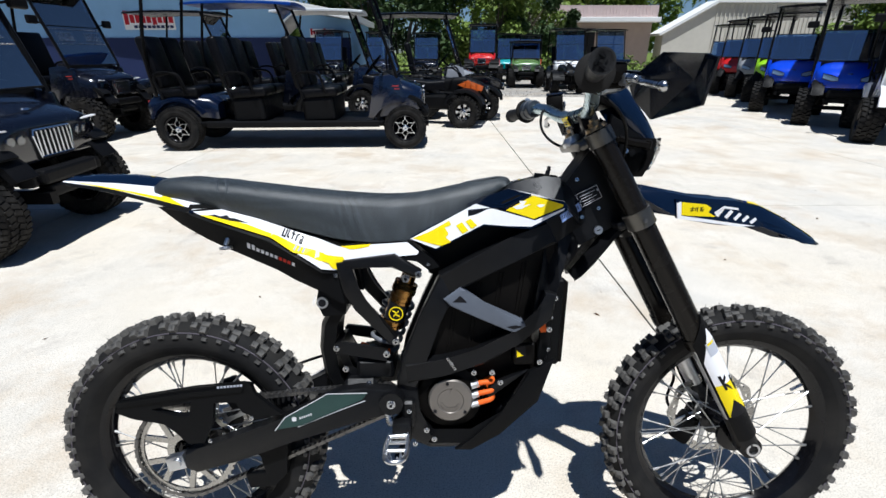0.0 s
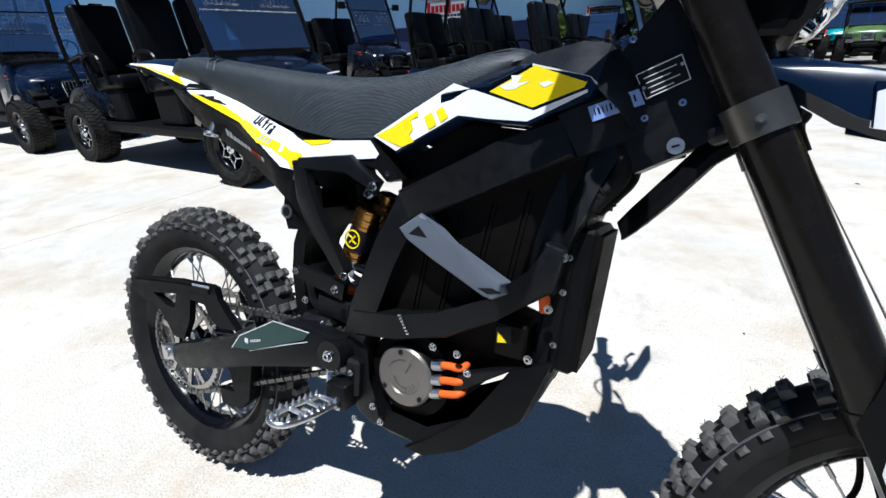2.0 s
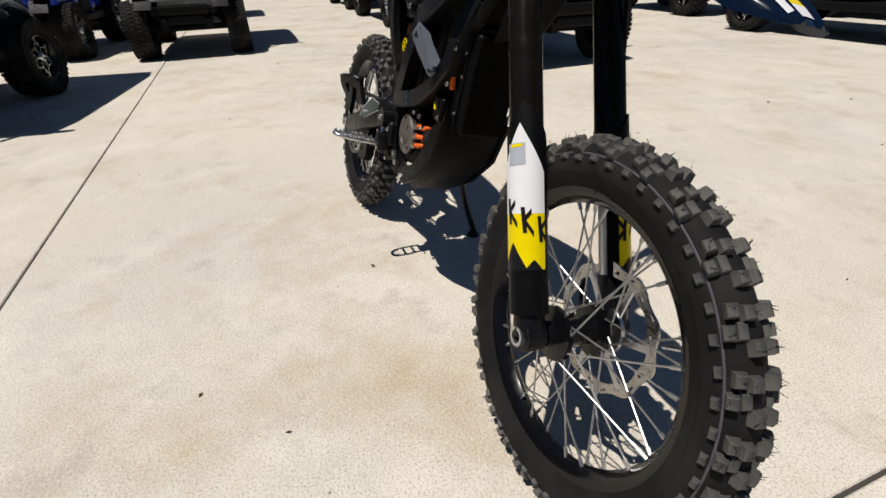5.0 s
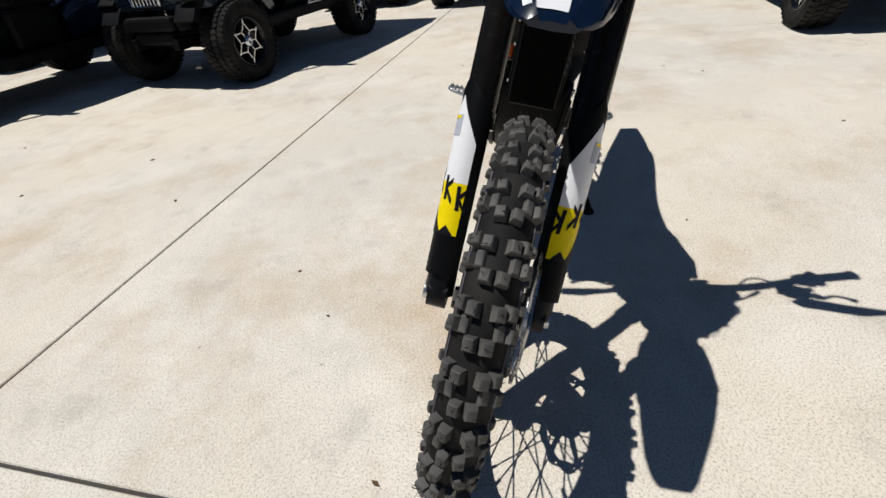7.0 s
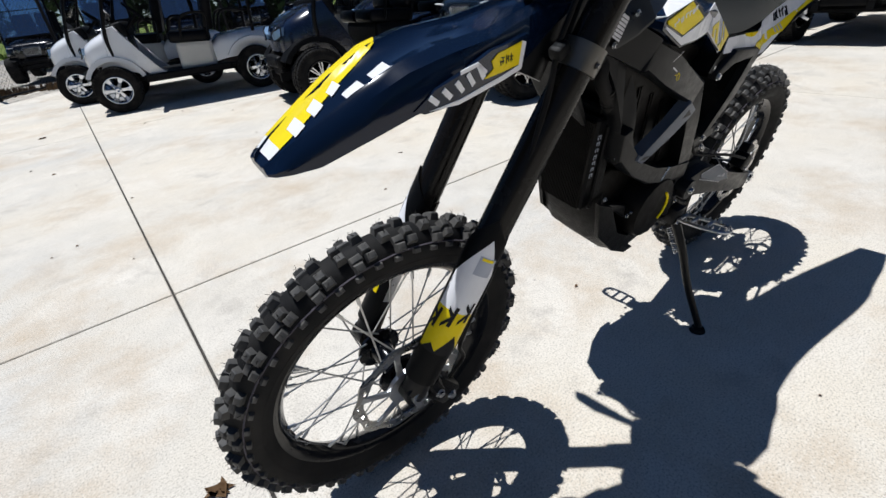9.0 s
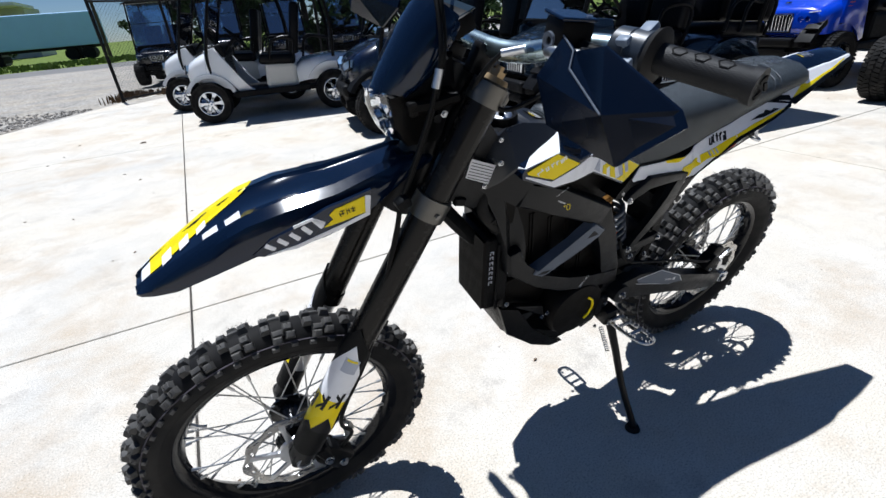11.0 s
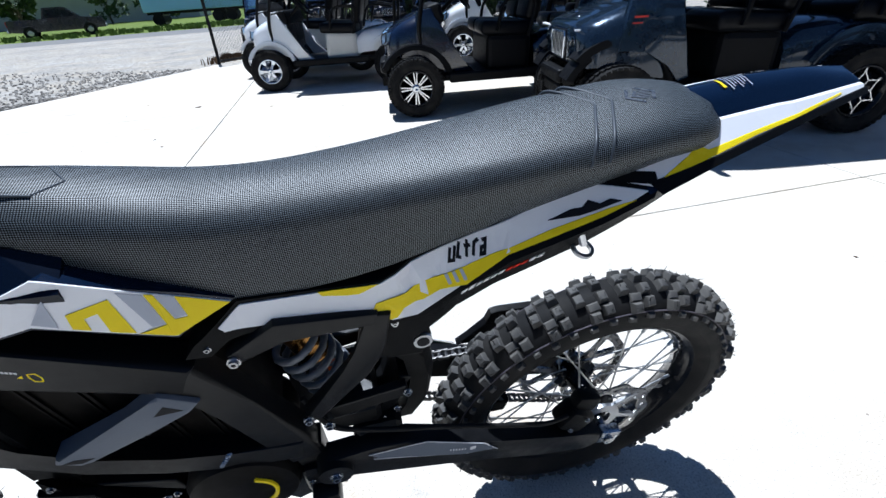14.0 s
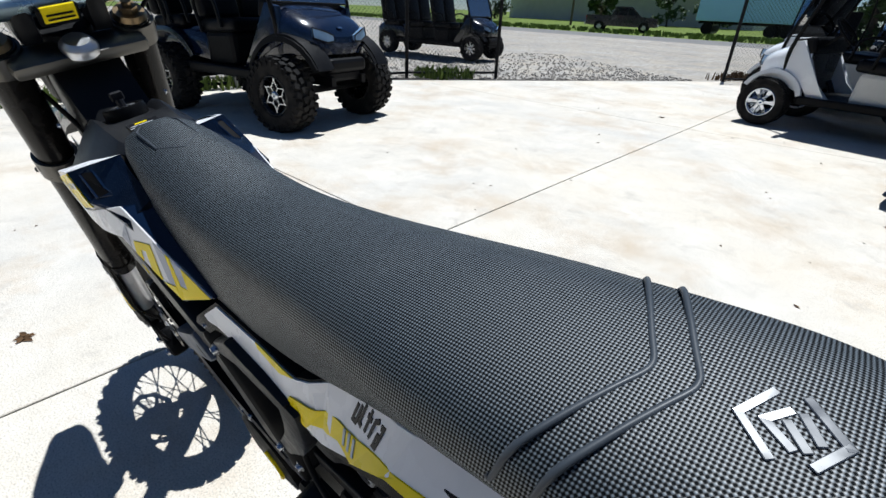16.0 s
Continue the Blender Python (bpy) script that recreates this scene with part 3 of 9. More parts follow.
def bush(x, y, s, seed):
    rg = random.Random(seed)
    n = 900
    pos = np.zeros((n, 4, 3))
    for k in range(n):
        d = Vector((rg.gauss(0, 1), rg.gauss(0, 1), abs(rg.gauss(0, .8))))
        d.normalize()
        p = d * s * rg.uniform(0.5, 1.05)
        q = Euler((rg.uniform(-1, 1), rg.uniform(-1, 1), rg.uniform(0, 6.3)))
        l = 0.13 * rg.uniform(0.6, 1.4)
        for j, (ux, uy, uz) in enumerate(((l, 0, 0), (0, l * .45, l * .1), (-l, 0, 0), (0, -l * .45, l * .1))):
            v = Vector((ux, uy, uz))
            v.rotate(q)
            pos[k, j] = (p.x * 1.5 + v.x, p.y + v.y, p.z + v.z)
    me = bpy.data.meshes.new("bush")
    me.from_pydata(pos.reshape(-1, 3).tolist(), [], np.arange(n * 4).reshape(-1, 4).tolist())
    me.materials.append(LEAF)
    ob = new("bush", me)
    ob.location = (x, y, -0.05)
    tagged(ob, "round leafy green bush at the gravel edge", "bush", "bushes at the gravel edge")


for k, (x, y, s) in enumerate([(6.8, 26.9, 1.2), (9.0, 27.7, 1.1), (11.4, 28.6, 1.2), (-0.4, 26.6, 1.3), (14.9, 29.5, 1.1), (19.0, 28.4, 1.4), (22.6, 25.6, 1.6)]):
    bush(x, y, s, 200 + k)

# ---- buildings ----
STUCCO = mat("tan_stucco", (0.42, 0.33, 0.27), 0.9, 0, 0.1, 2, 0.2, 120)
PINK = mat("pink_metal_siding", (0.55, 0.44, 0.42), 0.6, 0, 0.08, 2)
CREAM = mat("cream_metal_siding", (0.56, 0.53, 0.46), 0.5, 0, 0.08, 2)
# white wall: the blue skylight of its shade is put into the colour
WALL_SHADED = mat("white_wall_blue_shade", (0.24, 0.42, 0.64), 0.7, 0, 0.08, 2)
WALLBLUE = mat("navy_wall_paint", (0.02, 0.03, 0.085), 0.6, 0, 0.1, 2)
ROOFW = mat("white_roof_metal", (0.78, 0.78, 0.76), 0.5, 0, 0.06, 2)
DARKGLASS = mat("dark_shop_glass", (0.008, 0.010, 0.012), 0.06, 0, 0.05)
SHADE = mat("doorway_shade", (0.02, 0.02, 0.022), 0.8)


def ribs(bm, x0, x1, y, z0, z1, step, depth):
    k = x0
    while k < x1:
        add_box(bm, (k, y, (z0 + z1) / 2), (step * 0.25, depth, z1 - z0))
        k += step


shop = tagged(new("shop_building"), "long white and navy shop building with a white roof edge", "building")
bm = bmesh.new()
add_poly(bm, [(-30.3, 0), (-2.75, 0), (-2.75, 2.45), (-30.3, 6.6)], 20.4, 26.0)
part("wall", bm, WALL_SHADED, shop)
bm = bmesh.new()
add_box(bm, (-16.5, 20.38, 0.9), (27.4, 0.03, 1.8))
part("wall_base", bm, WALLBLUE, shop, "navy painted lower wall")
bm = bmesh.new()
add_poly(bm, [(-30.8, 6.75), (-2.5, 2.42), (-2.5, 2.66), (-14, 4.72), (-30.8, 7.6)], 19.5, 26.6)
part("roof", bm, ROOFW, shop, "sloping white metal roof edge")
SIGNRED = mat("sign_red", (0.42, 0.02, 0.03), 0.5, 0, 0.05)
for sx, sz, sc in ((-10.9, 2.42, 0.82), (-3.95, 1.96, 0.40)):
    bm = bmesh.new()
    add_box(bm, (sx, 20.35, sz), (2.5 * sc, 0.02, 0.80 * sc), bevel=0.005)
    sign = part("sign", bm, ROOFW, shop, "white sign board with a red mark")
    for k in range(9):
        bm = bmesh.new()
        tall = 0.62 if k in (0, 5) else 0.36
        add_box(bm, (sx + (k * 0.27 - 1.08) * sc, 20.335, sz + (0.02 + tall * 0.2) * sc), (0.21 * sc, 0.012, tall * sc))
        part("sign_mark", bm, SIGNRED, sign, "red sign mark")
    for k in range(9):
        bm = bmesh.new()
        add_box(bm, (sx + (k * 0.22 - 0.7) * sc, 20.335, sz - 0.26 * sc), (0.17 * sc, 0.01, 0.13 * sc))
        part("sign_mark", bm, WALLBLUE, sign, "dark blue sign mark")

store = tagged(new("store_front"), "grey metal-clad store front with dark glass doors", "building")
bm = bmesh.new()
add_box(bm, (-24.6, 1.6, 2.4), (0.4, 17.0, 4.9))
SIDING = mat("grey_metal_siding", (0.36, 0.38, 0.40), 0.5, 0.2, 0.08, 2)
part("wall", bm, SIDING, store)
bm = bmesh.new()
add_box(bm, (-24.37, -6.5, 2.4), (0.05, 0.1, 4.9), bevel=0.015)
seam = part("siding_rib", bm, SIDING, store)
for k in range(1, 40):
    again(seam, Matrix.Translation((0, k * 0.42, 0)))
for y in (0.7, 2.0):
    bm = bmesh.new()
    add_box(bm, (-24.30, y, 1.12), (0.06, 1.15, 2.2))
    door = part("door", bm, DARKGLASS, store, "dark glass shop door")
    bm = bmesh.new()
    for dy, dz, sy, sz in ((-.57, 1.12, .07, 2.3), (.57, 1.12, .07, 2.3), (0, 2.24, 1.2, .08), (0, .06, 1.2, .14), (0, 1.05, 1.1, .06)):
        add_box(bm, (-24.28, y + dy, dz), (0.1, sy, sz), bevel=0.004)
    part("door_frame", bm, ALU, door, "silver aluminium door frame")

hall = tagged(new("warehouse"), "tan warehouse with pink upper siding and a white canopy", "building")
bm = bmesh.new()
add_box(bm, (12.4, 43.5, 1.95), (11.4, 6.8, 3.9))
part("wall", bm, STUCCO, hall)
bm = bmesh.new()
add_box(bm, (13.75, 39.95, 4.12), (9.1, 0.5, 0.92))
ribs(bm, 9.3, 18.2, 39.68, 3.7, 4.56, 0.26, 0.05)
part("upper_siding", bm, PINK, hall, "pink ribbed upper siding")
bm = bmesh.new()
add_box(bm, (8.0, 39.95, 4.05), (2.38, 0.5, 1.1))
ribs(bm, 6.9, 9.15, 39.68, 3.55, 4.58, 0.26, 0.05)
part("upper_siding", bm, CREAM, hall, "pale ribbed upper siding")
bm = bmesh.new()
add_box(bm, (13.75, 39.4, 3.54), (9.1, 0.9, 0.34), bevel=0.03)
part("canopy", bm, ROOFW, hall, "white canopy edge")
# the doorway's inner shade, put in as a dark slab on the wall
bm = bmesh.new()
add_box(bm, (12.6, 40.06, 1.5), (2.0, 0.1, 2.9))
part("door", bm, SHADE, hall, "dark slab standing in for the shade inside a doorway")
barn = tagged(new("metal_shed"), "cream ribbed metal shed with a pitched roof", "building")
bm = bmesh.new()
add_poly(bm, [(19.1, 0), (19.1, 2.6), (23.0, 4.75), (34.2, 4.75), (34.2, 0)], 40, 41.4)
part("wall", bm, CREAM, barn)
bm = bmesh.new()
ribs(bm, 23.1, 33.9, 39.96, 0, 4.7, 0.34, 0.07)
part("siding_rib", bm, CREAM, barn)
bm = bmesh.new()
add_poly(bm, stroke([(18.7, 2.5), (23.0, 4.88), (34.6, 4.88)], 0.2), 39.7, 41.6)
part("roof", bm, ROOFW, barn, "pale roof edge")

# across the road
depot = tagged(new("depot_building"), "long pale wall of a depot beyond the road", "building")
bm = bmesh.new()
add_box(bm, (42, -96, 3.2), (46, 10, 6.5))
part("wall", bm, mat("depot_wall", (0.55, 0.55, 0.52), 0.7, 0, 0.1, 1), depot)
bm = bmesh.new()
add_box(bm, (42, -91, 6.5), (46.6, 11, 0.4))
part("roof", bm, ROOFW, depot)
trailer = tagged(new("box_trailer"), "long white box trailer parked beyond the road", "trailer")
bm = bmesh.new()
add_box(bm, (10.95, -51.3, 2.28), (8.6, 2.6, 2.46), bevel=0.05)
# white body; the bluish light on its shaded side is painted into the colour
part("body", bm, mat("trailer_blue_shade", (0.42, 0.68, 0.98), 0.5, 0, 0.05, 1), trailer)
for x in (8.0, 9.2, 14.2):
    bm = bmesh.new()
    add_cyl(bm, (x, -52.5, 0.45), (x, -50.1, 0.45), 0.48, seg=16)
    part("wheel", bm, RUBBER, trailer)
bm = bmesh.new()
add_box(bm, (10.95, -51.3, 0.95), (8.4, 1.2, 0.24))
for x in (13.9, 8.6):
    add_box(bm, (x, -51.3, 0.5), (0.2, 1.8, 0.9))
part("chassis", bm, SATIN, trailer)
TRUCKGLASS = mat("truck_glass", (0.01, 0.014, 0.018), 0.08, 0, 0.05, spec=0.5)


def pickup(label, x, y, yaw, color):
    root = tagged(new("pickup_truck"), label, "pickup truck")
    root.matrix_world = pose(x, y, -0.05, 0, 0, yaw)
    body = mat(label.split()[0] + "_truck_paint", color, 0.25, 0, 0.06, 3, coat=0.7, spec=0.5)
    bm = bmesh.new()
    add_poly(bm, [(2.75, 0.45), (2.80, 0.80), (2.70, 1.08), (1.50, 1.18), (0.95, 1.22), (-0.75, 1.22), (-2.80, 1.20), (-2.85, 0.50), (-2.2, 0.42), (-1.1, 0.42), (1.2, 0.40), (2.2, 0.42)], -0.96, 0.96, 0.06)
    part("body", bm, body, root, smooth=35)
    bm = bmesh.new()
    add_poly(bm, [(1.45, 1.18), (0.72, 1.82), (0.45, 1.88), (-0.60, 1.86), (-0.85, 1.20)], -0.82, 0.82, 0.07)
    part("cab", bm, body, root, smooth=35)
    for s in (-1, 1):
        for q in ([(1.22, 1.24), (0.70, 1.72), (0.42, 1.76), (0.42, 1.24)], [(0.34, 1.24), (0.34, 1.76), (-0.50, 1.75), (-0.68, 1.24)]):
            bm = bmesh.new()
            add_poly(bm, q, s * 0.80, s * 0.828)
            part("side_window", bm, TRUCKGLASS, root)
        for wx in (1.78, -1.72):
            bm = bmesh.new()
            add_lathe(bm, [(0.20, -0.12), (0.36, -0.13), (0.40, -0.09), (0.40, 0.09), (0.36, 0.13), (0.20, 0.12)], 24)
            moved(bm, Matrix.Translation((wx, s * 0.86, 0.40)))
            tyre = part("wheel", bm, RUBBER, root, smooth=40)
            bm = bmesh.new()
            add_lathe(bm, [(0.001, 0.10), (0.08, 0.11), (0.19, 0.09), (0.21, 0.12), (0.21, -0.12), (0.001, -0.12)], 18)
            moved(bm, Matrix.Translation((wx, s * 0.86, 0.40)) @ Matrix.Diagonal((1, s, 1, 1)))
            part("rim", bm, ALU, tyre, smooth=40)
        bm = bmesh.new()
        add_box(bm, (-2.83, s * 0.86, 0.98), (0.06, 0.16, 0.34), None, 0.02)
        part("tail_light", bm, RED, root)
    for wx in (2.80, -2.88):
        bm = bmesh.new()
        add_box(bm, (wx, 0, 0.55), (0.14, 1.86, 0.20), None, 0.04, 2)
        part("bumper", bm, ALU, root)
    return root


pickup("black pickup truck parked beyond the road", 18.4, -41.6, 199, (0.004, 0.006, 0.008))
bm = bmesh.new()
for x, y, h in ((30.5, -55, 8.5), (6.6, -50, 9.0), (-6, -52, 9)):
    add_cyl(bm, (x, y, -0.1), (x, y, h), 0.14, 0.1, 8)
    add_box(bm, (x, y, h - 0.6), (1.8, 0.1, 0.1))
    pole = part("utility_pole", bm, BARK, smooth=50)
    tagged(pole, "weathered wooden utility pole by the road", "pole", "poles along the road")
    bm = bmesh.new()
bm.free()
bm = bmesh.new()
for z in (8.3, 8.9, 7.4):
    add_tube(bm, [(-60, -52, z), (-6, -52, z), (6.6, -50, z), (30.5, -55, z), (80, -58, z)], 0.012, 4, 1, False)
tagged(part("power_line", bm, WIRE), "thin black overhead power lines", "cable")


# ---- the bike ----
# local frame: x forward, y to the bike's left, z up; the origin is the rear axle
LEAN, AXLE_Z = 13.14, 0.3216
bike = tagged(new("electric_dirt_bike"), "black electric dirt bike with yellow-white graphics on its side stand", "motorcycle")
bike.matrix_world = pose(0, 0, AXLE_Z) @ Matrix.Rotation(radians(-LEAN), 4, "X")
HEAD = Vector((1.06, 0, 0.62))
STEER = Matrix.Translation(HEAD) @ Matrix.Rotation(radians(-1.3), 4, Vector((-math.sin(radians(26)), 0, math.cos(radians(26))))) @ Matrix.Translation(-HEAD)
SIDE = [(-.24, .036), (-.12, .063), (0, .084), (.08, .096), (.14, .101), (.2, .099), (.28, .095), (.38, .090), (.45, .087), (.56, .087), (.63, .096), (.7, .101), (.78, .111), (.92, .112)]
FOOT = [(-.24, .652), (-.12, .637), (0, .612), (.08, .586), (.25, .527), (.36, .458), (.41, .475), (.55, .482), (.6, .500), (.7, .550), (.84, .556), (.92, .585)]
SLOPE = [(-.24, 1.2), (.12, 1.35), (.28, .85), (.38, .35), (.55, .25), (.7, .25), (.77, .06), (.92, .04)]


def side_y(s, off=0.0):
    """The panels' skin: widest along its foot, drawn in towards the seat."""
    return lambda x, z: s * (interp(SIDE, x) + off - interp(SLOPE, x) * max(0.0, z - interp(FOOT, x)))


def rail_y(s, off=0.0):
    """The rail below the panels leans in towards its lower edge."""
    return lambda x, z: s * (interp(SIDE, x) + off - .42 * max(0.0, interp(FOOT, x) - z) * interp([(.0, 1), (.30, 1), (.38, 0)], x) - interp(SLOPE, x) * max(0.0, z - interp(FOOT, x)))


def bolts(parent, spots, r=0.0075, name="bolt"):
    for p, d in spots:
        bm = bmesh.new()
        bolt_mesh(bm, p, d, r * 0.60, r * 0.62)
        ob = part(name, bm, STEEL, parent, smooth=35)
        ob.data.materials.append(INK)
        for f in ob.data.polygons:
            if len(f.vertices) == 6:
                f.material_index = 1


def knob_tyre(bm, R, half, rim_r):
    """Off-road tyre carcass turned round the axle."""
    rt = half * 0.92
    prof = []
    for k in range(17):
        a = math.pi * (k / 16) * 1.26 - math.pi * 0.13
        prof.append((R - 0.014 - half * 0.98 + half * 0.98 * math.sin(a) * 1.0, -rt * math.cos(a) * 1.04))
    prof = [(max(r, rim_r - 0.004), y) for r, y in prof]
    prof += [(rim_r - 0.008, half * 0.5), (rim_r - 0.008, -half * 0.5)]
    add_lathe(bm, prof, 96)
    return prof


def tread(rim, R, half, seed, n=52):
    """Blocks in paired rows round the crown, each a piece of its own, with moulding hairs on them."""
    rg = random.Random(seed)
    c0 = R - 0.014 - half * 0.98
    st = 2 * math.pi * R / n

    def shape(name, la, lp, h):
        bm = bmesh.new()
        r = bmesh.ops.create_cube(bm, size=1.0)
        for v in r["verts"]:
            k = 0.80 if v.co.x > 0 else 1.12
            v.co = Vector((v.co.x * (h + 0.006), v.co.y * lp * k, v.co.z * la * k))
        bmesh.ops.bevel(bm, geom=[e for e in bm.edges if all(v.co.x > 0 for v in e.verts)], offset=0.0012, segments=1, affect="EDGES")
        bmesh.ops.recalc_face_normals(bm, faces=bm.faces)
        me = bpy.data.meshes.new(name)
        bm.to_mesh(me)
        bm.free()
        me.materials.append(TREAD)
        return me, h

    wide = half / 0.048
    centre = shape("tread_block", st * 0.46, 0.0190 * wide, 0.0125)
    outer = shape("tread_block", st * 0.46, 0.0180 * wide, 0.0120)
    bridge = shape("tread_bridge", st * 0.60, 0.0160 * wide, 0.006)
    bump = shape("edge_knob", st * 0.36, 0.0095, 0.0065)
    hairs = bmesh.new()

    def put(kind, a, phi):
        me, h = kind
        o = new(me.name.split(".")[0], me)
        o.parent = rim
        m = Matrix.Rotation(-a, 4, "Y") @ Matrix.Translation((c0, 0, 0)) @ Matrix.Rotation(phi, 4, "Z") @ Matrix.Translation((half * 0.96 + h / 2 - 0.003, 0, 0)) @ Matrix.Rotation(rg.uniform(-0.06, 0.06), 4, "X")
        o.matrix_local = m
        if h > 0.01:
            for k in range(2):
                p = m @ Vector((h * 0.5, rg.uniform(-0.007, 0.007), rg.uniform(-0.006, 0.006)))
                q = m @ Vector((h * 0.5 + rg.uniform(0.005, 0.011), rg.uniform(-0.009, 0.009), rg.uniform(-0.008, 0.008)))
                add_cyl(hairs, p, q, 0.0007, 0.0003, 3, False)

    for i in range(n):
        a = 2 * math.pi * i / n
        odd = i % 2
        for s in (1, -1):
            put(centre, a, s * (0.20 if odd else 0.30) * 0.0455 / half)
            put(outer, a + (0.45 if odd else 0.1) * st / R, s * (0.86 if odd else 0.70))
            if odd:
                put(bridge, a + 0.5 * st / R, s * 0.52)
            put(bump, a + 0.25 * st / R, s * (1.26 if odd else 1.20))
    tagged(part("moulding_hairs", hairs, RUBBER, rim, recalc=False), kind="stuff")


def wheel(name, centre, R, half, rim_r, seed, steer, label):
    root_bm = bmesh.new()
    w = half * 0.62
    add_lathe(root_bm, [(rim_r + .004, -w), (rim_r + .006, -w * .86), (rim_r - .006, -w * .75), (rim_r - .016, -w * .35), (rim_r - .022, 0), (rim_r - .016, w * .35), (rim_r - .006, w * .75), (rim_r + .006, w * .86), (rim_r + .004, w), (rim_r - .010, w * .9), (rim_r - .022, w * .45), (rim_r - .029, 0), (rim_r - .022, -w * .45), (rim_r - .010, -w * .9)], 96)
    rim = part(name, root_bm, RIM, bike, label, smooth=40)
    rim.matrix_local = (STEER if steer else Matrix()) @ Matrix.Translation(centre)
    bm = bmesh.new()
    knob_tyre(bm, R, half, rim_r)
    part("tyre", bm, RUBBER, rim, "black knobbly off-road tyre", smooth=38)
    tread(rim, R, half, seed)
    bm = bmesh.new()
    c0 = R - 0.014 - half * 0.98
    for s in (1, -1):
        r, y = c0 + half * 0.985 * math.cos(1.06), s * half * 0.965 * math.sin(1.06)
        add_lathe(bm, [(r - .0012, y + s * .0014), (r + .0006, y + s * .0016), (r + .0014, y), (r - .0014, y - s * .002)], 96)
    part("mould_seam", bm, SEAMLINE, rim, "thin pale moulding seam", smooth=60)
    bm = bmesh.new()
    for s in (1, -1):
        add_lathe(bm, [(rim_r + .003, s * half * 0.62), (rim_r + .018, s * half * .9), (rim_r + .021, s * half * .93), (rim_r + .019, s * half * .86)], 96)
    part("bead_ring", bm, RUBBER, rim, smooth=60)
    bm = bmesh.new()
    add_lathe(bm, [(.012, -.062), (.020, -.062), (.022, -.05), (.046, -.045), (.048, -.038), (.026, -.034), (.022, -.015), (.022, .015), (.026, .034), (.048, .038), (.046, .045), (.022, .05), (.020, .062), (.012, .062)], 32)
    part("hub", bm, RIM, rim, "black hub", smooth=40)
    r0, r1 = 0.044, rim_r - 0.026
    for k, (side, off) in enumerate(((1, 1), (1, -1), (-1, 1), (-1, -1))):
        bm = bmesh.new()
        a0, a1 = 0.0, off * 0.62
        p = Vector((r0 * math.cos(a0), side * (0.042 if off > 0 else 0.037), r0 * math.sin(a0)))
        q = Vector((r1 * math.cos(a1), side * 0.006, r1 * math.sin(a1)))
        add_cyl(bm, p, p + (q - p) * 0.93, 0.0017, seg=6)
        add_cyl(bm, p + (q - p) * 0.92, q, 0.0034, seg=6)
        sp = part("spoke", bm, SPOKE, rim)
        turn0 = {(1, 1): 0, (1, -1): 20, (-1, 1): 10, (-1, -1): 30}[(side, off)]
        sp.matrix_local = Matrix.Rotation(radians(turn0), 4, "Y")
        for j in range(1, 9):
            again(sp, Matrix.Rotation(radians(turn0 + 40 * j), 4, "Y"))
    bm = bmesh.new()
    for a in (0.55,):
        p = Vector(((rim_r - .03) * math.cos(a), 0, (rim_r - .03) * math.sin(a)))
        add_cyl(bm, p, p * 0.86, 0.004, seg=8)
    part("valve", bm, STEEL, rim)
    return rim


def brake_disc(rim, y, r, name="brake_disc"):
    """Wave rotor with slots and five arms."""
    bm = bmesh.new()
    n = 120
    for i in range(n):
        def rad(i, inner=False):
            a = 2 * math.pi * i / n
            return (r - 0.024 + 0.002 * math.sin(10 * a)) if inner else (r - 0.004 + 0.004 * math.cos(10 * a))
        cells = []
        for k in (i, i + 1):
            a = 2 * math.pi * k / n
            cells.append(((rad(k, True) * math.cos(a), rad(k, True) * math.sin(a)), (rad(k) * math.cos(a), rad(k) * math.sin(a))))
        hole = i % 6 in (2, 3)
        def strip(f0, f1):
            q = [tuple(c0 + (c1 - c0) * f for c0, c1 in zip(*cells[j])) for j, f in ((0, f0), (1, f0), (1, f1), (0, f1))]
            lo = [bm.verts.new((x, y - .002, z)) for x, z in q]
            hi = [bm.verts.new((x, y + .002, z)) for x, z in q]
            bm.faces.new(lo)
            bm.faces.new(hi[::-1])
            for j in range(4):
                bm.faces.new((lo[j], hi[j], hi[(j + 1) % 4], lo[(j + 1) % 4]))
        if hole:
            strip(0, .28 if (i // 6) % 2 else .5)
            strip(.55 if (i // 6) % 2 else .75, 1)
        else:
            strip(0, 1)
    part(name, bm, DISC, rim, "bare steel wave brake disc with slots")
    for k in range(6):
        bm = bmesh.new()
        a = 2 * math.pi * k / 6
        add_poly(bm, stroke([(0.03 * math.cos(a), 0.03 * math.sin(a)), ((r - .04) * math.cos(a + .25), (r - .04) * math.sin(a + .25)), ((r - .016) * math.cos(a + .3), (r - .016) * math.sin(a + .3))], [.016, .01, .013]), y - .0025, y + .0025)
        part("carrier_arm", bm, ALU, rim)
    bm = bmesh.new()
    add_lathe(bm, [(.026, y - .004), (.045, y - .004), (.045, y + .004), (.026, y + .004)], 36)
    part("disc_carrier", bm, ALU, rim)


rear = wheel("rear_wheel", (0, 0, 0), 0.334, 0.0503, 0.238, 1, False, "black spoked rim")
front = wheel("front_wheel", (1.381, 0.003, 0.0065), 0.333, 0.0395, 0.249, 2, True, "black spoked rim")
brake_disc(front, 0.068, 0.122)
brake_disc(rear, 0.066, 0.112)

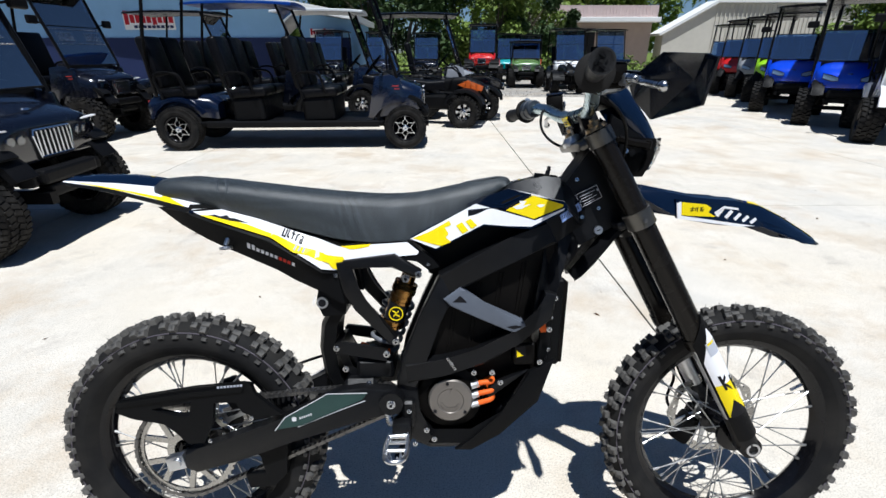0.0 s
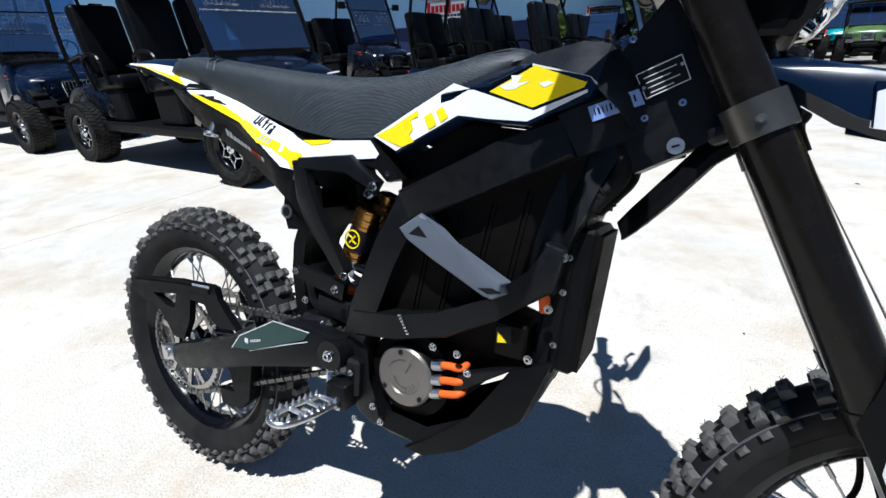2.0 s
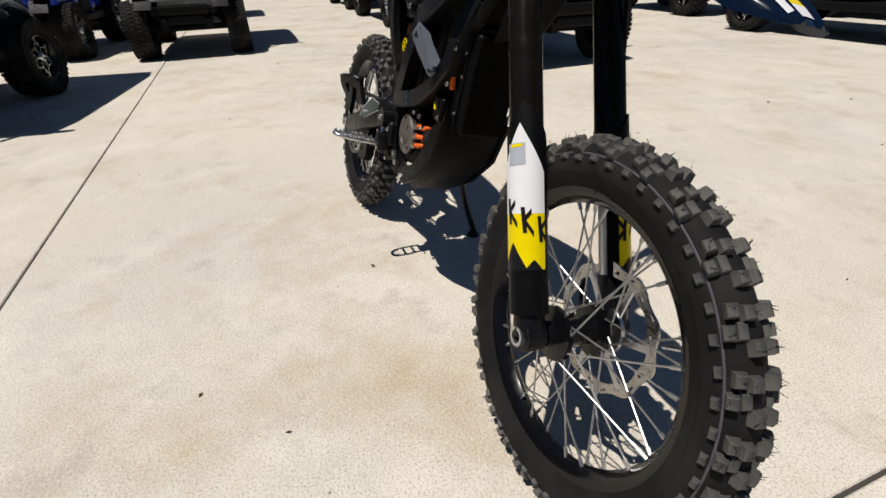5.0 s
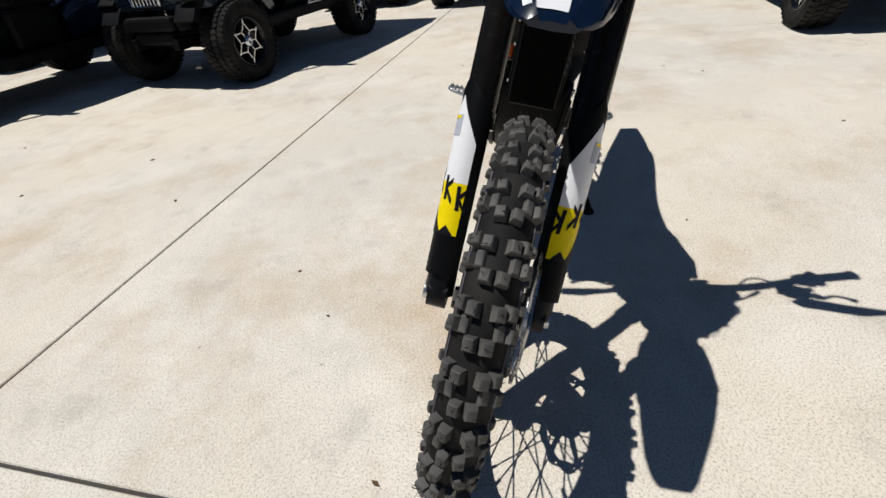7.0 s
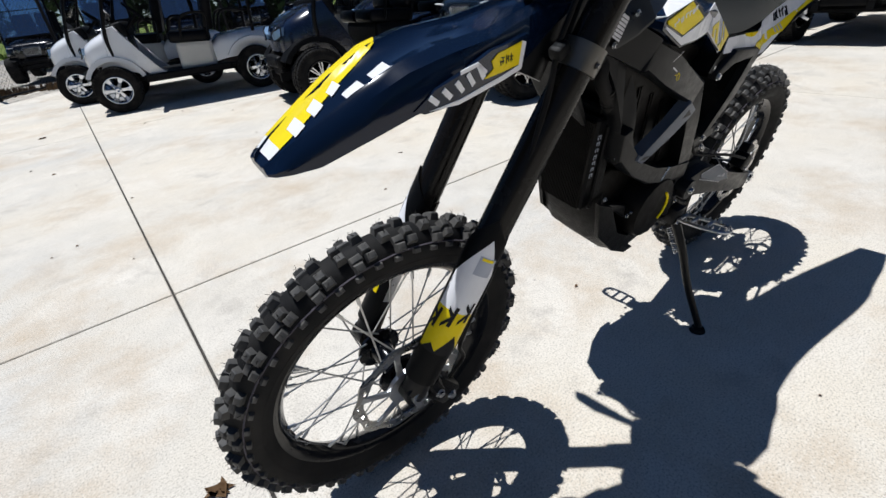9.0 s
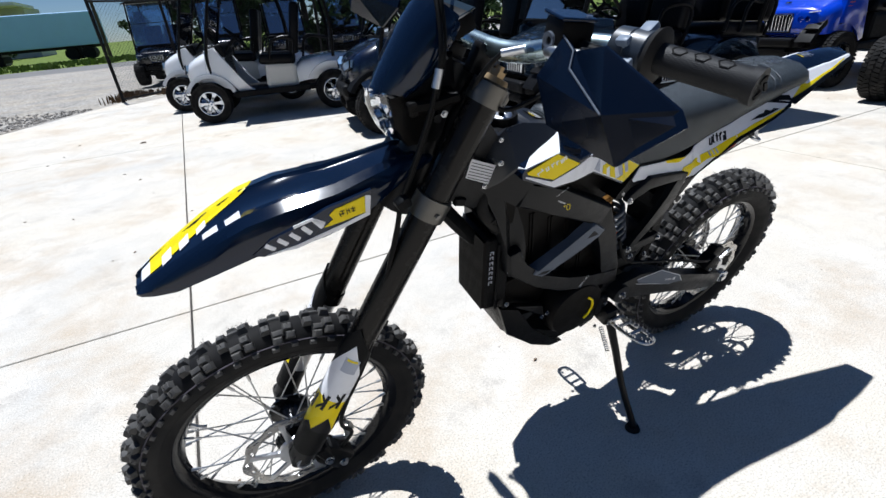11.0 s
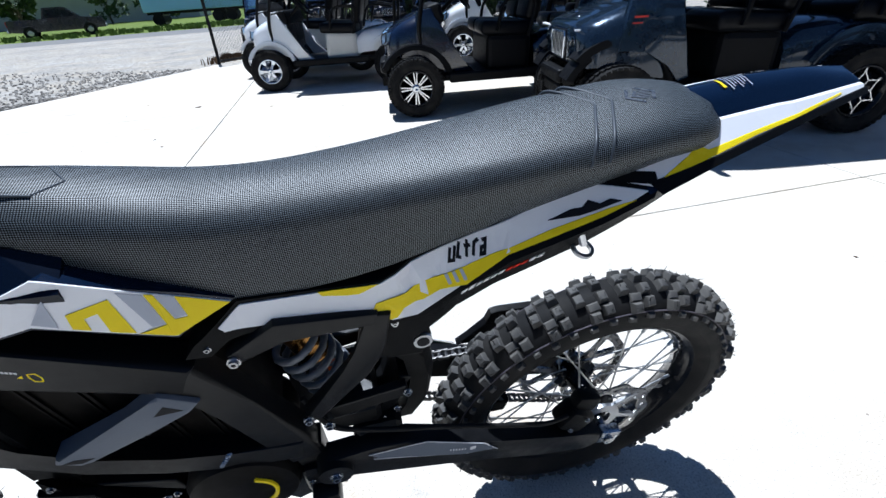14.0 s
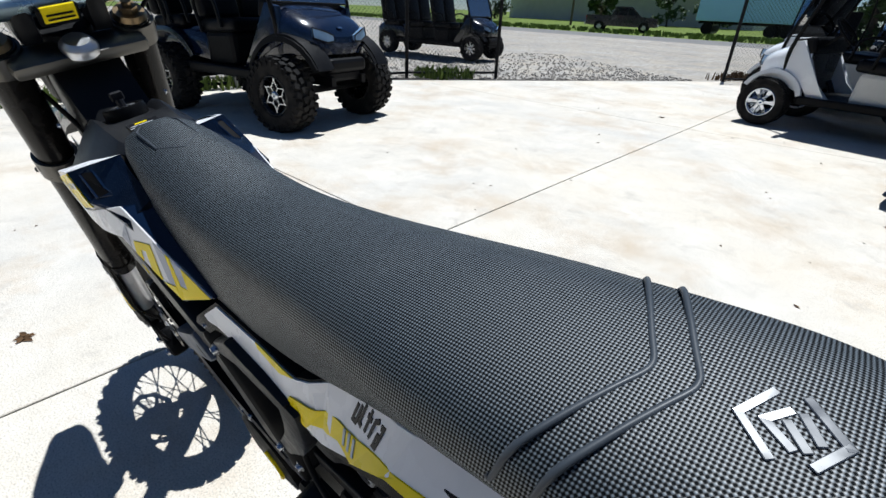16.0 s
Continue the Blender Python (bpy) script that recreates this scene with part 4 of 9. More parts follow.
# sprocket and chain on the right
bm = bmesh.new()
n = 48
for i in range(n * 2):
    a0, a1 = math.pi * i / n, math.pi * (i + 1) / n
    ro = (.123, .117) if i % 2 else (.117, .123)
    q = [(.106 * math.cos(a0), .106 * math.sin(a0)), (.106 * math.cos(a1), .106 * math.sin(a1)), (ro[1] * math.cos(a1), ro[1] * math.sin(a1)), (ro[0] * math.cos(a0), ro[0] * math.sin(a0))]
    lo, hi = [bm.verts.new((x, -.062, z)) for x, z in q], [bm.verts.new((x, -.056, z)) for x, z in q]
    bm.faces.new(lo)
    bm.faces.new(hi[::-1])
    bm.faces.new((lo[3], lo[2], hi[2], hi[3]))
    bm.faces.new((lo[0], hi[0], hi[1], lo[1]))
for k in range(5):
    a = 2 * math.pi * k / 5
    for s in (-.3, .3):
        add_poly(bm, stroke([(.04 * math.cos(a), .04 * math.sin(a)), (.104 * math.cos(a + s), .104 * math.sin(a + s))], .013), -.062, -.056)
add_lathe(bm, [(.03, -.064), (.048, -.064), (.048, -.054), (.03, -.054)], 32)
part("sprocket", bm, DISC, rear, "large steel rear sprocket")

bm = bmesh.new()
C1, C2, R1, R2 = Vector((0, 0)), Vector((0.49, 0.128)), 0.121, 0.038
d = C2 - C1
phi = math.acos((R1 - R2) / d.length)
base = math.atan2(d.y, d.x)
loop = []
for k in range(33):
    a = base + phi + (2 * math.pi - 2 * phi) * k / 32
    loop.append(C1 + Vector((math.cos(a), math.sin(a))) * R1)
for k in range(9):
    a = base - phi + 2 * phi * k / 8
    loop.append(C2 + Vector((math.cos(a), math.sin(a))) * R2)
loop.append(loop[0])
dist = [0]
for a, b in zip(loop, loop[1:]):
    dist.append(dist[-1] + (b - a).length)
nl = int(dist[-1] / 0.0135)
pts = []
for k in range(nl):
    s = dist[-1] * k / nl
    i = next(j for j in range(len(loop) - 1) if dist[j + 1] >= s)
    pts.append(loop[i] + (loop[i + 1] - loop[i]) * ((s - dist[i]) / max(1e-9, dist[i + 1] - dist[i])))
for k in range(nl):
    p, q = pts[k], pts[(k + 1) % nl]
    wide = 0.0085 if k % 2 else 0.0062
    t = (q - p).normalized() * 0.004
    for s in (1, -1):
        y = -.059 + s * wide
        add_poly(bm, stroke([tuple(p - t), tuple((p + q) / 2), tuple(q + t)], [.0095, .0075, .0095]), y - .0009, y + .0009)
    add_cyl(bm, (p.x, -.059 - .0095, p.y), (p.x, -.059 + .0095, p.y), 0.0035, seg=6)
part("chain", bm, CHAIN, bike, "grey roller chain", smooth=30)

# swingarm: two arms, pivot, end blocks, pads
for s in (-1, 1):
    bm = bmesh.new()
    add_poly(bm, [(.520, .170), (.44, .178), (.391, .172), (.262, .108), (.10, .047), (.052, .032), (.018, .02), (.012, -.018), (.045, -.032), (.14, -.004), (.28, .047), (.441, .102), (.520, .112)], s * .074, s * .108, .006)
    arm = part("swingarm", bm, SATIN, bike, "black forged swingarm", smooth=30)
    bm = bmesh.new()
    add_poly(bm, [(.238, .078), (.262, .108), (.34, .152), (.362, .165), (.455, .166), (.442, .150), (.385, .126), (.30, .088)], s * .1085, s * .1105, .001)
    pad = part("pad", bm, GREENP if s < 0 else GREYP, arm, "dark green glossy pad" if s < 0 else "grey glossy pad")
    bm = bmesh.new()
    add_poly(bm, stroke([(.237, .077), (.262, .110), (.34, .154), (.362, .167), (.456, .168)], .0018), s * .1105, s * .1112)
    add_poly(bm, stroke([(.29, .084), (.385, .123), (.45, .148)], .0016), s * .1085, s * .1092)
    part("pad_line", bm, PAPER, arm)
    for k in range(7):
        bm = bmesh.new()
        if k == 6:
            add_box(bm, (.283, s * .111, .105), (.010, .0006, .010))
        else:
            add_box(bm, (.297 + k * .0052, s * .111, .1075 + k * .0018), (.0026, .0006, .0052))
        part("pad_mark", bm, PAPER, arm)
    bm = bmesh.new()
    add_box(bm, (-.004, s * .098, -.006), (.044, .022, .036), Euler((0, radians(-14), 0)), .003, 2)
    add_cyl(bm, (0, s * .10, -.004), (0, s * .116, -.004), .011, seg=16)
    add_cyl(bm, (.03, s * .099, .005), (.062, s * .099, .015), .0045, seg=8)
    add_cyl(bm, (.022, s * .099, .003), (.032, s * .099, .006), .009, seg=6)
    part("chain_adjuster", bm, ALU if s < 0 else STEEL, arm, "silver axle adjuster block", smooth=35)
    bm = bmesh.new()
    add_cyl(bm, (.511, s * .08, .142), (.511, s * .118, .142), .030, .027, 24)
    part("pivot_boss", bm, SATIN, arm, smooth=35)
bolts(bike, [((.511, -.118, .142), (0, -1, 0)), ((.511, .118, .142), (0, 1, 0))], .013)
bm = bmesh.new()
add_box(bm, (.435, 0, .16), (.08, .16, .05), bevel=.01)
part("swingarm_bridge", bm, SATIN, bike)
bm = bmesh.new()
add_cyl(bm, (0, -.112, 0), (0, .112, 0), .0085, seg=12)
part("rear_axle", bm, STEEL, bike, smooth=40)

# chain guard and lower chain guide on the right
bm = bmesh.new()
for q in ([(-.128, .128), (-.112, .158), (-.06, .168), (.054, .186), (.17, .197), (.187, .194), (.196, .170), (.150, .150), (.10, .150), (.048, .152), (-.045, .135)],
          [(-.128, .128), (-.045, .135), (.012, .116), (.040, .116), (.048, .152), (.10, .150), (.095, .100), (.070, .048), (.032, .048), (.005, .078), (-.02, .098), (-.09, .112)],
          [(.150, .150), (.196, .170), (.23, .138), (.256, .118), (.20, .110), (.165, .124)]):
    add_poly(bm, q, -.112, -.096, .003)
guard = part("chain_guard", bm, PLASTIC, bike, "black plastic chain guard with cut-outs", smooth=30)
bm = bmesh.new()
add_poly(bm, stroke([(-.12, .148), (.054, .172), (.17, .184)], .012), -.116, -.100, .003)
part("guard_rib", bm, PLASTIC, guard)
bm = bmesh.new()
for k in range(8):
    add_box(bm, (.115 + k * .0075, -.1135, .188 + k * .0006), (.005, .001, .005))
part("guard_text", bm, GREYD, guard)
bolts(bike, [((.085, -.112, .054), (0, -1, 0)), ((.185, -.112, .110), (0, -1, 0)), ((.145, -.085, .002), (0, -1, 0)), ((.225, -.085, .03), (0, -1, 0))], .006)
bm = bmesh.new()
add_poly(bm, [(.145, .015), (.235, .04), (.255, .03), (.245, -.06), (.215, -.09), (.155, -.095), (.145, -.06), (.195, -.055), (.185, -.01)], -.078, -.045, .004)
part("chain_guide", bm, PLASTIC, bike, "black chain guide block")

# frame: both sides
for s in (-1, 1):
    bm = bmesh.new()
    add_poly(bm, stroke([(.88, .541), (.79, .500), (.635, .420)], [.058, .056, .055]), s * .058, s * .097, .007)
    add_poly(bm, stroke([(.965, .584), (.875, .539)], [.058, .057]), s * .035, lambda x, z: s * interp([(.875, .0965), (.90, .084), (.965, .044)], x))
    beam = part("frame_beam", bm, SATIN, bike, "satin black forged top beam", smooth=30)
    if s > 0:
        icon = [(.7665, .4900), (.7600, .4885), (.7575, .4800), (.7590, .4745), (.7655, .4770), (.7672, .4850)]
        for a, b in zip(icon, icon[1:] + icon[:1]):
            bm = bmesh.new()
            add_poly(bm, stroke([a, b], .0011), .0970, .0975)
            part("beam_mark", bm, YELLOW, beam, "thin yellow printed outline")
        bm = bmesh.new()
        add_poly(bm, [(.7765, .4872), (.7715, .4895), (.7722, .4850)], .0970, .0975)
        part("beam_mark", bm, YELLOW, beam, "small yellow printed arrow")
        word = bpy.data.curves.new("beam_print", "FONT")
        word.body, word.size, word.extrude = "Button side face left", 0.0037, 0.0001
        word.materials.append(PAPER)
        line = new("beam_print", word)
        line.parent = beam
        line.matrix_local = Matrix.Translation((.8000, .0972, .5165)) @ Matrix.Rotation(radians(27), 4, "Y") @ Matrix.Rotation(radians(180), 4, "Z") @ Matrix.Rotation(radians(90), 4, "X")
        line["label"] = "small pale printed words"
        for k in range(7):
            bm = bmesh.new()
            x = .7935 - k * .0030
            z = .5065 - k * .00165
            add_poly(bm, [(x, z), (x - .0022, z - .0012), (x - .0018, z - .0040), (x + .0004, z - .0028)], .0970, .0975)
            part("beam_mark", bm, PAPER, beam, "tiny pale printed mark")
    bm = bmesh.new()
    add_poly(bm, stroke([(.650, .432), (.604, .340), (.560, .235), (.548, .175)], [.055, .05, .05, .05]), s * .058, s * .096, .006)
    part("frame_post", bm, SATIN, bike, "satin black rear frame post", smooth=30)
    bm = bmesh.new()
    add_poly(bm, stroke([(.545, .208), (.635, .222), (.72, .244), (.80, .292), (.868, .345), (.880, .40)], [.05, .040, .036, .034, .036, .03]), s * .060, s * .098, .006)
    part("frame_cradle", bm, SATIN, bike, "satin black lower frame rail", smooth=30)
    bm = bmesh.new()
    add_poly(bm, stroke([(.930, .585), (.898, .50), (.872, .40), (.862, .330)], [.06, .055, .045, .04]), s * .045, lambda x, z: s * interp([(.44, .088), (.53, .046)], z), .006)
    part("frame_downtube", bm, SATIN, bike, smooth=30)
    bm = bmesh.new()
    add_poly(bm, stroke([(.548, .195), (.546, .10), (.572, .050), (.60, .030)], [.05, .05, .046, .03]), s * .050, s * .086, .006)
    part("frame_plate", bm, SATIN, bike, smooth=30)
    bm = bmesh.new()
    for k in range(7):
        add_cyl(bm, (.640 + .003 * k, s * .097, .244 - .0045 * k), (.646 + .003 * k, s * .0985, .246 - .0045 * k), .0024, seg=6)
    part("weld_bead", bm, STEEL, bike)
    # triangular brace behind the frame
    bm = bmesh.new()
    add_poly(bm, stroke([(.409, .468), (.522, .480), (.580, .445)], [.022, .024, .020]), s * .078, s * .098, .005)
    add_poly(bm, stroke([(.409, .476), (.422, .41), (.445, .372), (.518, .288)], [.034, .034, .030, .026]), s * .0785, s * .0975, .005)
    part("seat_brace", bm, SATIN, bike, "black triangular seat brace", smooth=30)
    # sub-frame rail
    bm = bmesh.new()
    add_poly(bm, [(.0, .600), (.078, .588), (.18, .553), (.30, .492), (.395, .448), (.418, .430), (.430, .372), (.398, .378), (.37, .397), (.293, .424), (.252, .450), (.180, .487), (.10, .527), (.046, .560)], s * .050, rail_y(s, -.006), .004)
    rail = part("tail_rail", bm, PLASTIC, bike, "matt black tail rail", smooth=30)
    for k in range(11):
        x = (.192 if s < 0 else .198) + k * .0096
        z = .5045 - (x - .192) * .44
        h = .012 if (k < 2 if s < 0 else k > 8) else .0078
        bm = bmesh.new()
        add_poly(bm, [(x, z + .003), (x + .0062, z), (x + .0062 - s * .002, z + h), (x - s * .002, z + h + .003)], rail_y(s, -.0065), rail_y(s, -.0045))
        red = 6 < k < 10 if s < 0 else 1 < k < 5
        part("rail_mark", bm, RED if red else WHITE, rail, "small red printed mark" if red else "")
    bm = bmesh.new()
    add_lathe(bm, [(.010, -.0025), (.0145, -.0025), (.0145, .0025), (.010, .0025)], 24)
    moved(bm, Matrix.Translation((.145, s * .080, .507)) @ Matrix.Rotation(radians(35), 4, "Z") @ Matrix.Rotation(radians(74), 4, "X"))
    add_cyl(bm, (.145, s * .080, .514), (.150, s * .076, .53), .005, seg=8)
    part("tie_ring", bm, ALU, bike, "silver tie-down ring", smooth=40)
for s in (-1, 1):
    bolts(bike, [((.578, s * .098, .446), (0, s, 0)), ((.524, s * .098, .288), (0, s, 0)), ((.501, s * .094, .256), (0, s, 0))], .010)
    bolts(bike, [((.601, s * .091, .468), (0, s, 0)), ((.389, s * .086, .443), (0, s, 0)), ((.61, s * .072, .20), (0, s, 0))], .006)

# head stock, battery case, motor
bm = bmesh.new()
add_cyl(bm, (1.105, 0, .528), (.985, 0, .772), .036, seg=20)
add_poly(bm, [(.885, .60), (.985, .74), (1.02, .70), (1.06, .56), (.955, .50)], -.046, .046, .006)
part("head_stock", bm, SATIN, bike, smooth=35)
bm = bmesh.new()
add_poly(bm, [(.575, .225), (.60, .205), (.70, .222), (.80, .275), (.862, .345), (.895, .50), (.90, .53), (.80, .475), (.655, .405), (.60, .30)], -.062, .062, .004)
case = part("battery_case", bm, DEEP, bike, "matt black ribbed battery case", smooth=30)
for s in (-1, 1):
    for x in (.655, .705, .757, .81):
        bm = bmesh.new()
        add_poly(bm, stroke([(x - .014, .225 + (x - .655) * .35), (x + .012, .395 + (x - .655) * .45)], .004), s * .062, s * .0655)
        part("rib", bm, DEEP, case)
        bm = bmesh.new()
        add_poly(bm, stroke([(x - .006, .225 + (x - .655) * .35), (x + .020, .395 + (x - .655) * .45)], .003), s * .062, s * .0650)
        part("rib", bm, DEEP, case)
    bm = bmesh.new()
    add_poly(bm, [(.634, .388), (.672, .416), (.684, .408), (.728, .376), (.818, .334), (.824, .322), (.800, .308), (.786, .310), (.70, .350), (.650, .372)], s * .078, s * .104, .005)
    cov = part("side_strut", bm, GREYP, bike, "grey moulded diagonal side strut", smooth=25)
    # shade of two hollows, laid on the strut as flat black patches
    for q in ([(.655, .382), (.672, .397), (.688, .381)], [(.778, .322), (.80, .326), (.815, .322), (.795, .316)]):
        bm = bmesh.new()
        add_poly(bm, q, s * .1042, s * .1046)
        part("recess_shade", bm, INK, cov)
bm = bmesh.new()
add_box(bm, (.868, -.072, .315), (.016, .01, .036), Euler((0, radians(-10), 0)), .003)
part("orange_connector", bm, ORANGE, bike, "orange high-voltage connector")
bm = bmesh.new()
add_lathe(bm, [(.0, -.100), (.052, -.100), (.056, -.096), (.058, -.088), (.078, -.084), (.082, -.070), (.086, .070), (.078, .084), (.050, .088), (.0, .088)], 48, full=False)
moved(bm, Matrix.Translation((.650, .018, .133)))
motor = part("motor", bm, DEEP, bike, "black motor housing", smooth=35)
bm = bmesh.new()
add_lathe(bm, [(0, -.104), (.030, -.1035), (.032, -.106), (.050, -.105), (.0535, -.101), (.0535, -.098)], 48, full=False)
moved(bm, Matrix.Translation((.650, .018, .133)))
for k in range(9):
    a = radians(200 + k * 16)
    add_box(bm, (.650 + .022 * math.cos(a), -.0875, .133 + .022 * math.sin(a)), (.005, .001, .006), Euler((0, -a - math.pi / 2, 0)))
add_poly(bm, [(.662, .179), (.670, .178), (.654, .143), (.648, .151), (.652, .161)], -.0882, -.0855)
part("motor_cover", bm, MOTOR, motor, "bronze-grey round motor cover", smooth=30)
for a in (100, 215, 320):
    bm = bmesh.new()
    add_cyl(bm, (.650 + .045 * math.cos(radians(a)), -.0875, .133 + .045 * math.sin(radians(a))), (.650 + .045 * math.cos(radians(a)), -.090, .133 + .045 * math.sin(radians(a))), .0042, seg=8)
    part("cover_screw", bm, INK, motor)
bm = bmesh.new()
add_tube(bm, [(.650 + .046 * math.cos(radians(a)), .1075, .133 + .046 * math.sin(radians(a))) for a in (120, 150, 180, 210, 235)], .0035, 6)
part("seal_mark", bm, YELLOW, motor, "yellow ring mark on the left motor cover")
for k, dz in enumerate((.030, .004, -.020)):
    bm = bmesh.new()
    add_tube(bm, [(.712, -.076, .140 + dz), (.728, -.076, .144 + dz), (.748, -.074, .148 + dz * .9), (.752, -.060, .152 + dz * .8), (.740, -.040, .165)], .0064, 8)
    part("phase_cable", bm, ORANGE, bike, "thick orange motor cable", smooth=60)
    bm = bmesh.new()
    add_cyl(bm, (.700, -.076, .137 + dz), (.718, -.076, .142 + dz), .0092, seg=10)
    part("cable_gland", bm, ALU, bike, smooth=35)
bm = bmesh.new()
add_poly(bm, [(.640, .10), (.655, .215), (.80, .268), (.858, .255), (.866, .19), (.80, .175), (.735, .095)], -.040, .040, .006)
part("motor_bracket", bm, DEEP, bike, "black bracket behind the motor")
bm = bmesh.new()
add_box(bm, (.826, -.055, .245), (.05, .05, .055), bevel=.004)
box = part("control_box", bm, DEEP, bike, "small black control box")
bm = bmesh.new()
add_poly(bm, [(.806, .236), (.830, .242), (.827, .268), (.803, .262)], -.0812, -.0802)
part("warning_label", bm, INK, box, "black and yellow warning label")
bm = bmesh.new()
add_poly(bm, [(.808, .239), (.822, .2425), (.807, .256)], -.0820, -.0813)
part("warning_sign", bm, YELLOW, box)
bolts(bike, [((.705, -.09, .205), (0, -1, 0)), ((.748, -.09, .205), (0, -1, 0)), ((.768, -.09, .180), (0, -1, 0)), ((.592, -.09, .06), (0, -1, 0)), ((.61, -.09, .036), (0, -1, 0)), ((.86, -.09, .23), (0, -1, 0)), ((.88, -.09, .31), (0, -1, 0)), ((.892, -.09, .385), (0, -1, 0))], .008)
bolts(bike, [((.705, .09, .075), (0, 1, 0)), ((.76, .09, .15), (0, 1, 0)), ((.745, .09, .155), (0, 1, 0)), ((.82, .08, .11), (0, 1, 0)), ((.875, .085, .24), (0, 1, 0)), ((.88, .085, .34), (0, 1, 0)), ((.95, .06, .56), (0, 1, 0)), ((.93, .075, .61), (0, 1, 0))], .007)

# skid plate
bm = bmesh.new()
sk = [(.885, .215), (.850, .125), (.77, .055), (.70, .012), (.60, .006), (.565, .02)]
rings = []
for x, z in sk:
    h = .020
    w = .082 if x > .6 else .07
    rings.append([(x, -w, z + .045), (x, -w - .004, z + .01), (x, -w * .62, z - .020), (x, w * .62, z - .020), (x, w + .004, z + .01), (x, w, z + .045), (x, w - .006, z + .04), (x, w * .6, z - .012), (x, -w * .6, z - .012), (x, -w + .006, z + .04)])
add_rings(bm, rings)
skid = part("skid_plate", bm, PLASTIC, bike, "scuffed black skid plate under the motor", smooth=35)
for s in (-1, 1):
    bm = bmesh.new()
    add_poly(bm, [(.895, .235), (.860, .130), (.77, .045), (.70, .005), (.66, .006), (.70, .035), (.775, .10), (.835, .205)], s * .078, s * .090, .003)
    part("skid_side", bm, PLASTIC, skid, smooth=30)
    bm = bmesh.new()
    add_poly(bm, [(.735, .125), (.83, .195), (.838, .205), (.745, .165)], s * .06, s * .075, .003)
    part("frame_web", bm, SATIN, bike)
for k in range(6):
    bm = bmesh.new()
    add_box(bm, (.735 + k * .013, 0, .020 + k * .010), (.004, .11, .003), Euler((0, radians(-35), 0)))
    part("skid_slot", bm, INK, skid)

# radiator with fins
bm = bmesh.new()
rad_m = Matrix.Translation((.894, 0, .315)) @ Matrix.Rotation(radians(3), 4, "Y")
add_box(bm, (.002, 0, 0), (.048, .112, .215), bevel=.006)
moved(bm, rad_m)
rad = part("radiator", bm, PLASTIC, bike, "tall black finned radiator", smooth=30)
bm = bmesh.new()
add_box(bm, (-.010, 0, .112), (.03, .09, .02), bevel=.005)
moved(bm, rad_m)
part("top_tank", bm, PLASTIC, rad, smooth=30)
for s in (-1, 1):
    bm = bmesh.new()
    add_box(bm, (-.014, s * .058, -.01), (.030, .010, .20), bevel=.003)
    moved(bm, rad_m)
    part("side_tank", bm, PLASTIC, rad, smooth=30)
bm = bmesh.new()
add_box(bm, (.024, 0, 0), (.012, .0016, .20))
fin = part("fin", bm, DEEP, rad, "thin black cooling fin")
fin.matrix_local = rad_m @ Matrix.Translation((.003, -.051, 0))
for k in range(1, 27):
    again(fin, rad_m @ Matrix.Translation((.003, -.051 + k * .0039, 0)))
for k in range(7):
    for dx, dz, sx, sz in ((0, .0035, .009, .0018), (-.0036, 0, .0018, .0085), (.0036, (-.002, .001, 0)[k % 3], .0018, .006)):
        bm = bmesh.new()
        add_box(bm, (.014 + dx, .0566, .068 - k * .0145 + dz), (sx, .001, sz))
        moved(bm, rad_m)
        part("radiator_mark", bm, GREYD, rad, "pale printed mark")
bolts(rad, [((.893, -.063, .38), (0, -1, 0)), ((.890, -.063, .33), (0, -1, 0)), ((.886, -.063, .25), (0, -1, 0))], .006)
for s in (-1, 1):
    bm = bmesh.new()
    add_tube(bm, [(.885, s * .05, .425), (.915, s * .055, .46), (.94, s * .045, .50), (.92, s * .03, .55)], .013, 10)
    for k in range(5):
        add_cyl(bm, (.905 + .004 * k, s * .053, .447 + .007 * k), (.907 + .004 * k, s * .053, .450 + .007 * k), .016, seg=10)
    part("coolant_hose", bm, RUBBER, bike, "black ribbed hose", smooth=50)

# rear shock: bronze body, grey spring, reservoir
bm = bmesh.new()
top, low = Vector((.552, -.015, .425)), Vector((.478, -.01, .225))
ax = low - top
turned = [(0, .018), (.08, .018), (.08, .029), (.14, .029), (.14, .026), (.15, .030), (.17, .030), (.17, .026), (.18, .030), (.20, .030), (.20, .027), (.53, .027), (.53, .031), (.56, .031), (.56, .027), (.57, .031), (.60, .031)]
add_lathe(bm, [(.004, 0)] + [(r, a * ax.length) for a, r in turned] + [(.004, .60 * ax.length)], 28, "z", False)
moved(bm, Matrix.Translation(top) @ ax.to_track_quat("Z", "Y").to_matrix().to_4x4())
shock = part("rear_shock", bm, GOLD, bike, "bronze-coloured rear shock absorber", smooth=35)
bm = bmesh.new()
helix = []
e1 = ax.normalized().orthogonal().normalized()
e2 = ax.normalized().cross(e1)
for k in range(91):
    a = 2 * math.pi * k / 15
    helix.append(top + ax * (.30 + .64 * k / 90) + (e1 * math.cos(a) + e2 * math.sin(a)) * .036)
add_tube(bm, helix, .0058, 8, 1, False)
moved(bm, Matrix.Translation((0, .022, 0)))
part("spring", bm, SPRING, shock, "grey coil spring", smooth=60)
bm = bmesh.new()
u, v = (-ax).normalized(), Vector((0, -1, 0))
res_c = top + ax * .36 + Vector((-.0, -.042, 0))
add_cyl(bm, res_c - ax * .25, res_c + ax * .20, .0235, seg=24)
for f in (-.22, -.16, -.10, .14, .19):
    add_cyl(bm, res_c + ax * (f - .012), res_c + ax * (f + .012), .0255, seg=24)
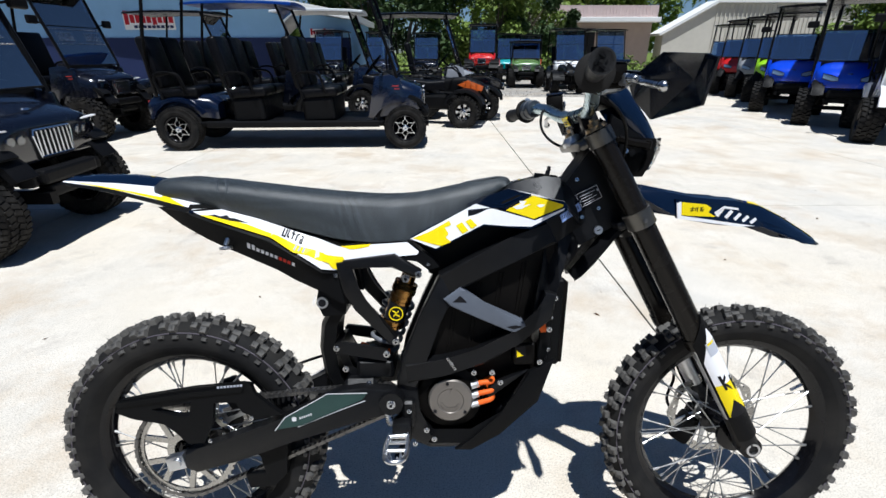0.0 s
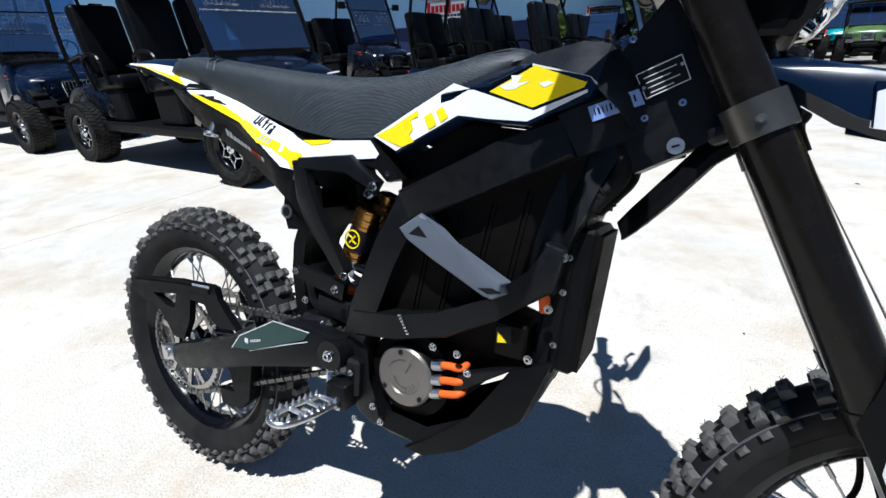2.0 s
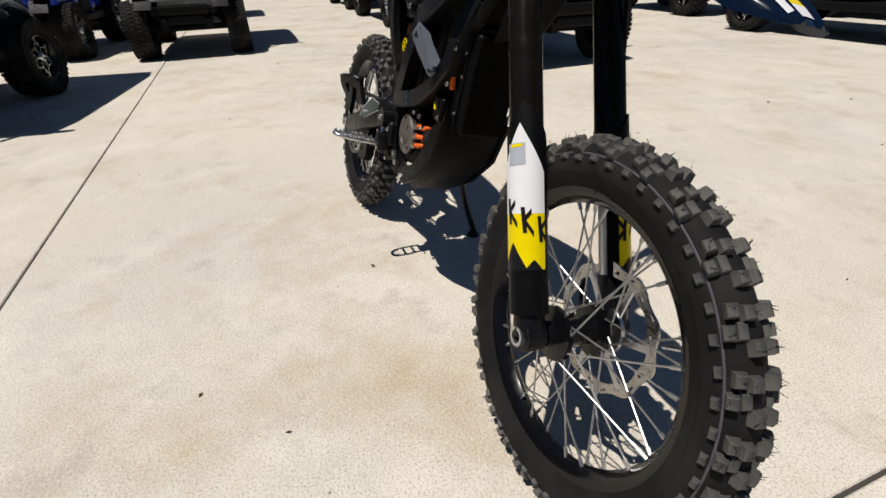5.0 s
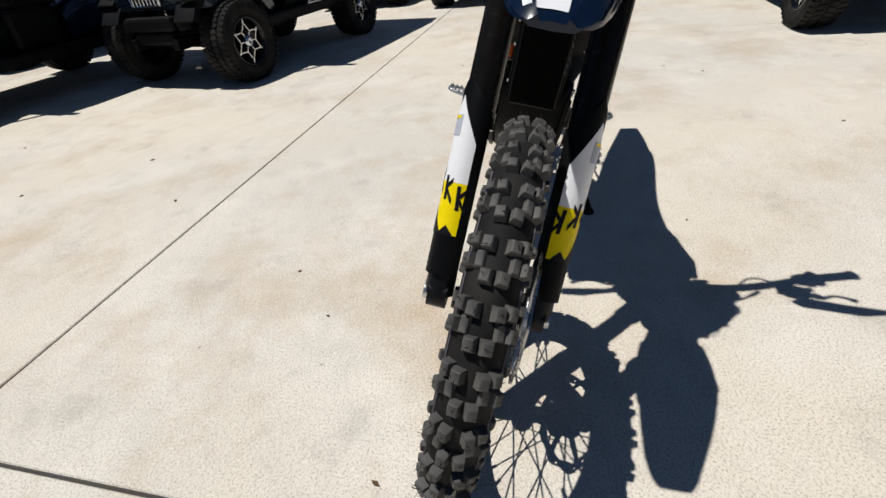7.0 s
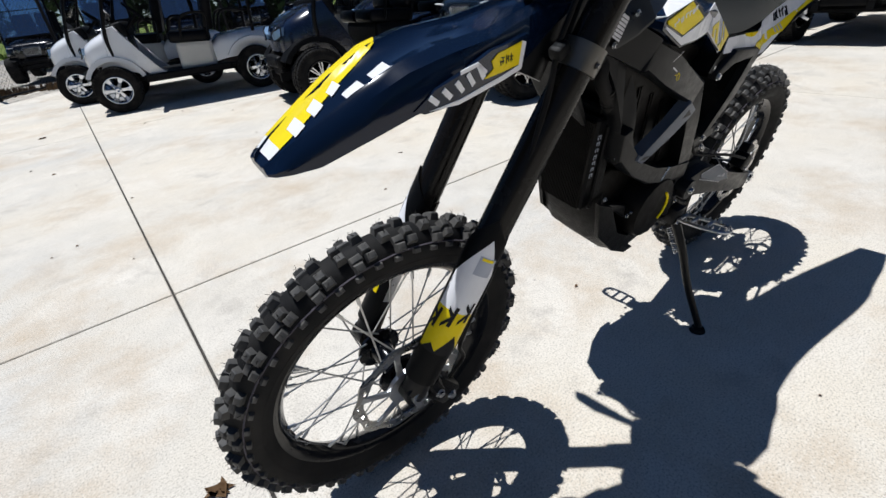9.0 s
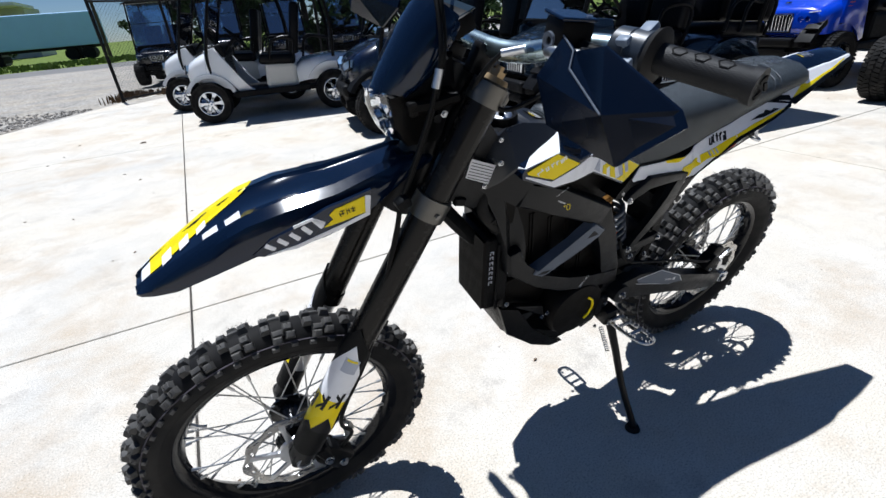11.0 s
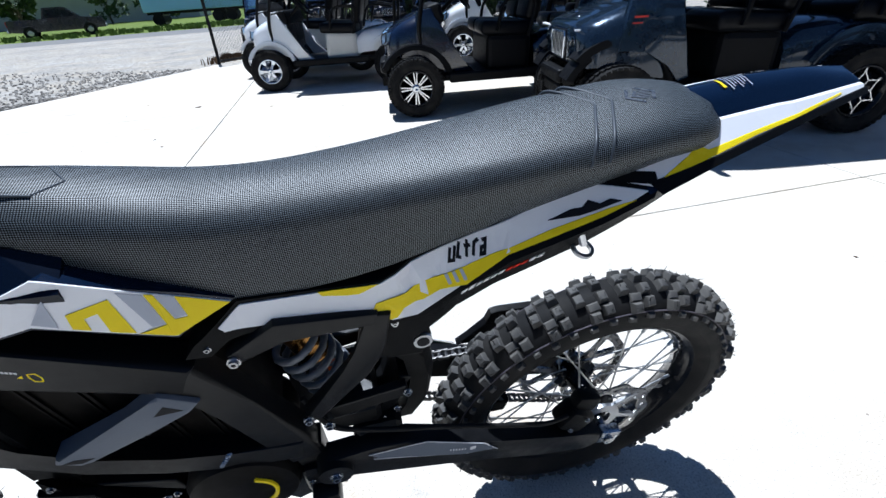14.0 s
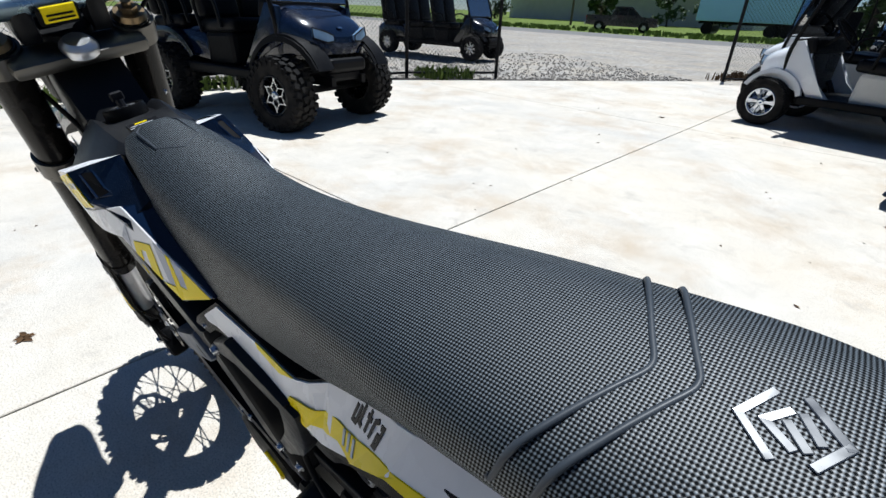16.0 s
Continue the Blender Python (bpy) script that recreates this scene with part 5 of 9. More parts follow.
part("reservoir", bm, GOLD, shock, "bronze shock reservoir", smooth=35)
bm = bmesh.new()
add_cyl(bm, res_c - ax * .08, res_c + ax * .12, .0241, seg=24)
part("reservoir_band", bm, INK, shock, "black band", smooth=35)
bm = bmesh.new()
add_lathe(bm, [(.0145, -.0010), (.0168, -.0010), (.0168, .0010), (.0145, .0010)], 28)
add_box(bm, (-.003, 0, .004), (.012, .0015, .003), Euler((0, .5, 0)))
add_box(bm, (.003, 0, -.004), (.013, .0015, .003), Euler((0, .5, 0)))
add_box(bm, (0, 0, 0), (.018, .0015, .0025), Euler((0, -.8, 0)))
moved(bm, Matrix.Translation(res_c + ax * .02 + Vector((0, -.0252, 0))))
part("reservoir_badge", bm, YELLOW, shock, "round yellow badge")
bolts(bike, [((.547, -.068, .430), (0, -1, 0))], .012)
bm = bmesh.new()
add_poly(bm, stroke([(.38, .264), (.50, .245)], [.026, .032]), -.072, -.058, .003)
add_poly(bm, stroke([(.38, .264), (.50, .245)], [.026, .032]), .058, .072, .003)
add_poly(bm, stroke([(.38, .268), (.405, .205), (.44, .17)], .020), -.05, .05, .003)
add_box(bm, (.47, 0, .205), (.09, .13, .05), bevel=.008)
part("shock_linkage", bm, SATIN, bike, "black shock linkage")
bolts(bike, [((.381, -.073, .263), (0, -1, 0)), ((.399, -.064, .207), (0, -1, 0)), ((.455, -.078, .176), (0, -1, 0)), ((.381, .073, .263), (0, 1, 0)), ((.40, .064, .207), (0, 1, 0))], .009)
bm = bmesh.new()
add_tube(bm, [(.43, -.01, .245), (.47, -.03, .235), (.50, -.02, .23)], .011, 8)
part("orange_bush", bm, ORANGE, shock)

# inner rear mudguard and tail lock
bm = bmesh.new()
rings = []
for x, z, w in ((.385, .375, .062), (.350, .31, .05), (.343, .25, .046), (.352, .18, .044), (.375, .135, .04)):
    rings.append([(x, -w, z), (x - .012, -w * .6, z + .0), (x - .016, 0, z), (x - .012, w * .6, z), (x, w, z), (x + .03, w, z), (x + .018, 0, z), (x + .03, -w, z)])
add_rings(bm, rings)
part("inner_mudguard", bm, PLASTIC, bike, "black inner mudguard flap", smooth=50)
bm = bmesh.new()
add_poly(bm, [(.345, .415), (.41, .385), (.405, .345), (.352, .340), (.338, .375)], -.066, .066, .004)
part("tail_bracket", bm, PLASTIC, bike)
for s in (-1, 1):
    bm = bmesh.new()
    add_cyl(bm, (.352, s * .064, .374), (.352, s * .071, .374), .0135, seg=24)
    part("seat_lock", bm, ALU, bike, "silver seat lock", smooth=35)
    bm = bmesh.new()
    add_cyl(bm, (.352, s * .071, .374), (.352, s * .072, .374), .009, seg=16)
    part("lock_face", bm, INK, bike)
txt = bpy.data.curves.new("lock_lettering", "FONT")
txt.body, txt.size, txt.extrude, txt.align_x, txt.align_y = "OPEN", 0.008, 0.0003, "CENTER", "CENTER"
lt = new("lock_lettering", txt)
txt.materials.append(WHITE)
lt.parent = bike
lt.matrix_local = Matrix.Translation((.3335, -.0672, .378)) @ Matrix.Rotation(radians(90), 4, "X") @ Matrix.Rotation(radians(80), 4, "Z")

# seat
bm = bmesh.new()
ST = [(-.031, .634, .616, .024), (-.026, .646, .610, .044), (-.012, .655, .608, .060), (.010, .660, .608, .070), (.05, .662, .608, .078), (.10, .658, .600, .081), (.20, .647, .574, .080), (.30, .635, .548, .074), (.40, .625, .524, .067), (.50, .619, .516, .063), (.58, .623, .526, .062), (.66, .638, .560, .059), (.72, .651, .590, .054), (.765, .658, .616, .046), (.788, .655, .632, .036), (.797, .645, .638, .022)]
SEAM = [(-.031, .022), (.01, .060), (.1, .066), (.25, .064), (.386, .070), (.5, .073), (.62, .072), (.7, .062), (.797, .022)]
rings = []
for x, t, b, w in ST:
    wl = interp(SEAM, x)
    e = (t - b)
    r = min(.022, e * .45)
    ring = [(x, -wl, b), (x, -(wl + (w - wl) * .5) - .003, b + e * .3), (x, -w - .002, t - r * 1.15), (x, -w + r * .28, t - r * .38), (x, -w + r * 1.05, t - .0015), (x, -w * .45, t + .0035), (x, 0, t + .0045)]
    ring += [(px, -py, pz) for px, py, pz in ring[-2::-1]]
    rings.append(ring)
dense = []
for k in range(len(rings[0])):
    dense.append(smooth_path([r[k] for r in rings], 5))
rings = [[dense[k][i] for k in range(len(dense))] for i in range(len(dense[0]))]
add_rings(bm, rings)
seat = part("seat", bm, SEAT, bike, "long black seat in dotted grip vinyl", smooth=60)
SKIN = {}
for i, ring in enumerate(rings):
    mid_k = len(ring) // 2
    for k, p in enumerate(ring):
        step = 1 if k > mid_k else -1
        across = sum((Vector(ring[j]) - Vector(ring[j + step])).length for j in range(mid_k, k, step)) * step
        SKIN[i * len(ring) + k] = (p[0], across)
uv = seat.data.uv_layers.new(name="skin")
for lp in seat.data.loops:
    uv.data[lp.index].uv = SKIN.get(lp.vertex_index, (0, 0))


def seat_top(x, y):
    t = interp([(a, b) for a, b, c, d in ST], x)
    w = interp([(a, d) for a, b, c, d in ST], x)
    k = min(1.0, abs(y) / w)
    return t + .0045 * (1 - k * k) - max(0, k - .78) ** 2 * .42


for x0 in (.122, .101):
    bm = bmesh.new()
    line = []
    for y, dx in ((-.088, .040), (-.083, .037), (-.070, .031), (-.045, .0195), (-.02, .008), (-.006, .0012), (0, 0), (.006, .0012), (.02, .008), (.045, .0195), (.070, .031), (.083, .037), (.088, .040)):
        x = x0 + dx
        w = interp([(a, d) for a, b, c, d in ST], x)
        y = max(-w, min(w, y))
        line.append((x, y, seat_top(x, y) + .0003))
    add_tube(bm, [(x, y, z - .0014) for x, y, z in line], .0021, 8, 3)
    part("seat_welt", bm, WELT, seat, "embossed chevron line", smooth=60)
for a, b in (((-.017, -.012), (-.017, .014)), ((-.017, .014), (.0, .020)), ((.014, .012), (.014, -.012)), ((.014, -.012), (-.006, -.020)), ((-.006, -.008), (.006, -.006)), ((.006, -.006), (.004, .010)), ((-.010, -.004), (-.008, .010)), ((-.002, -.002), (-.001, .012))):
    p, q = (Matrix.Translation((.067, .004, 0)) @ Matrix.Rotation(radians(45), 4, 'Z') @ Vector((c[0] * .95, c[1] * .85, 0)) for c in (a, b))
    p.z, q.z = seat_top(p.x, p.y) + .0005, seat_top(q.x, q.y) + .0005
    mid, run = (p + q) / 2, q - p
    bm = bmesh.new()
    add_box(bm, mid, (run.length + .0035, .0042, .0012), Euler((0, -math.atan2(run.z, Vector((run.x, run.y)).length), math.atan2(run.y, run.x))), .0004)
    part("emblem_stroke", bm, EMBLEM, seat, "glossy embossed emblem stroke")
bm = bmesh.new()
hexa = [(.684, 0), (.704, .026), (.758, .026), (.776, .012), (.776, -.012), (.758, -.026), (.704, -.026)]
walk_h = [(a[0] + (b[0] - a[0]) * k / 6, a[1] + (b[1] - a[1]) * k / 6) for a, b in zip(hexa, hexa[1:] + hexa[:1]) for k in range(6)]
add_tube(bm, [(x, y, seat_top(x, y) - .0004) for x, y in walk_h], .0013, 6, 1, False, True)
part("seat_emblem", bm, WELT, seat, "embossed hexagonal emblem")

# tail fender
bm = bmesh.new()
rings = []
for x, t, b, w in ((-.236, .659, .651, .036), (-.225, .664, .648, .039), (-.16, .668, .640, .053), (-.08, .666, .625, .069), (0, .655, .606, .083), (.05, .640, .595, .091), (.085, .630, .585, .095)):
    k = interp(SLOPE, x)
    wt = w - k * (t - .004 - interp(FOOT, x)) - .004
    rings.append([(x, -w + .004, b), (x, -w + .001, b + .003), (x, -wt, t - .004), (x, -wt * .8, t), (x, 0, t + .006), (x, wt * .8, t), (x, wt, t - .004), (x, w - .001, b + .003), (x, w - .004, b), (x, w * .8, b + .004), (x, 0, b + .012), (x, -w * .8, b + .004)])
add_rings(bm, rings)
tail = part("tail_fender", bm, NAVY, bike, "glossy dark navy tail fender", smooth=40)


def tail_strip(bm, x, y0, y1, w):
    """A thin printed line across the tail's crown."""
    t = interp([(-.236, .659), (-.225, .664), (-.16, .668), (-.08, .666), (0, .655), (.05, .640)], x)
    wt = interp([(-.16, .016), (-.08, .030), (0, .045)], x)
    pts = [y0 + (y1 - y0) * k / 4 for k in range(5)]
    for p, q in zip(pts, pts[1:]):
        bm.faces.new([bm.verts.new((x + dx, y, t + .0068 - .006 * min(1.0, abs(y) / wt))) for dx, y in ((-w, p), (w, p), (w, q), (-w, q))])


for k in range(7):
    bm = bmesh.new()
    tail_strip(bm, -.052 - k * .0040, -.010, .018 - (k % 3) * .004, .0007)
    part("tail_label", bm, GREYD, tail, "pale printed warning lines")
bm = bmesh.new()
tail_strip(bm, -.0445, -.008, .012, .0022)
part("tail_label", bm, YELLOW, tail, "yellow warning strip")
for s in (-1, 1):
    bm = bmesh.new()
    add_poly(bm, [(-.232, .6585), (-.10, .652), (-.006, .643), (.04, .630), (.132, .598), (.075, .594), (.0, .612), (-.12, .637), (-.23, .6535)], side_y(s, -.002), side_y(s, .003), .0008)
    wp = part("tail_side", bm, WHITE, tail, "white tail side panel")
    bm = bmesh.new()
    add_poly(bm, [(.070, .5985), (.0, .6185), (-.06, .6315), (-.13, .6438), (-.19, .6533), (-.192, .6545), (-.13, .6462), (-.06, .6345), (.006, .6225), (.018, .6258), (.030, .6178), (.044, .6112)], side_y(s, .003), side_y(s, .0042))
    part("graphic", bm, YELLOW, wp, "yellow wedge graphic")
    bm = bmesh.new()
    add_poly(bm, [(-.234, .651), (-.12, .6355), (0, .6105), (.072, .589), (.082, .597), (.0, .6175), (-.12, .6425), (-.234, .6560)], side_y(s, -.002), side_y(s, .0050), .001)
    part("tail_lip", bm, PLASTIC, tail, "black lower lip of the tail")
    # mid side panel: black base, white skin, yellow wedges
    bm = bmesh.new()
    add_poly(bm, [(.068, .598), (.150, .600), (.30, .545), (.40, .510), (.555, .521), (.612, .478), (.625, .462), (.60, .455), (.575, .474), (.525, .480), (.415, .472), (.395, .448), (.36, .450), (.245, .525), (.078, .584)], s * .045, side_y(s, 0), .003)
    mid = part("side_panel", bm, PLASTIC, bike, "black side panel under the seat", smooth=30)
    bm = bmesh.new()
    add_poly(bm, [(.084, .5905), (.152, .594), (.195, .580), (.300, .541), (.400, .508), (.553, .517), (.580, .497), (.575, .490), (.527, .485), (.412, .478), (.392, .456), (.36, .459), (.250, .534), (.10, .584)], side_y(s, .0002), side_y(s, .0018))
    sk = part("skin", bm, WHITE, mid, "glossy white graphic skin")
    bm = bmesh.new()
    low = 0 if s < 0 else .0045
    add_poly(bm, [(.100, .5835), (.135, .580 - low), (.198, .561 - low), (.262, .536 - low * .6), (.300, .515), (.318, .508), (.345, .500), (.372, .489), (.408, .486), (.412, .479), (.393, .458), (.385, .461), (.376, .472), (.352, .478), (.33, .490), (.30, .498), (.250, .533)], side_y(s, .0018), side_y(s, .0028))
    part("graphic", bm, YELLOW, sk, "yellow torn-edge graphic")
    bm = bmesh.new()
    add_poly(bm, [(.402, .509), (.470, .5135), (.466, .508), (.44, .503), (.425, .502)], side_y(s, .0018), side_y(s, .0028))
    part("graphic", bm, YELLOW, sk)
    bm = bmesh.new()
    add_poly(bm, [(.116, .5825), (.128, .5835), (.140, .5795), (.152, .5815), (.160, .5755), (.172, .5735), (.20, .5635), (.165, .5690), (.135, .5775)], side_y(s, .0018), side_y(s, .003))
    part("graphic", bm, INK, sk, "dark splash graphic")
    for glyph in ([(0, .013), (0, .001), (.0055, 0), (.0055, .013)], [(.010, .015), (.0095, .002), (.014, .0)], [(.019, .014), (.020, -.001)], [(.016, .010), (.0235, .008)], [(.0275, .010), (.0275, -.002)], [(.0275, .009), (.032, .011)], [(.036, .009), (.040, .009), (.040, -.003), (.036, -.003), (.036, .003), (.040, .003)]):
        bm = bmesh.new()
        pts = []
        for u, v in glyph:
            x = (.272 + u * 1.05) if s < 0 else (.316 - u * 1.05)
            pts.append((x - s * v * .25, .5345 - (x - .272) * .36 + v * 1.1))
        add_poly(bm, stroke(pts, .0030), side_y(s, .0018), side_y(s, .0028))
        part("graphic_mark", bm, INK, sk)
    bm = bmesh.new()
    for k in range(3):
        add_poly(bm, stroke([(.300 + k * .009, .503 - k * .003), (.304 + k * .009, .513 - k * .003)], .004), side_y(s, .0028), side_y(s, .0038))
    part("graphic_mark", bm, GREYD, sk, "small grey strokes")
    bm = bmesh.new()
    add_poly(bm, stroke([(.072, .601), (.15, .601)], .009), side_y(s, -.004), side_y(s, .004), .001)
    part("panel_clip", bm, PLASTIC, mid)
    # front shroud
    bm = bmesh.new()
    add_poly(bm, [(.556, .525), (.60, .549), (.703, .600), (.735, .597), (.772, .598), (.8265, .6240), (.900, .6080), (.906, .600), (.905, .588), (.848, .5600), (.828, .5500), (.776, .5525), (.724, .5560), (.694, .5405), (.618, .5000), (.600, .5110)], s * .055, side_y(s, 0), .002)
    shr = part("shroud", bm, NAVY, bike, "glossy dark navy front shroud", smooth=30)
    bm = bmesh.new()
    add_poly(bm, [(.899, .5939), (.8355, .5678), (.7675, .5873), (.7069, .6035), (.5600, .5244), (.6174, .5044), (.6949, .5443), (.7237, .5594), (.7764, .5556), (.8283, .5544), (.8458, .5630), (.899, .5904)], side_y(s, .0002), side_y(s, .0018))
    sk = part("skin", bm, WHITE, shr, "glossy white graphic skin")
    if s > 0:
        for q in ([(.6949, .5628), (.6594, .5665), (.6491, .5233), (.6681, .5325), (.6713, .5555), (.6831, .5542), (.6817, .5406), (.6945, .5471)], [(.6305, .5613), (.6238, .5583), (.6136, .5247), (.6015, .5231), (.6066, .5494), (.5605, .5239), (.6168, .5054), (.6467, .5211), (.6215, .5219)]):
            bm = bmesh.new()
            add_poly(bm, q, side_y(s, .0018), side_y(s, .0026))
            part("graphic", bm, YELLOW, sk, "yellow angular block on white")
        for q in ([(.6517, .5710), (.6321, .5612), (.6219, .5234), (.6342, .5244)], [(.6228, .5568), (.6077, .5499), (.6024, .5252), (.6130, .5258)], [(.7059, .5831), (.7043, .5523), (.7220, .5626)]):
            bm = bmesh.new()
            add_poly(bm, q, side_y(s, .0018), side_y(s, .0023))
            part("graphic", bm, GREYD, sk, "pale blue-grey slanted block")
    else:
        for q in ([(.566, .526), (.602, .5400), (.648, .566), (.652, .557), (.638, .551), (.646, .538), (.640, .529), (.652, .520), (.630, .5110), (.604, .516)], [(.663, .556), (.676, .563), (.690, .546), (.677, .538)], [(.684, .565), (.695, .571), (.709, .557), (.697, .549)]):
            bm = bmesh.new()
            add_poly(bm, q, side_y(s, .0018), side_y(s, .0026))
            part("graphic", bm, YELLOW, sk, "yellow angular block on white")
    bm = bmesh.new()
    add_poly(bm, [(.897, .6016), (.8305, .6217), (.7716, .5904), (.8331, .5715), (.8945, .5962)], side_y(s, .0002), side_y(s, .0020))
    dm = part("graphic", bm, YELLOW, shr, "yellow diamond panel")
    if s > 0:
        for pts in ([(.8664, .6012), (.8620, .5978), (.8735, .5933), (.8695, .5888)], [(.8560, .6005), (.8520, .5940), (.8480, .5965), (.8520, .6030)], [(.8440, .6050), (.8390, .5985)], [(.8430, .6041), (.8370, .6065)], [(.8330, .6074), (.8290, .6004)], [(.8330, .6064), (.8270, .6084)], [(.8230, .6094), (.8200, .6029), (.8165, .6043), (.8195, .6109)], [(.8130, .6053), (.8155, .6118), (.8110, .6133), (.8085, .6073)]):
            bm = bmesh.new()
            add_poly(bm, stroke(pts, .0024), side_y(s, .0020), side_y(s, .0025))
            part("graphic_mark", bm, WHITE, dm, "white slanted stroke")
    else:
        for q in ([(.786, .5971), (.803, .6042), (.800, .6102), (.816, .6103), (.809, .6003), (.826, .6034), (.806, .5933), (.795, .5922)], [(.838, .6005), (.848, .6035), (.858, .6012), (.846, .5958)]):
            bm = bmesh.new()
            add_poly(bm, q, side_y(s, .0020), side_y(s, .0025))
            part("graphic", bm, WHITE, dm, "white splash graphic")
    # upper faces lean in towards the seat and the top cover
    edge_o = [(.690, .0960, .587), (.735, .1010, .5945), (.772, .1095, .5965), (.8265, .1085, .6245), (.900, .1105, .6085)]
    edge_i = [(.690, .058, .604), (.742, .056, .622), (.786, .050, .6345), (.8503, .076, .6210), (.905, .094, .6040)]

    def panel(pts, thick):
        bm = bmesh.new()
        top = [bm.verts.new((x, s * y, z)) for x, y, z in pts]
        low = [bm.verts.new((x, s * (y - .002), z - thick)) for x, y, z in pts]
        bm.faces.new(top)
        bm.faces.new(low[::-1])
        for k in range(len(pts)):
            bm.faces.new((top[k], low[k], low[(k + 1) % len(pts)], top[(k + 1) % len(pts)]))
        return bm

    part("shroud_top", panel([edge_o[0], edge_o[1], edge_i[1], edge_i[0]], .012), GUARD, shr)
    part("shroud_top", panel([edge_o[1], edge_o[2], edge_i[2], edge_i[1]], .012), GUARD, shr)
    part("shroud_top", panel([edge_o[2], edge_o[3], edge_i[2]], .012), GUARD, shr)
    part("skin", panel([edge_i[2], edge_o[3], edge_o[4], edge_i[4], edge_i[3]], .010), WHITE, shr, "white upper shroud panel")
    for a, b in ((0, 1), (1, 2)):
        (xa, ya, za), (xb_, yb, zb) = edge_i[a], edge_i[b]
        part("shroud_inner", panel([(xa, ya, za), (xb_, yb, zb), (xb_, .012, zb - .03), (xa, .012, za - .03)], .006), DEEP, shr)
    # hollow pocket with a raised tray
    part("pocket", panel([(.8055, .0860, .6250), (.767, .0885, .6080), (.7450, .0850, .6040), (.7646, .0990, .6015), (.8080, .0985, .6208)], .003), DEEP, shr, "black shroud pocket")
    bm = bmesh.new()
    tray = [(.8070, .0850, .6255), (.767, .0870, .6085), (.7430, .0838, .6040), (.7646, .1000, .6010), (.8092, .0990, .6205)]
    add_tube(bm, [(x, s * y, z) for x, y, z in tray], .0018, 6, 1, False, True)
    part("pocket_rim", bm, NAVY, shr, "raised glossy pocket rim")

# tank cover with its key lock
bm = bmesh.new()
add_poly(bm, [(.60, .500), (.640, .505), (.69, .54), (.725, .552), (.83, .545), (.885, .575), (.90, .53), (.80, .475), (.655, .415), (.60, .440)], -.050, .050, .004)
part("inner_cover", bm, DEEP, bike, "black inner cover above the battery", smooth=30)
bm = bmesh.new()
rings = []
for x, zc, yr, zr, yo, zo in ((.772, .632, .030, .632, .040, .628), (.785, .6425, .038, .6425, .049, .6345), (.80, .6475, .042, .6475, .0575, .6320), (.822, .6530, .043, .6525, .0660, .6275), (.843, .6565, .044, .6570, .0735, .6225), (.852, .6520, .044, .6590, .0765, .6210), (.87, .6525, .045, .6630, .0830, .6155), (.905, .6500, .045, .6580, .0935, .6045), (.93, .634, .045, .637, .084, .582), (.948, .604, .042, .606, .064, .560)):
    rings.append([(x, -yo, zo - .006), (x, -yo, zo), (x, -yr, zr), (x, -yr * .86, zc + (zr - zc) * .7), (x, -yr * .72, zc), (x, yr * .72, zc), (x, yr * .86, zc + (zr - zc) * .7), (x, yr, zr), (x, yo, zo), (x, yo, zo - .006), (x, 0, zc - .06)])
add_rings(bm, rings)
tank = part("tank_cover", bm, COVER, bike, "black moulded angular top cover in front of the seat", smooth=28)
cap_m = Matrix.Translation((.882, 0, .656)) @ Matrix.Rotation(radians(8), 4, "Y")
bm = bmesh.new()
add_lathe(bm, [(.019, .007), (.0225, .010), (.027, .010), (.0285, .006), (.0285, -.006)], 36, "z", False)
moved(bm, cap_m)
cap = part("filler_cap", bm, PLASTIC, tank, "round black key cap", smooth=40)
bm = bmesh.new()
add_lathe(bm, [(0, .0075), (.008, .0075), (.009, .009), (.016, .009), (.0185, .007), (.0185, -.004)], 28, "z", False)
moved(bm, cap_m)
part("lock_core", bm, ALU, cap, "silver lock core", smooth=40)
bm = bmesh.new()
add_cyl(bm, (.884, 0, .660), (.888, 0, .674), .0055, seg=10)
add_box(bm, (.889, 0, .679), (.006, .018, .013), bevel=.002)
part("key", bm, INK, tank, "key in the lock")
lab = Matrix.Translation((.812, .001, .6518)) @ Matrix.Rotation(radians(-15.5), 4, "Y")
bm = bmesh.new()
add_box(bm, (0, 0, 0), (.021, .040, .0010))
moved(bm, lab)
lb = part("warning_label", bm, INK, tank, "black warning label")
for k in range(4):
    bm = bmesh.new()
    add_box(bm, (.0068 - k * .0046, .002, .0007), (.0028 if k == 0 else .0010, .016 if k == 0 else .034 - .004 * (k % 2), .0004))
    moved(bm, lab)
    part("label_print", bm, YELLOW if k == 0 else PAPER, lb, "yellow heading bar" if k == 0 else "")

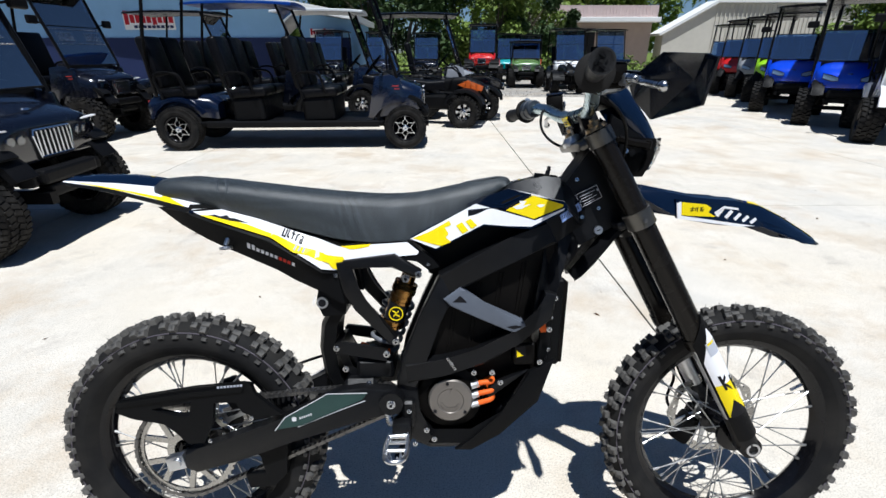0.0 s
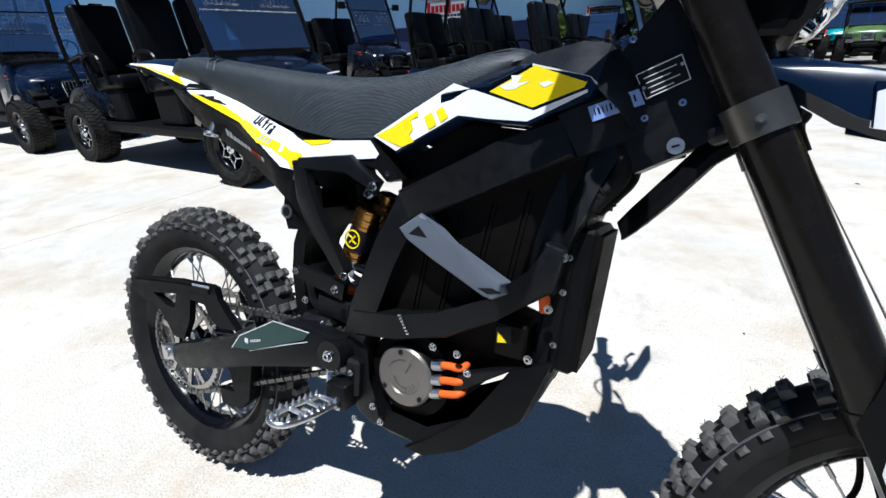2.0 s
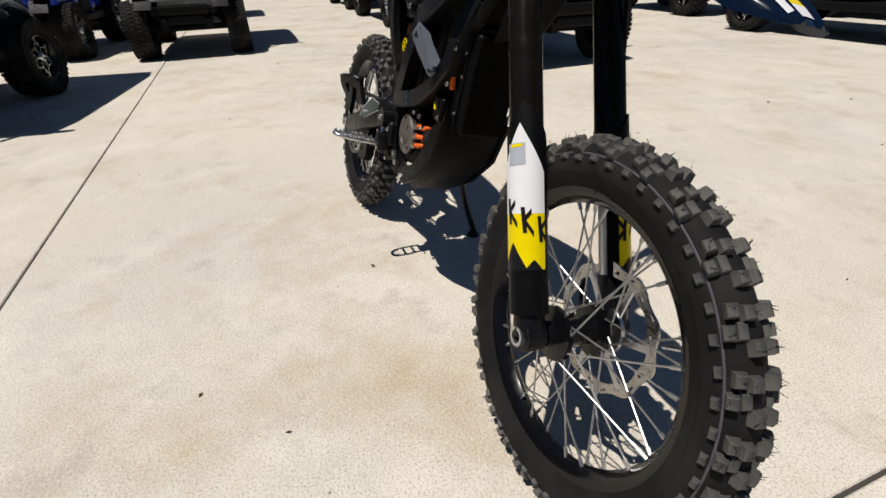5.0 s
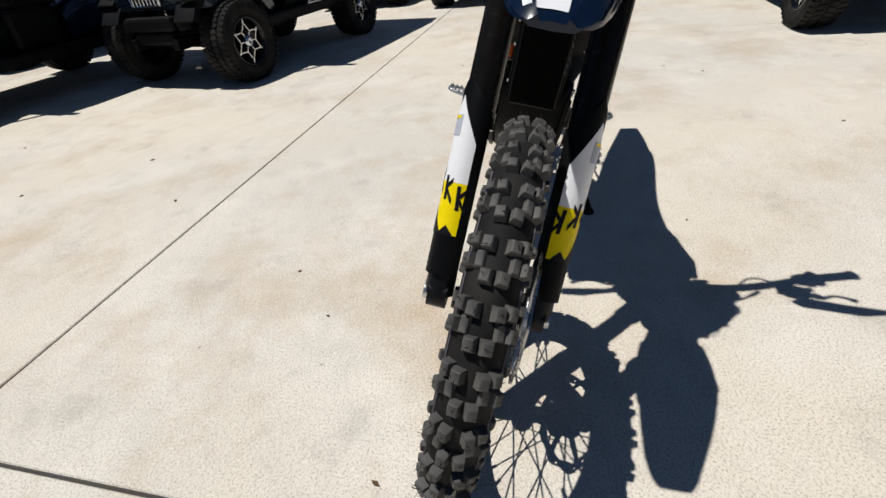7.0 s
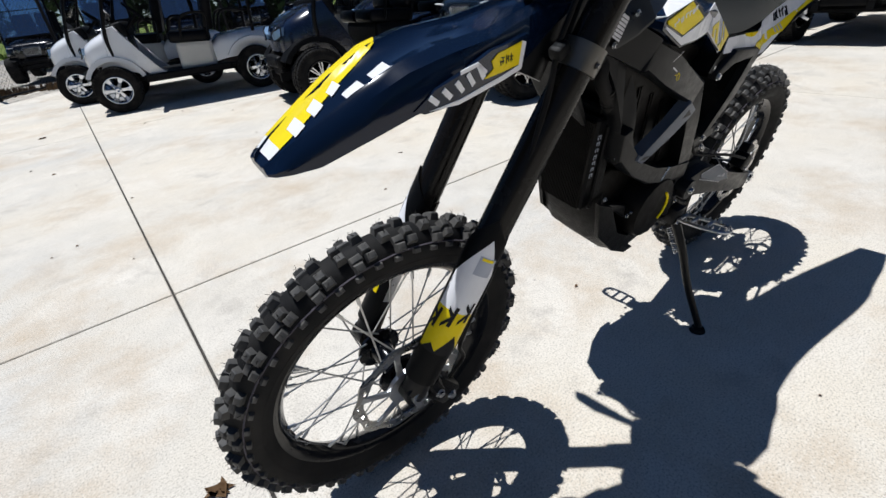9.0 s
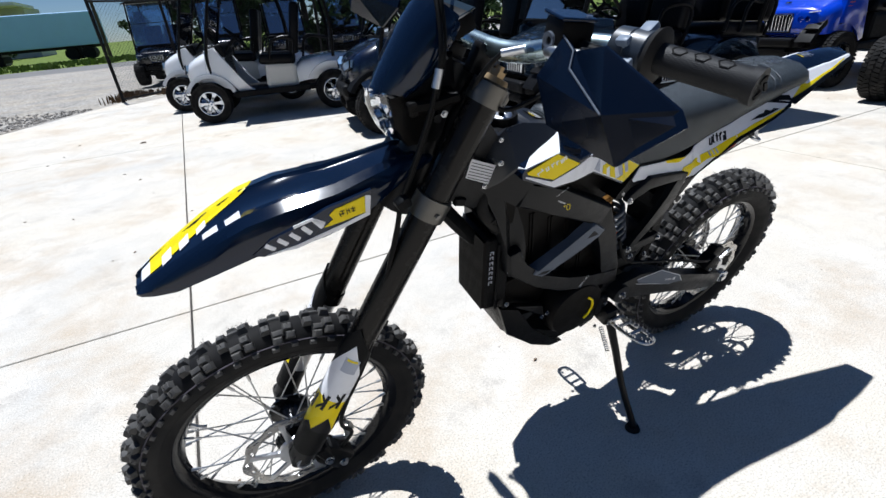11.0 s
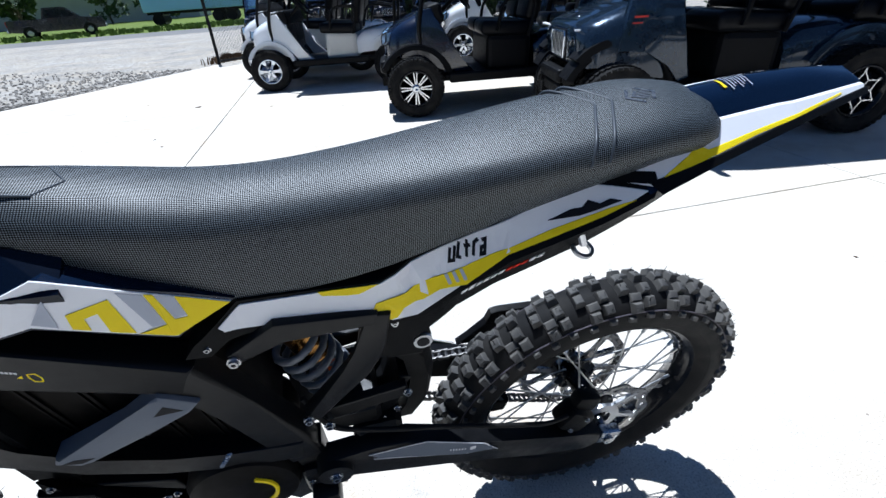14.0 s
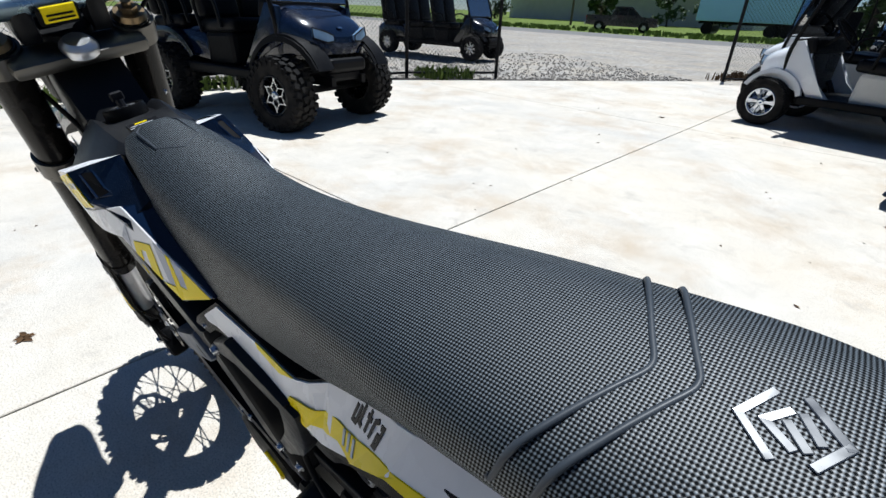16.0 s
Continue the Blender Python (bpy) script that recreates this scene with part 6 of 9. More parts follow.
# stickers on the head stock
for s, y in ((-1, lambda x, z: -.0868 + (x - .898) * .60), (1, lambda x, z: .0640)):
    bm = bmesh.new()
    add_poly(bm, [(.896, .576), (.947, .602), (.956, .585), (.903, .559)] if s < 0 else [(.93, .60), (.985, .625), (.995, .59), (.945, .565)], y, lambda x, z: y(x, z) + s * .001)
    lb = part("sticker", bm, BLUELBL if s < 0 else PAPER, bike, "pale blue bar-code sticker" if s < 0 else "white certification sticker")
    bm = bmesh.new()
    for k in range(11 if s < 0 else 6):
        if s < 0:
            x = .9030 + k * .0040
            add_poly(bm, stroke([(x, .5745 + k * .0020), (x + .003, .567 + k * .0020)], .0011 + .0011 * (k % 3 == 1)), lambda x, z: y(x, z) + s * .001, lambda x, z: y(x, z) + s * .0016)
        else:
            add_poly(bm, stroke([(.937 + k * .0015, .597 - k * .0055), (.984 + k * .0015, .6185 - k * .0055)], .0012), lambda x, z: y(x, z) + s * .001, lambda x, z: y(x, z) + s * .0016)
    part("sticker_print", bm, INK, lb)
bm = bmesh.new()
add_poly(bm, [(.939, .619), (.988, .643), (1.003, .614), (.956, .589)], -.0520, -.0495)
lb = part("rating_plate", bm, INK, bike, "small black rating plate")
bm = bmesh.new()
for k in range(4):
    add_poly(bm, stroke([(.950 + k * .0035, .6145 - k * .0055), (.984 + k * .0028 - (k % 2) * .008, .6305 - k * .0055 - (k % 2) * .004)], .0011), -.0527, -.0520)
part("plate_print", bm, PAPER, lb)
bm = bmesh.new()
edge = [(.9405, .6185), (.9877, .6415), (1.0015, .6144), (.9565, .5910)]
for a, b in zip(edge, edge[1:] + edge[:1]):
    add_poly(bm, stroke([a, b], .0011), -.0526, -.0520)
part("plate_border", bm, PAPER, lb)
bm = bmesh.new()
add_cyl(bm, (.998, -.03, .537), (.998, -.052, .537), .010, seg=20)
lk = part("steering_lock", bm, ALU, bike, "silver steering lock", smooth=35)
bm = bmesh.new()
add_box(bm, (.998, -.0525, .537), (.009, .001, .0025), Euler((0, radians(-20), 0)))
part("key_slot", bm, INK, lk)
for p in ((.952, -.0525, .6035), (.990, -.0525, .631)):
    bm = bmesh.new()
    add_cyl(bm, p, (p[0], -.0535, p[2]), .0022, seg=8)
    part("rivet", bm, ALU, lb)
bolts(bike, [((.935, -.075, .655), (0, -1, 0)), ((.935, .075, .655), (0, 1, 0))], .0055)
bolts(bike, [((.958, -.05, .568), (0, -1, 0)), ((.997, -.046, .588), (0, -1, 0)), ((.939, -.056, .566), (0, -1, 0))], .0055)
for k in range(9):
    bm = bmesh.new()
    a, z = rng.uniform(.92, 1.02), rng.uniform(.50, .58)
    add_box(bm, (a, rng.choice((-1, 1)) * rng.uniform(.034, .048), z), (rng.uniform(.015, .03), .012, rng.uniform(.012, .03)), Euler((0, rng.uniform(-1, 1), 0)), .002)
    part("connector", bm, PLASTIC, bike, "black electrical connector")
for k in range(5):
    bm = bmesh.new()
    s = (-1, 1)[k % 2]
    add_tube(bm, [(.90, s * .04, .52), (.95, s * (.034 + .002 * k), .535 + .01 * k), (.99, s * .034, .60 + .01 * k), (1.0, s * .03, .70), (.99, s * (.03 + .006 * k), .735)], .0032, 6)
    part("wiring", bm, RUBBER, bike, smooth=60)

# ---- fork and steering ----
FD = Vector((.970, 0, .765)) - Vector((1.381, 0, .010))
FU = FD.normalized()


def fork_at(z, y):
    p = Vector((1.381, 0, .010))
    q = p + FD * ((z - .010) / FD.z)
    return Vector((q.x, y, z))


def steered(name, bm, material, parent=None, label="", smooth=None):
    moved(bm, STEER)
    return part(name, bm, material, parent or bike, label, smooth)


LEG_Y = {-1: -.087, 1: .089}
for s in (-1, 1):
    bm = bmesh.new()
    add_cyl(bm, fork_at(.285, LEG_Y[s]), fork_at(.764, LEG_Y[s]), .0280, .0266, 28)
    add_cyl(bm, fork_at(.268, LEG_Y[s]), fork_at(.292, LEG_Y[s]), .0305, seg=28)
    leg = steered("fork_leg", bm, FORK, None, "thick black upper fork tube", 40)
    bm = bmesh.new()
    add_cyl(bm, fork_at(.764, LEG_Y[s]), fork_at(.771, LEG_Y[s]), .024, .021, 20)
    add_cyl(bm, fork_at(.771, LEG_Y[s]), fork_at(.779, LEG_Y[s]), .013, seg=6)
    add_cyl(bm, fork_at(.779, LEG_Y[s]), fork_at(.785, LEG_Y[s]), .007, seg=12)
    steered("fork_cap", bm, CAPBRONZE, leg, "bronze anodised fork cap", 35)
    bm = bmesh.new()
    add_cyl(bm, fork_at(.05, LEG_Y[s]), fork_at(.275, LEG_Y[s]), .0225, seg=24)
    steered("fork_slider", bm, ALU, leg, "silver lower slider", 40)
    bm = bmesh.new()
    add_tube(bm, [fork_at(.09, LEG_Y[s]), fork_at(.04, LEG_Y[s]), (1.381, LEG_Y[s], .008)], [.024, .026, .027], 14, 4)
    add_cyl(bm, (1.381, s * .070, .008), (1.381, s * .104, .008), .0265, seg=20)
    steered("axle_lug", bm, SATIN, leg, "black axle clamp", 40)
    bm = bmesh.new()
    add_lathe(bm, [(.0115, -.016), (.0165, -.016), (.0165, .016), (.0115, .016)], 20)
    moved(bm, Matrix.Translation((1.381, s * .097, .008)))
    steered("axle_end", bm, ALU, leg, "hollow axle end", 40)
    # guard: a shell round the front of the slider, in bands
    def shell(z0, z1, z1b, inner, outer, span=(-2.2, 1.2), tip=0.0):
        bm = bmesh.new()
        cols = 11
        grid = []
        ee = Vector((FU.z, 0, -FU.x))
        for k in range(cols):
            a = span[0] + (span[1] - span[0]) * k / (cols - 1)
            nrm = ee * math.cos(a) + Vector((0, s, 0)) * -math.sin(a)
            f = abs(k / (cols - 1) - .5) * 2
            top = z1 + (z1b - z1) * f
            col = []
            for z, r in ((z0, outer), (top, outer), (top, inner), (z0, inner)):
                col.append(bm.verts.new(fork_at(z, LEG_Y[s]) + nrm * r))
            grid.append(col)
        for A, B in zip(grid, grid[1:]):
            for i in range(4):
                bm.faces.new((A[i], A[(i + 1) % 4], B[(i + 1) % 4], B[i]))
        bm.faces.new(grid[0])
        bm.faces.new(grid[-1][::-1])
        return bm
    gd = steered("fork_guard", shell(.040, .338, .285, .0285, .0318, (-2.35, 1.0)), PLASTIC, leg, "black plastic fork guard", 50)
    bm = shell(.182, .308, .240, .0319, .0328, (-2.15, .35))
    steered("guard_skin", bm, WHITE, leg, "white fork guard graphic", 50)
    bm = shell(.104, .182, .182, .0319, .0328, (-2.15, .35))
    steered("guard_skin", bm, YELLOW, leg, "yellow fork guard graphic", 50)
    ee = Vector((FU.z, 0, -FU.x))

    def on_guard(a, z, r):
        return fork_at(z, LEG_Y[s]) + (ee * math.cos(a) + Vector((0, s, 0)) * -math.sin(a)) * r

    for k in range(3):
        a, z = -1.62 + k * .80, .186 - k * .013
        for a0, z0, a1, z1 in ((a, z + .018, a + .10, z - .018), (a + .06, z, a + .42, z + .012), (a + .06, z, a + .52, z - .020)):
            bm = bmesh.new()
            side = (.0042, 0) if abs(a1 - a0) > .2 else (0, .10)
            loop = []
            for f in (0, .33, .66, 1):
                aa, zz = a0 + (a1 - a0) * f, z0 + (z1 - z0) * f
                loop.append((on_guard(aa - side[1], zz - side[0], .0334), on_guard(aa + side[1], zz + side[0], .0334)))
            for p, q in zip(loop, loop[1:]):
                bm.faces.new([bm.verts.new(v) for v in (p[0], p[1], q[1], q[0])])
            steered("guard_mark", bm, INK, leg, "")
    steered("guard_skin", shell(.103, .142, .108, .0329, .0333, (-2.05, -.7)), INK, leg, "black jagged graphic", 50)
    steered("guard_skin", shell(.103, .118, .106, .0329, .0333, (-.7, .1)), INK, leg, "", 50)
    bm = shell(.250, .280, .280, .0329, .0334, (-1.55, -.65))
    steered("guard_label", bm, GREYD, leg, "grey warning label")
    steered("guard_label", shell(.2745, .2790, .2790, .0335, .0337, (-1.42, -.78)), YELLOW, leg, "yellow heading strip of the label")
# clamps
for z, nm, mt in ((.748, "upper_clamp", TRIPLE), (.570, "lower_clamp", ALU)):
    bm = bmesh.new()
    for s in (-1, 1):
        add_cyl(bm, fork_at(z - .015, LEG_Y[s]), fork_at(z + .013, LEG_Y[s]), .0305, seg=28)
    ahead = Vector((FU.z, 0, -FU.x))
    m = Matrix((ahead, Vector((0, 1, 0)), FU)).transposed().to_4x4()
    add_box(bm, fork_at(z, 0) - ahead * .026, (.048, .176, .022), m, .008, 2)
    cl = steered(nm, bm, mt if nm == "upper_clamp" else SATIN, None, "cast alloy upper fork clamp" if nm == "upper_clamp" else "black lower fork clamp", 35)
    if nm == "lower_clamp":
        for s in (-1, 1):
            bm = bmesh.new()
            add_cyl(bm, fork_at(z - .017, LEG_Y[s]), fork_at(z + .017, LEG_Y[s]), .0325, seg=28)
            steered("clamp_ring", bm, mat("grey_clamp", (0.11, 0.105, 0.096), .34, .8), cl, "grey clamp ring", 40)
            bm = bmesh.new()
            bolt_mesh(bm, fork_at(z - .003, LEG_Y[s] + s * .0335), (0, s, 0), .0040, .003)
            steered("clamp_bolt", bm, CHAIN, cl)
bm = bmesh.new()
add_lathe(bm, [(0, .010), (.016, .010), (.022, .004), (.024, 0), (.024, -.008)], 24, "z", False)
moved(bm, Matrix.Translation(fork_at(.748, 0) - Vector((FU.z, 0, -FU.x)) * .034 + FU * .014) @ FU.to_track_quat("Z", "Y").to_matrix().to_4x4())
steered("stem_nut", bm, ALU, None, "silver stem nut", 40)
for s in (-1, 1):
    bm = bmesh.new()
    add_box(bm, (.967, s * .045, .783), (.040, .026, .050), Euler((0, radians(-24), 0)), .006, 2)
    steered("bar_riser", bm, SATIN, None, "black handlebar riser", 35)

# handlebar, sitting a little higher on the left
BAR_TURN = Matrix.Translation((.97, 0, .841)) @ Matrix.Rotation(radians(0.7), 4, "X") @ Matrix.Translation((-.97, 0, -.848))


def barred(name, bm, material, parent=None, label="", smooth=None):
    moved(bm, BAR_TURN)
    return part(name, bm, material, parent or bike, label, smooth)


BARP = [(.866, .399, .847), (.897, .27, .851), (.922, .195, .843), (.942, .130, .820), (.954, .06, .809), (.954, -.06, .809), (.942, -.130, .820), (.922, -.195, .843), (.897, -.27, .851), (.866, -.399, .847)]
bm = bmesh.new()
add_tube(bm, BARP, [.0143, .0143, .0145, .0152, .0155, .0155, .0152, .0145, .0143, .0143], 18, 5)
bar = barred("handlebar", bm, BARBLUE, None, "silver-blue anodised handlebar", 60)
GD = (Vector(BARP[0]) - Vector(BARP[1])).normalized()
GRIP = dotted("grip_rubber", (0.0085, 0.0088, 0.0098), 0.0017)
SWITCH = mat("switch_plastic", (0.030, 0.038, 0.050), 0.4, 0, 0.12, 40, spec=0.4)
BUTTON = mat("switch_button", (0.22, 0.26, 0.32), 0.4, 0, 0.1, 40)
for s in (-1, 1):
    mir = Matrix.Diagonal((1, s, 1, 1))
    g0, g1 = Vector(BARP[1]) + GD * .030, Vector(BARP[0]) + GD * .012
    bm = bmesh.new()
    add_cyl(bm, g0, g1, .0172, seg=28)
    add_cyl(bm, g1 - GD * .010, g1, .0198, seg=28)
    moved(bm, mir)
    gp = barred("grip", bm, GRIP, bar, "black rubber grip with hexagon ribs", 60)
    e1 = Vector((.45, 0, 1)) - GD * Vector((.45, 0, 1)).dot(GD)
    e1.normalize()
    e2 = GD.cross(e1)
    for k in range(3):
        bm = bmesh.new()
        c = g0 + GD * (.026 + .026 * k)
        ring = []
        for j in range(6):
            a = math.pi / 3 * j
            th = .40 * math.sin(a)
            ring.append(c + GD * .0085 * math.cos(a) + (e1 * math.cos(th) + e2 * math.sin(th)) * .0170)
        add_tube(bm, ring, .0013, 6, 1, False, True)
        moved(bm, mir)
        barred("grip_rib", bm, RUBBER, bar)
    bm = bmesh.new()
    add_cyl(bm, g0 - GD * .006, g0, .031, .034, 36)
    add_cyl(bm, g0, g0 + GD * .004, .034, .026, 36)
    moved(bm, mir)
    barred("grip_flange", bm, RUBBER, bar, "round grip flange", 50)
    bm = bmesh.new()
    for k in range(4):
        a = k * math.pi / 2
        add_box(bm, g1 + GD * .001 + Vector((.008 * math.cos(a), 0, .008 * math.sin(a))), (.004, .002, .010), Euler((0, a + .6, 0)))
    moved(bm, mir)
    barred("grip_emblem", bm, PLASTIC, bar)
    # switch block / throttle housing
    bm = bmesh.new()
    c = g0 - GD * .030
    add_lathe(bm, [(.004, -.026), (.021, -.026), (.024, -.023), (.0255, -.004), (.0245, -.003), (.0245, -.001), (.0265, 0), (.0275, .019), (.025, .023), (.004, .023)], 28, "z", False)
    moved(bm, Matrix.Translation(c) @ GD.to_track_quat("Z", "Y").to_matrix().to_4x4())
    moved(bm, mir)
    housing = barred("switch_housing", bm, SWITCH, bar, "blue-grey control housing", 30)
    for p, size in ((Vector((-.006, .008, .026)), (.020, .018, .010)), (Vector((.020, 0, .012)), (.012, .018, .014)), (Vector((.024, .012, -.008)), (.012, .020, .012))):
        bm = bmesh.new()
        add_box(bm, c + p, size, Euler((.2, .5, .2)), .003, 2)
        moved(bm, mir)
        barred("switch_button", bm, BUTTON, housing, "pale grey button", 35)
    # brake reservoir, lever
    turn_r = Euler((0, radians(-4), radians(-14)))
    rc = Vector((.950, .208, .858))
    bm = bmesh.new()
    add_box(bm, rc, (.044, .050, .046), turn_r, .006, 2)
    add_cyl(bm, rc + Vector((.0, .028, -.006)), rc + Vector((-.012, .062, -.010)), .0095, seg=14)
    moved(bm, mir)
    rs = barred("brake_reservoir", bm, DEEP, bar, "black brake fluid reservoir", 35)
    bm = bmesh.new()
    add_box(bm, rc + Vector((0, 0, .0245)), (.047, .054, .005), turn_r, .002, 2)
    moved(bm, mir)
    lid = barred("reservoir_lid", bm, NAVY, rs, "flat dark navy reservoir lid")
    for sx, sy in ((.010, -.021), (-.010, .021)):
        bm = bmesh.new()
        p = rc + Vector((sx, sy, .0270))
        add_cyl(bm, p, p + Vector((0, 0, .0012)), .0046, .0038, 14)
        moved(bm, mir)
        barred("lid_screw", bm, STEEL, lid)
    bm = bmesh.new()
    add_lathe(bm, [(.0045, .002), (.0070, .0035), (.0100, .0035), (.0105, 0), (.0045, 0)], 22, "x", False)
    moved(bm, Matrix.Translation(rc + Vector((.0235, -.004, -.002))))
    moved(bm, mir)
    barred("sight_glass", bm, GREYP, rs, "round sight-glass ring", 35)
    # perch, pivot and blade of the lever
    bm = bmesh.new()
    add_poly(bm, stroke([(.934, .840), (.966, .842)], [.026, .020]), .196, .226, .004)
    add_tube(bm, [(.968, .200, .842), (.974, .225, .846), (.966, .252, .846)], [.009, .008, .010], 10)
    add_cyl(bm, (.962, .254, .838), (.962, .254, .853), .0125, seg=18)
    moved(bm, mir)
    perch = barred("lever_perch", bm, ALU, bar, "cast silver lever perch", 40)
    bm = bmesh.new()
    bolt_mesh(bm, (.962, .254, .853), (0, 0, 1), .0055, .004)
    moved(bm, mir)
    barred("pivot_bolt", bm, STEEL, perch, smooth=35)
    bm = bmesh.new()
    add_cyl(bm, (.958, .272, .846), (.966, .286, .842), .0075, seg=14)
    moved(bm, mir)
    barred("lever_adjuster", bm, STEEL, perch, "knurled adjuster drum", 40)
    bm = bmesh.new()
    add_tube(bm, [(.962, .256, .845), (.970, .276, .843), (.9715, .293, .840), (.9640, .311, .835), (.9590, .328, .830), (.9605, .349, .825), (.9665, .368, .819), (.970, .378, .816)], [.0080, .0074, .0060, .0053, .0050, .0050, .0055, .0062], 12)
    r = bmesh.ops.create_uvsphere(bm, u_segments=18, v_segments=12, radius=.0088)
    bmesh.ops.transform(bm, matrix=Matrix.Translation((.971, .380, .8155)), verts=r["verts"])
    moved(bm, mir)
    barred("brake_lever", bm, STEEL, bar, "polished brake lever with a ball end", 60)
    # hand guard: faceted shell
    bm = bmesh.new()
    G = [(.973, .228, .866), (.985, .262, .858), (.999, .319, .879), (1.008, .430, .853), (1.017, .447, .844), (1.0285, .395, .785), (1.010, .264, .776), (.996, .216, .819), (.999, .276, .844), (1.031, .364, .828)]
    front_v = [bm.verts.new(p) for p in G]
    back_v = [bm.verts.new((x - .004, y, z)) for x, y, z in G]
    F = [(0, 1, 8, 7), (7, 8, 9, 6), (6, 9, 5), (1, 2, 9, 8), (2, 3, 9), (3, 4, 5, 9)]
    for f in F:
        bm.faces.new([front_v[i] for i in f])
        bm.faces.new([back_v[i] for i in f][::-1])
    for a, b in zip(range(8), [1, 2, 3, 4, 5, 6, 7, 0]):
        bm.faces.new((front_v[a], front_v[b], back_v[b], back_v[a]))
    moved(bm, mir)
    hg = barred("hand_guard", bm, GUARD, bar, "faceted dark navy hand guard")
    # highlight along the guard's ridge, put in as a thin grey tube
    bm = bmesh.new()
    add_tube(bm, [(.974, .228, .867), (.986, .262, .859), (1.0005, .276, .845), (1.0325, .364, .829)], .0011, 5, 1, False)
    moved(bm, mir)
    barred("ridge_highlight", bm, GREYP, bar, "thin grey line painted as the guard ridge's highlight")
bm = bmesh.new()
add_box(bm, (.935, .005, .792), (.010, .050, .030), Euler((0, radians(-35), 0)), .004)
barred("tag_holder", bm, PLASTIC, bar, "small black holder", 35)
bm = bmesh.new()
add_box(bm, (.9285, .005, .794), (.003, .040, .022), Euler((0, radians(-30), 0)))
barred("warning_tag", bm, YELLOW, bar, "yellow warning tag")
bm = bmesh.new()
for k in range(3):
    add_box(bm, (.9262, .005, .788 + k * .005), (.002, .032, .0018), Euler((0, radians(-30), 0)))
barred("tag_print", bm, INK, bar)
bm = bmesh.new()
add_box(bm, (1.004, .004, .842), (.042, .092, .030), Euler((0, radians(24), 0)), .008, 2)
dash = barred("display", bm, DEEP, bar, "black dashboard display behind the mask", 40)
bm = bmesh.new()
add_box(bm, (1.0005, .004, .8580), (.034, .082, .003), Euler((0, radians(24), 0)), .001)
barred("display_glass", bm, mat("display_glass", (0.02, 0.03, 0.035), 0.12, 0, 0.05, coat=0.6), dash, "glossy display glass")

# headlight and mask
bm = bmesh.new()
rings = []
for F, S, E in (((1.139, .742), (1.126, .028, .739), (1.107, .041, .736)), ((1.128, .764), (1.112, .038, .760), (1.084, .048, .754)), ((1.112, .790), (1.095, .043, .786), (1.061, .053, .776)), ((1.096, .815), (1.079, .045, .811), (1.045, .055, .796)), ((1.080, .838), (1.062, .044, .834), (1.030, .055, .816)), ((1.063, .860), (1.046, .040, .856), (1.014, .052, .838)), ((1.052, .872), (1.036, .030, .868), (1.008, .044, .848))):
    left = [(F[0] - .002, S[1] * .45, F[1] - .001), S, ((S[0] + E[0]) / 2 - .001, (S[1] + E[1]) / 2 + .003, (S[2] + E[2]) / 2), E]
    outer = [(x, -y, z) for x, y, z in left[::-1]] + [(F[0], 0, F[1])] + left
    inner = [(x - .006, y * .9, z - .004) for x, y, z in outer[::-1]]
    rings.append(outer + inner)
add_rings(bm, rings)
mask = part("headlight_mask", bm, NAVY, bike, "glossy dark navy headlight mask", smooth=50)
bm = bmesh.new()
G = [(1.1135, -.0165, .780), (1.092, -.040, .792), (1.0655, -.0405, .830), (1.088, -.022, .819)]
bm.faces.new([bm.verts.new(Vector(p) + Vector((.003, -.002, .002))) for p in G])
part("graphic", bm, WHITE, mask, "white mask graphic")
for s in (-1, 1):
    bm = bmesh.new()
    add_poly(bm, [(1.058, .776), (1.104, .738), (1.108, .70), (1.085, .662), (1.035, .665), (1.01, .74), (1.018, .80)], s * .036, s * .046, .004)
    steered("headlight_side", bm, PLASTIC, mask, "black headlight bracket", 35)
    bm = bmesh.new()
    add_tube(bm, [(1.096, s * .064, .731), (1.060, s * .072, .735), (1.024, s * .078, .744)], [.010, .009, .008], 6, 2, False)
    add_box(bm, (1.094, s * .064, .731), (.016, .018, .022), Euler((0, radians(10), 0)), .003)
    add_box(bm, (1.030, s * .060, .742), (.022, .040, .014), None, .003)
    arm = steered("bracket_arm", bm, DEEP, mask, "black bracket arm beside the headlight", 35)
    bm = bmesh.new()
    add_cyl(bm, (1.057, s * .066, .714), (1.057, s * .076, .714), .0085, .007, 18)
    steered("indicator_plug", bm, PLASTIC, arm, "round black plug", 35)
    bm = bmesh.new()
    bolt_mesh(bm, (1.044, s * .072, .718), (0, s, 0), .0042, .004)
    steered("arm_bolt", bm, STEEL, arm, smooth=35)
bm = bmesh.new()
add_poly(bm, [(1.06, .75), (1.122, .745), (1.118, .70), (1.095, .660), (1.04, .66)], -.046, .046, .006)
steered("headlight_body", bm, DEEP, mask, "black headlight shell", 35)
bm = bmesh.new()
for s in (-1, 1):
    for z, x in ((.722, 1.122), (.690, 1.116)):
        r = bmesh.ops.create_uvsphere(bm, u_segments=16, v_segments=10, radius=.016)
        bmesh.ops.transform(bm, matrix=Matrix.Translation((x, s * .020, z)) @ Matrix.Diagonal((.5, 1.1, 1, 1)), verts=r["verts"])
steered("reflector", bm, CHROME, mask, "bright lamp reflectors", 60)
bm = bmesh.new()
rings = []
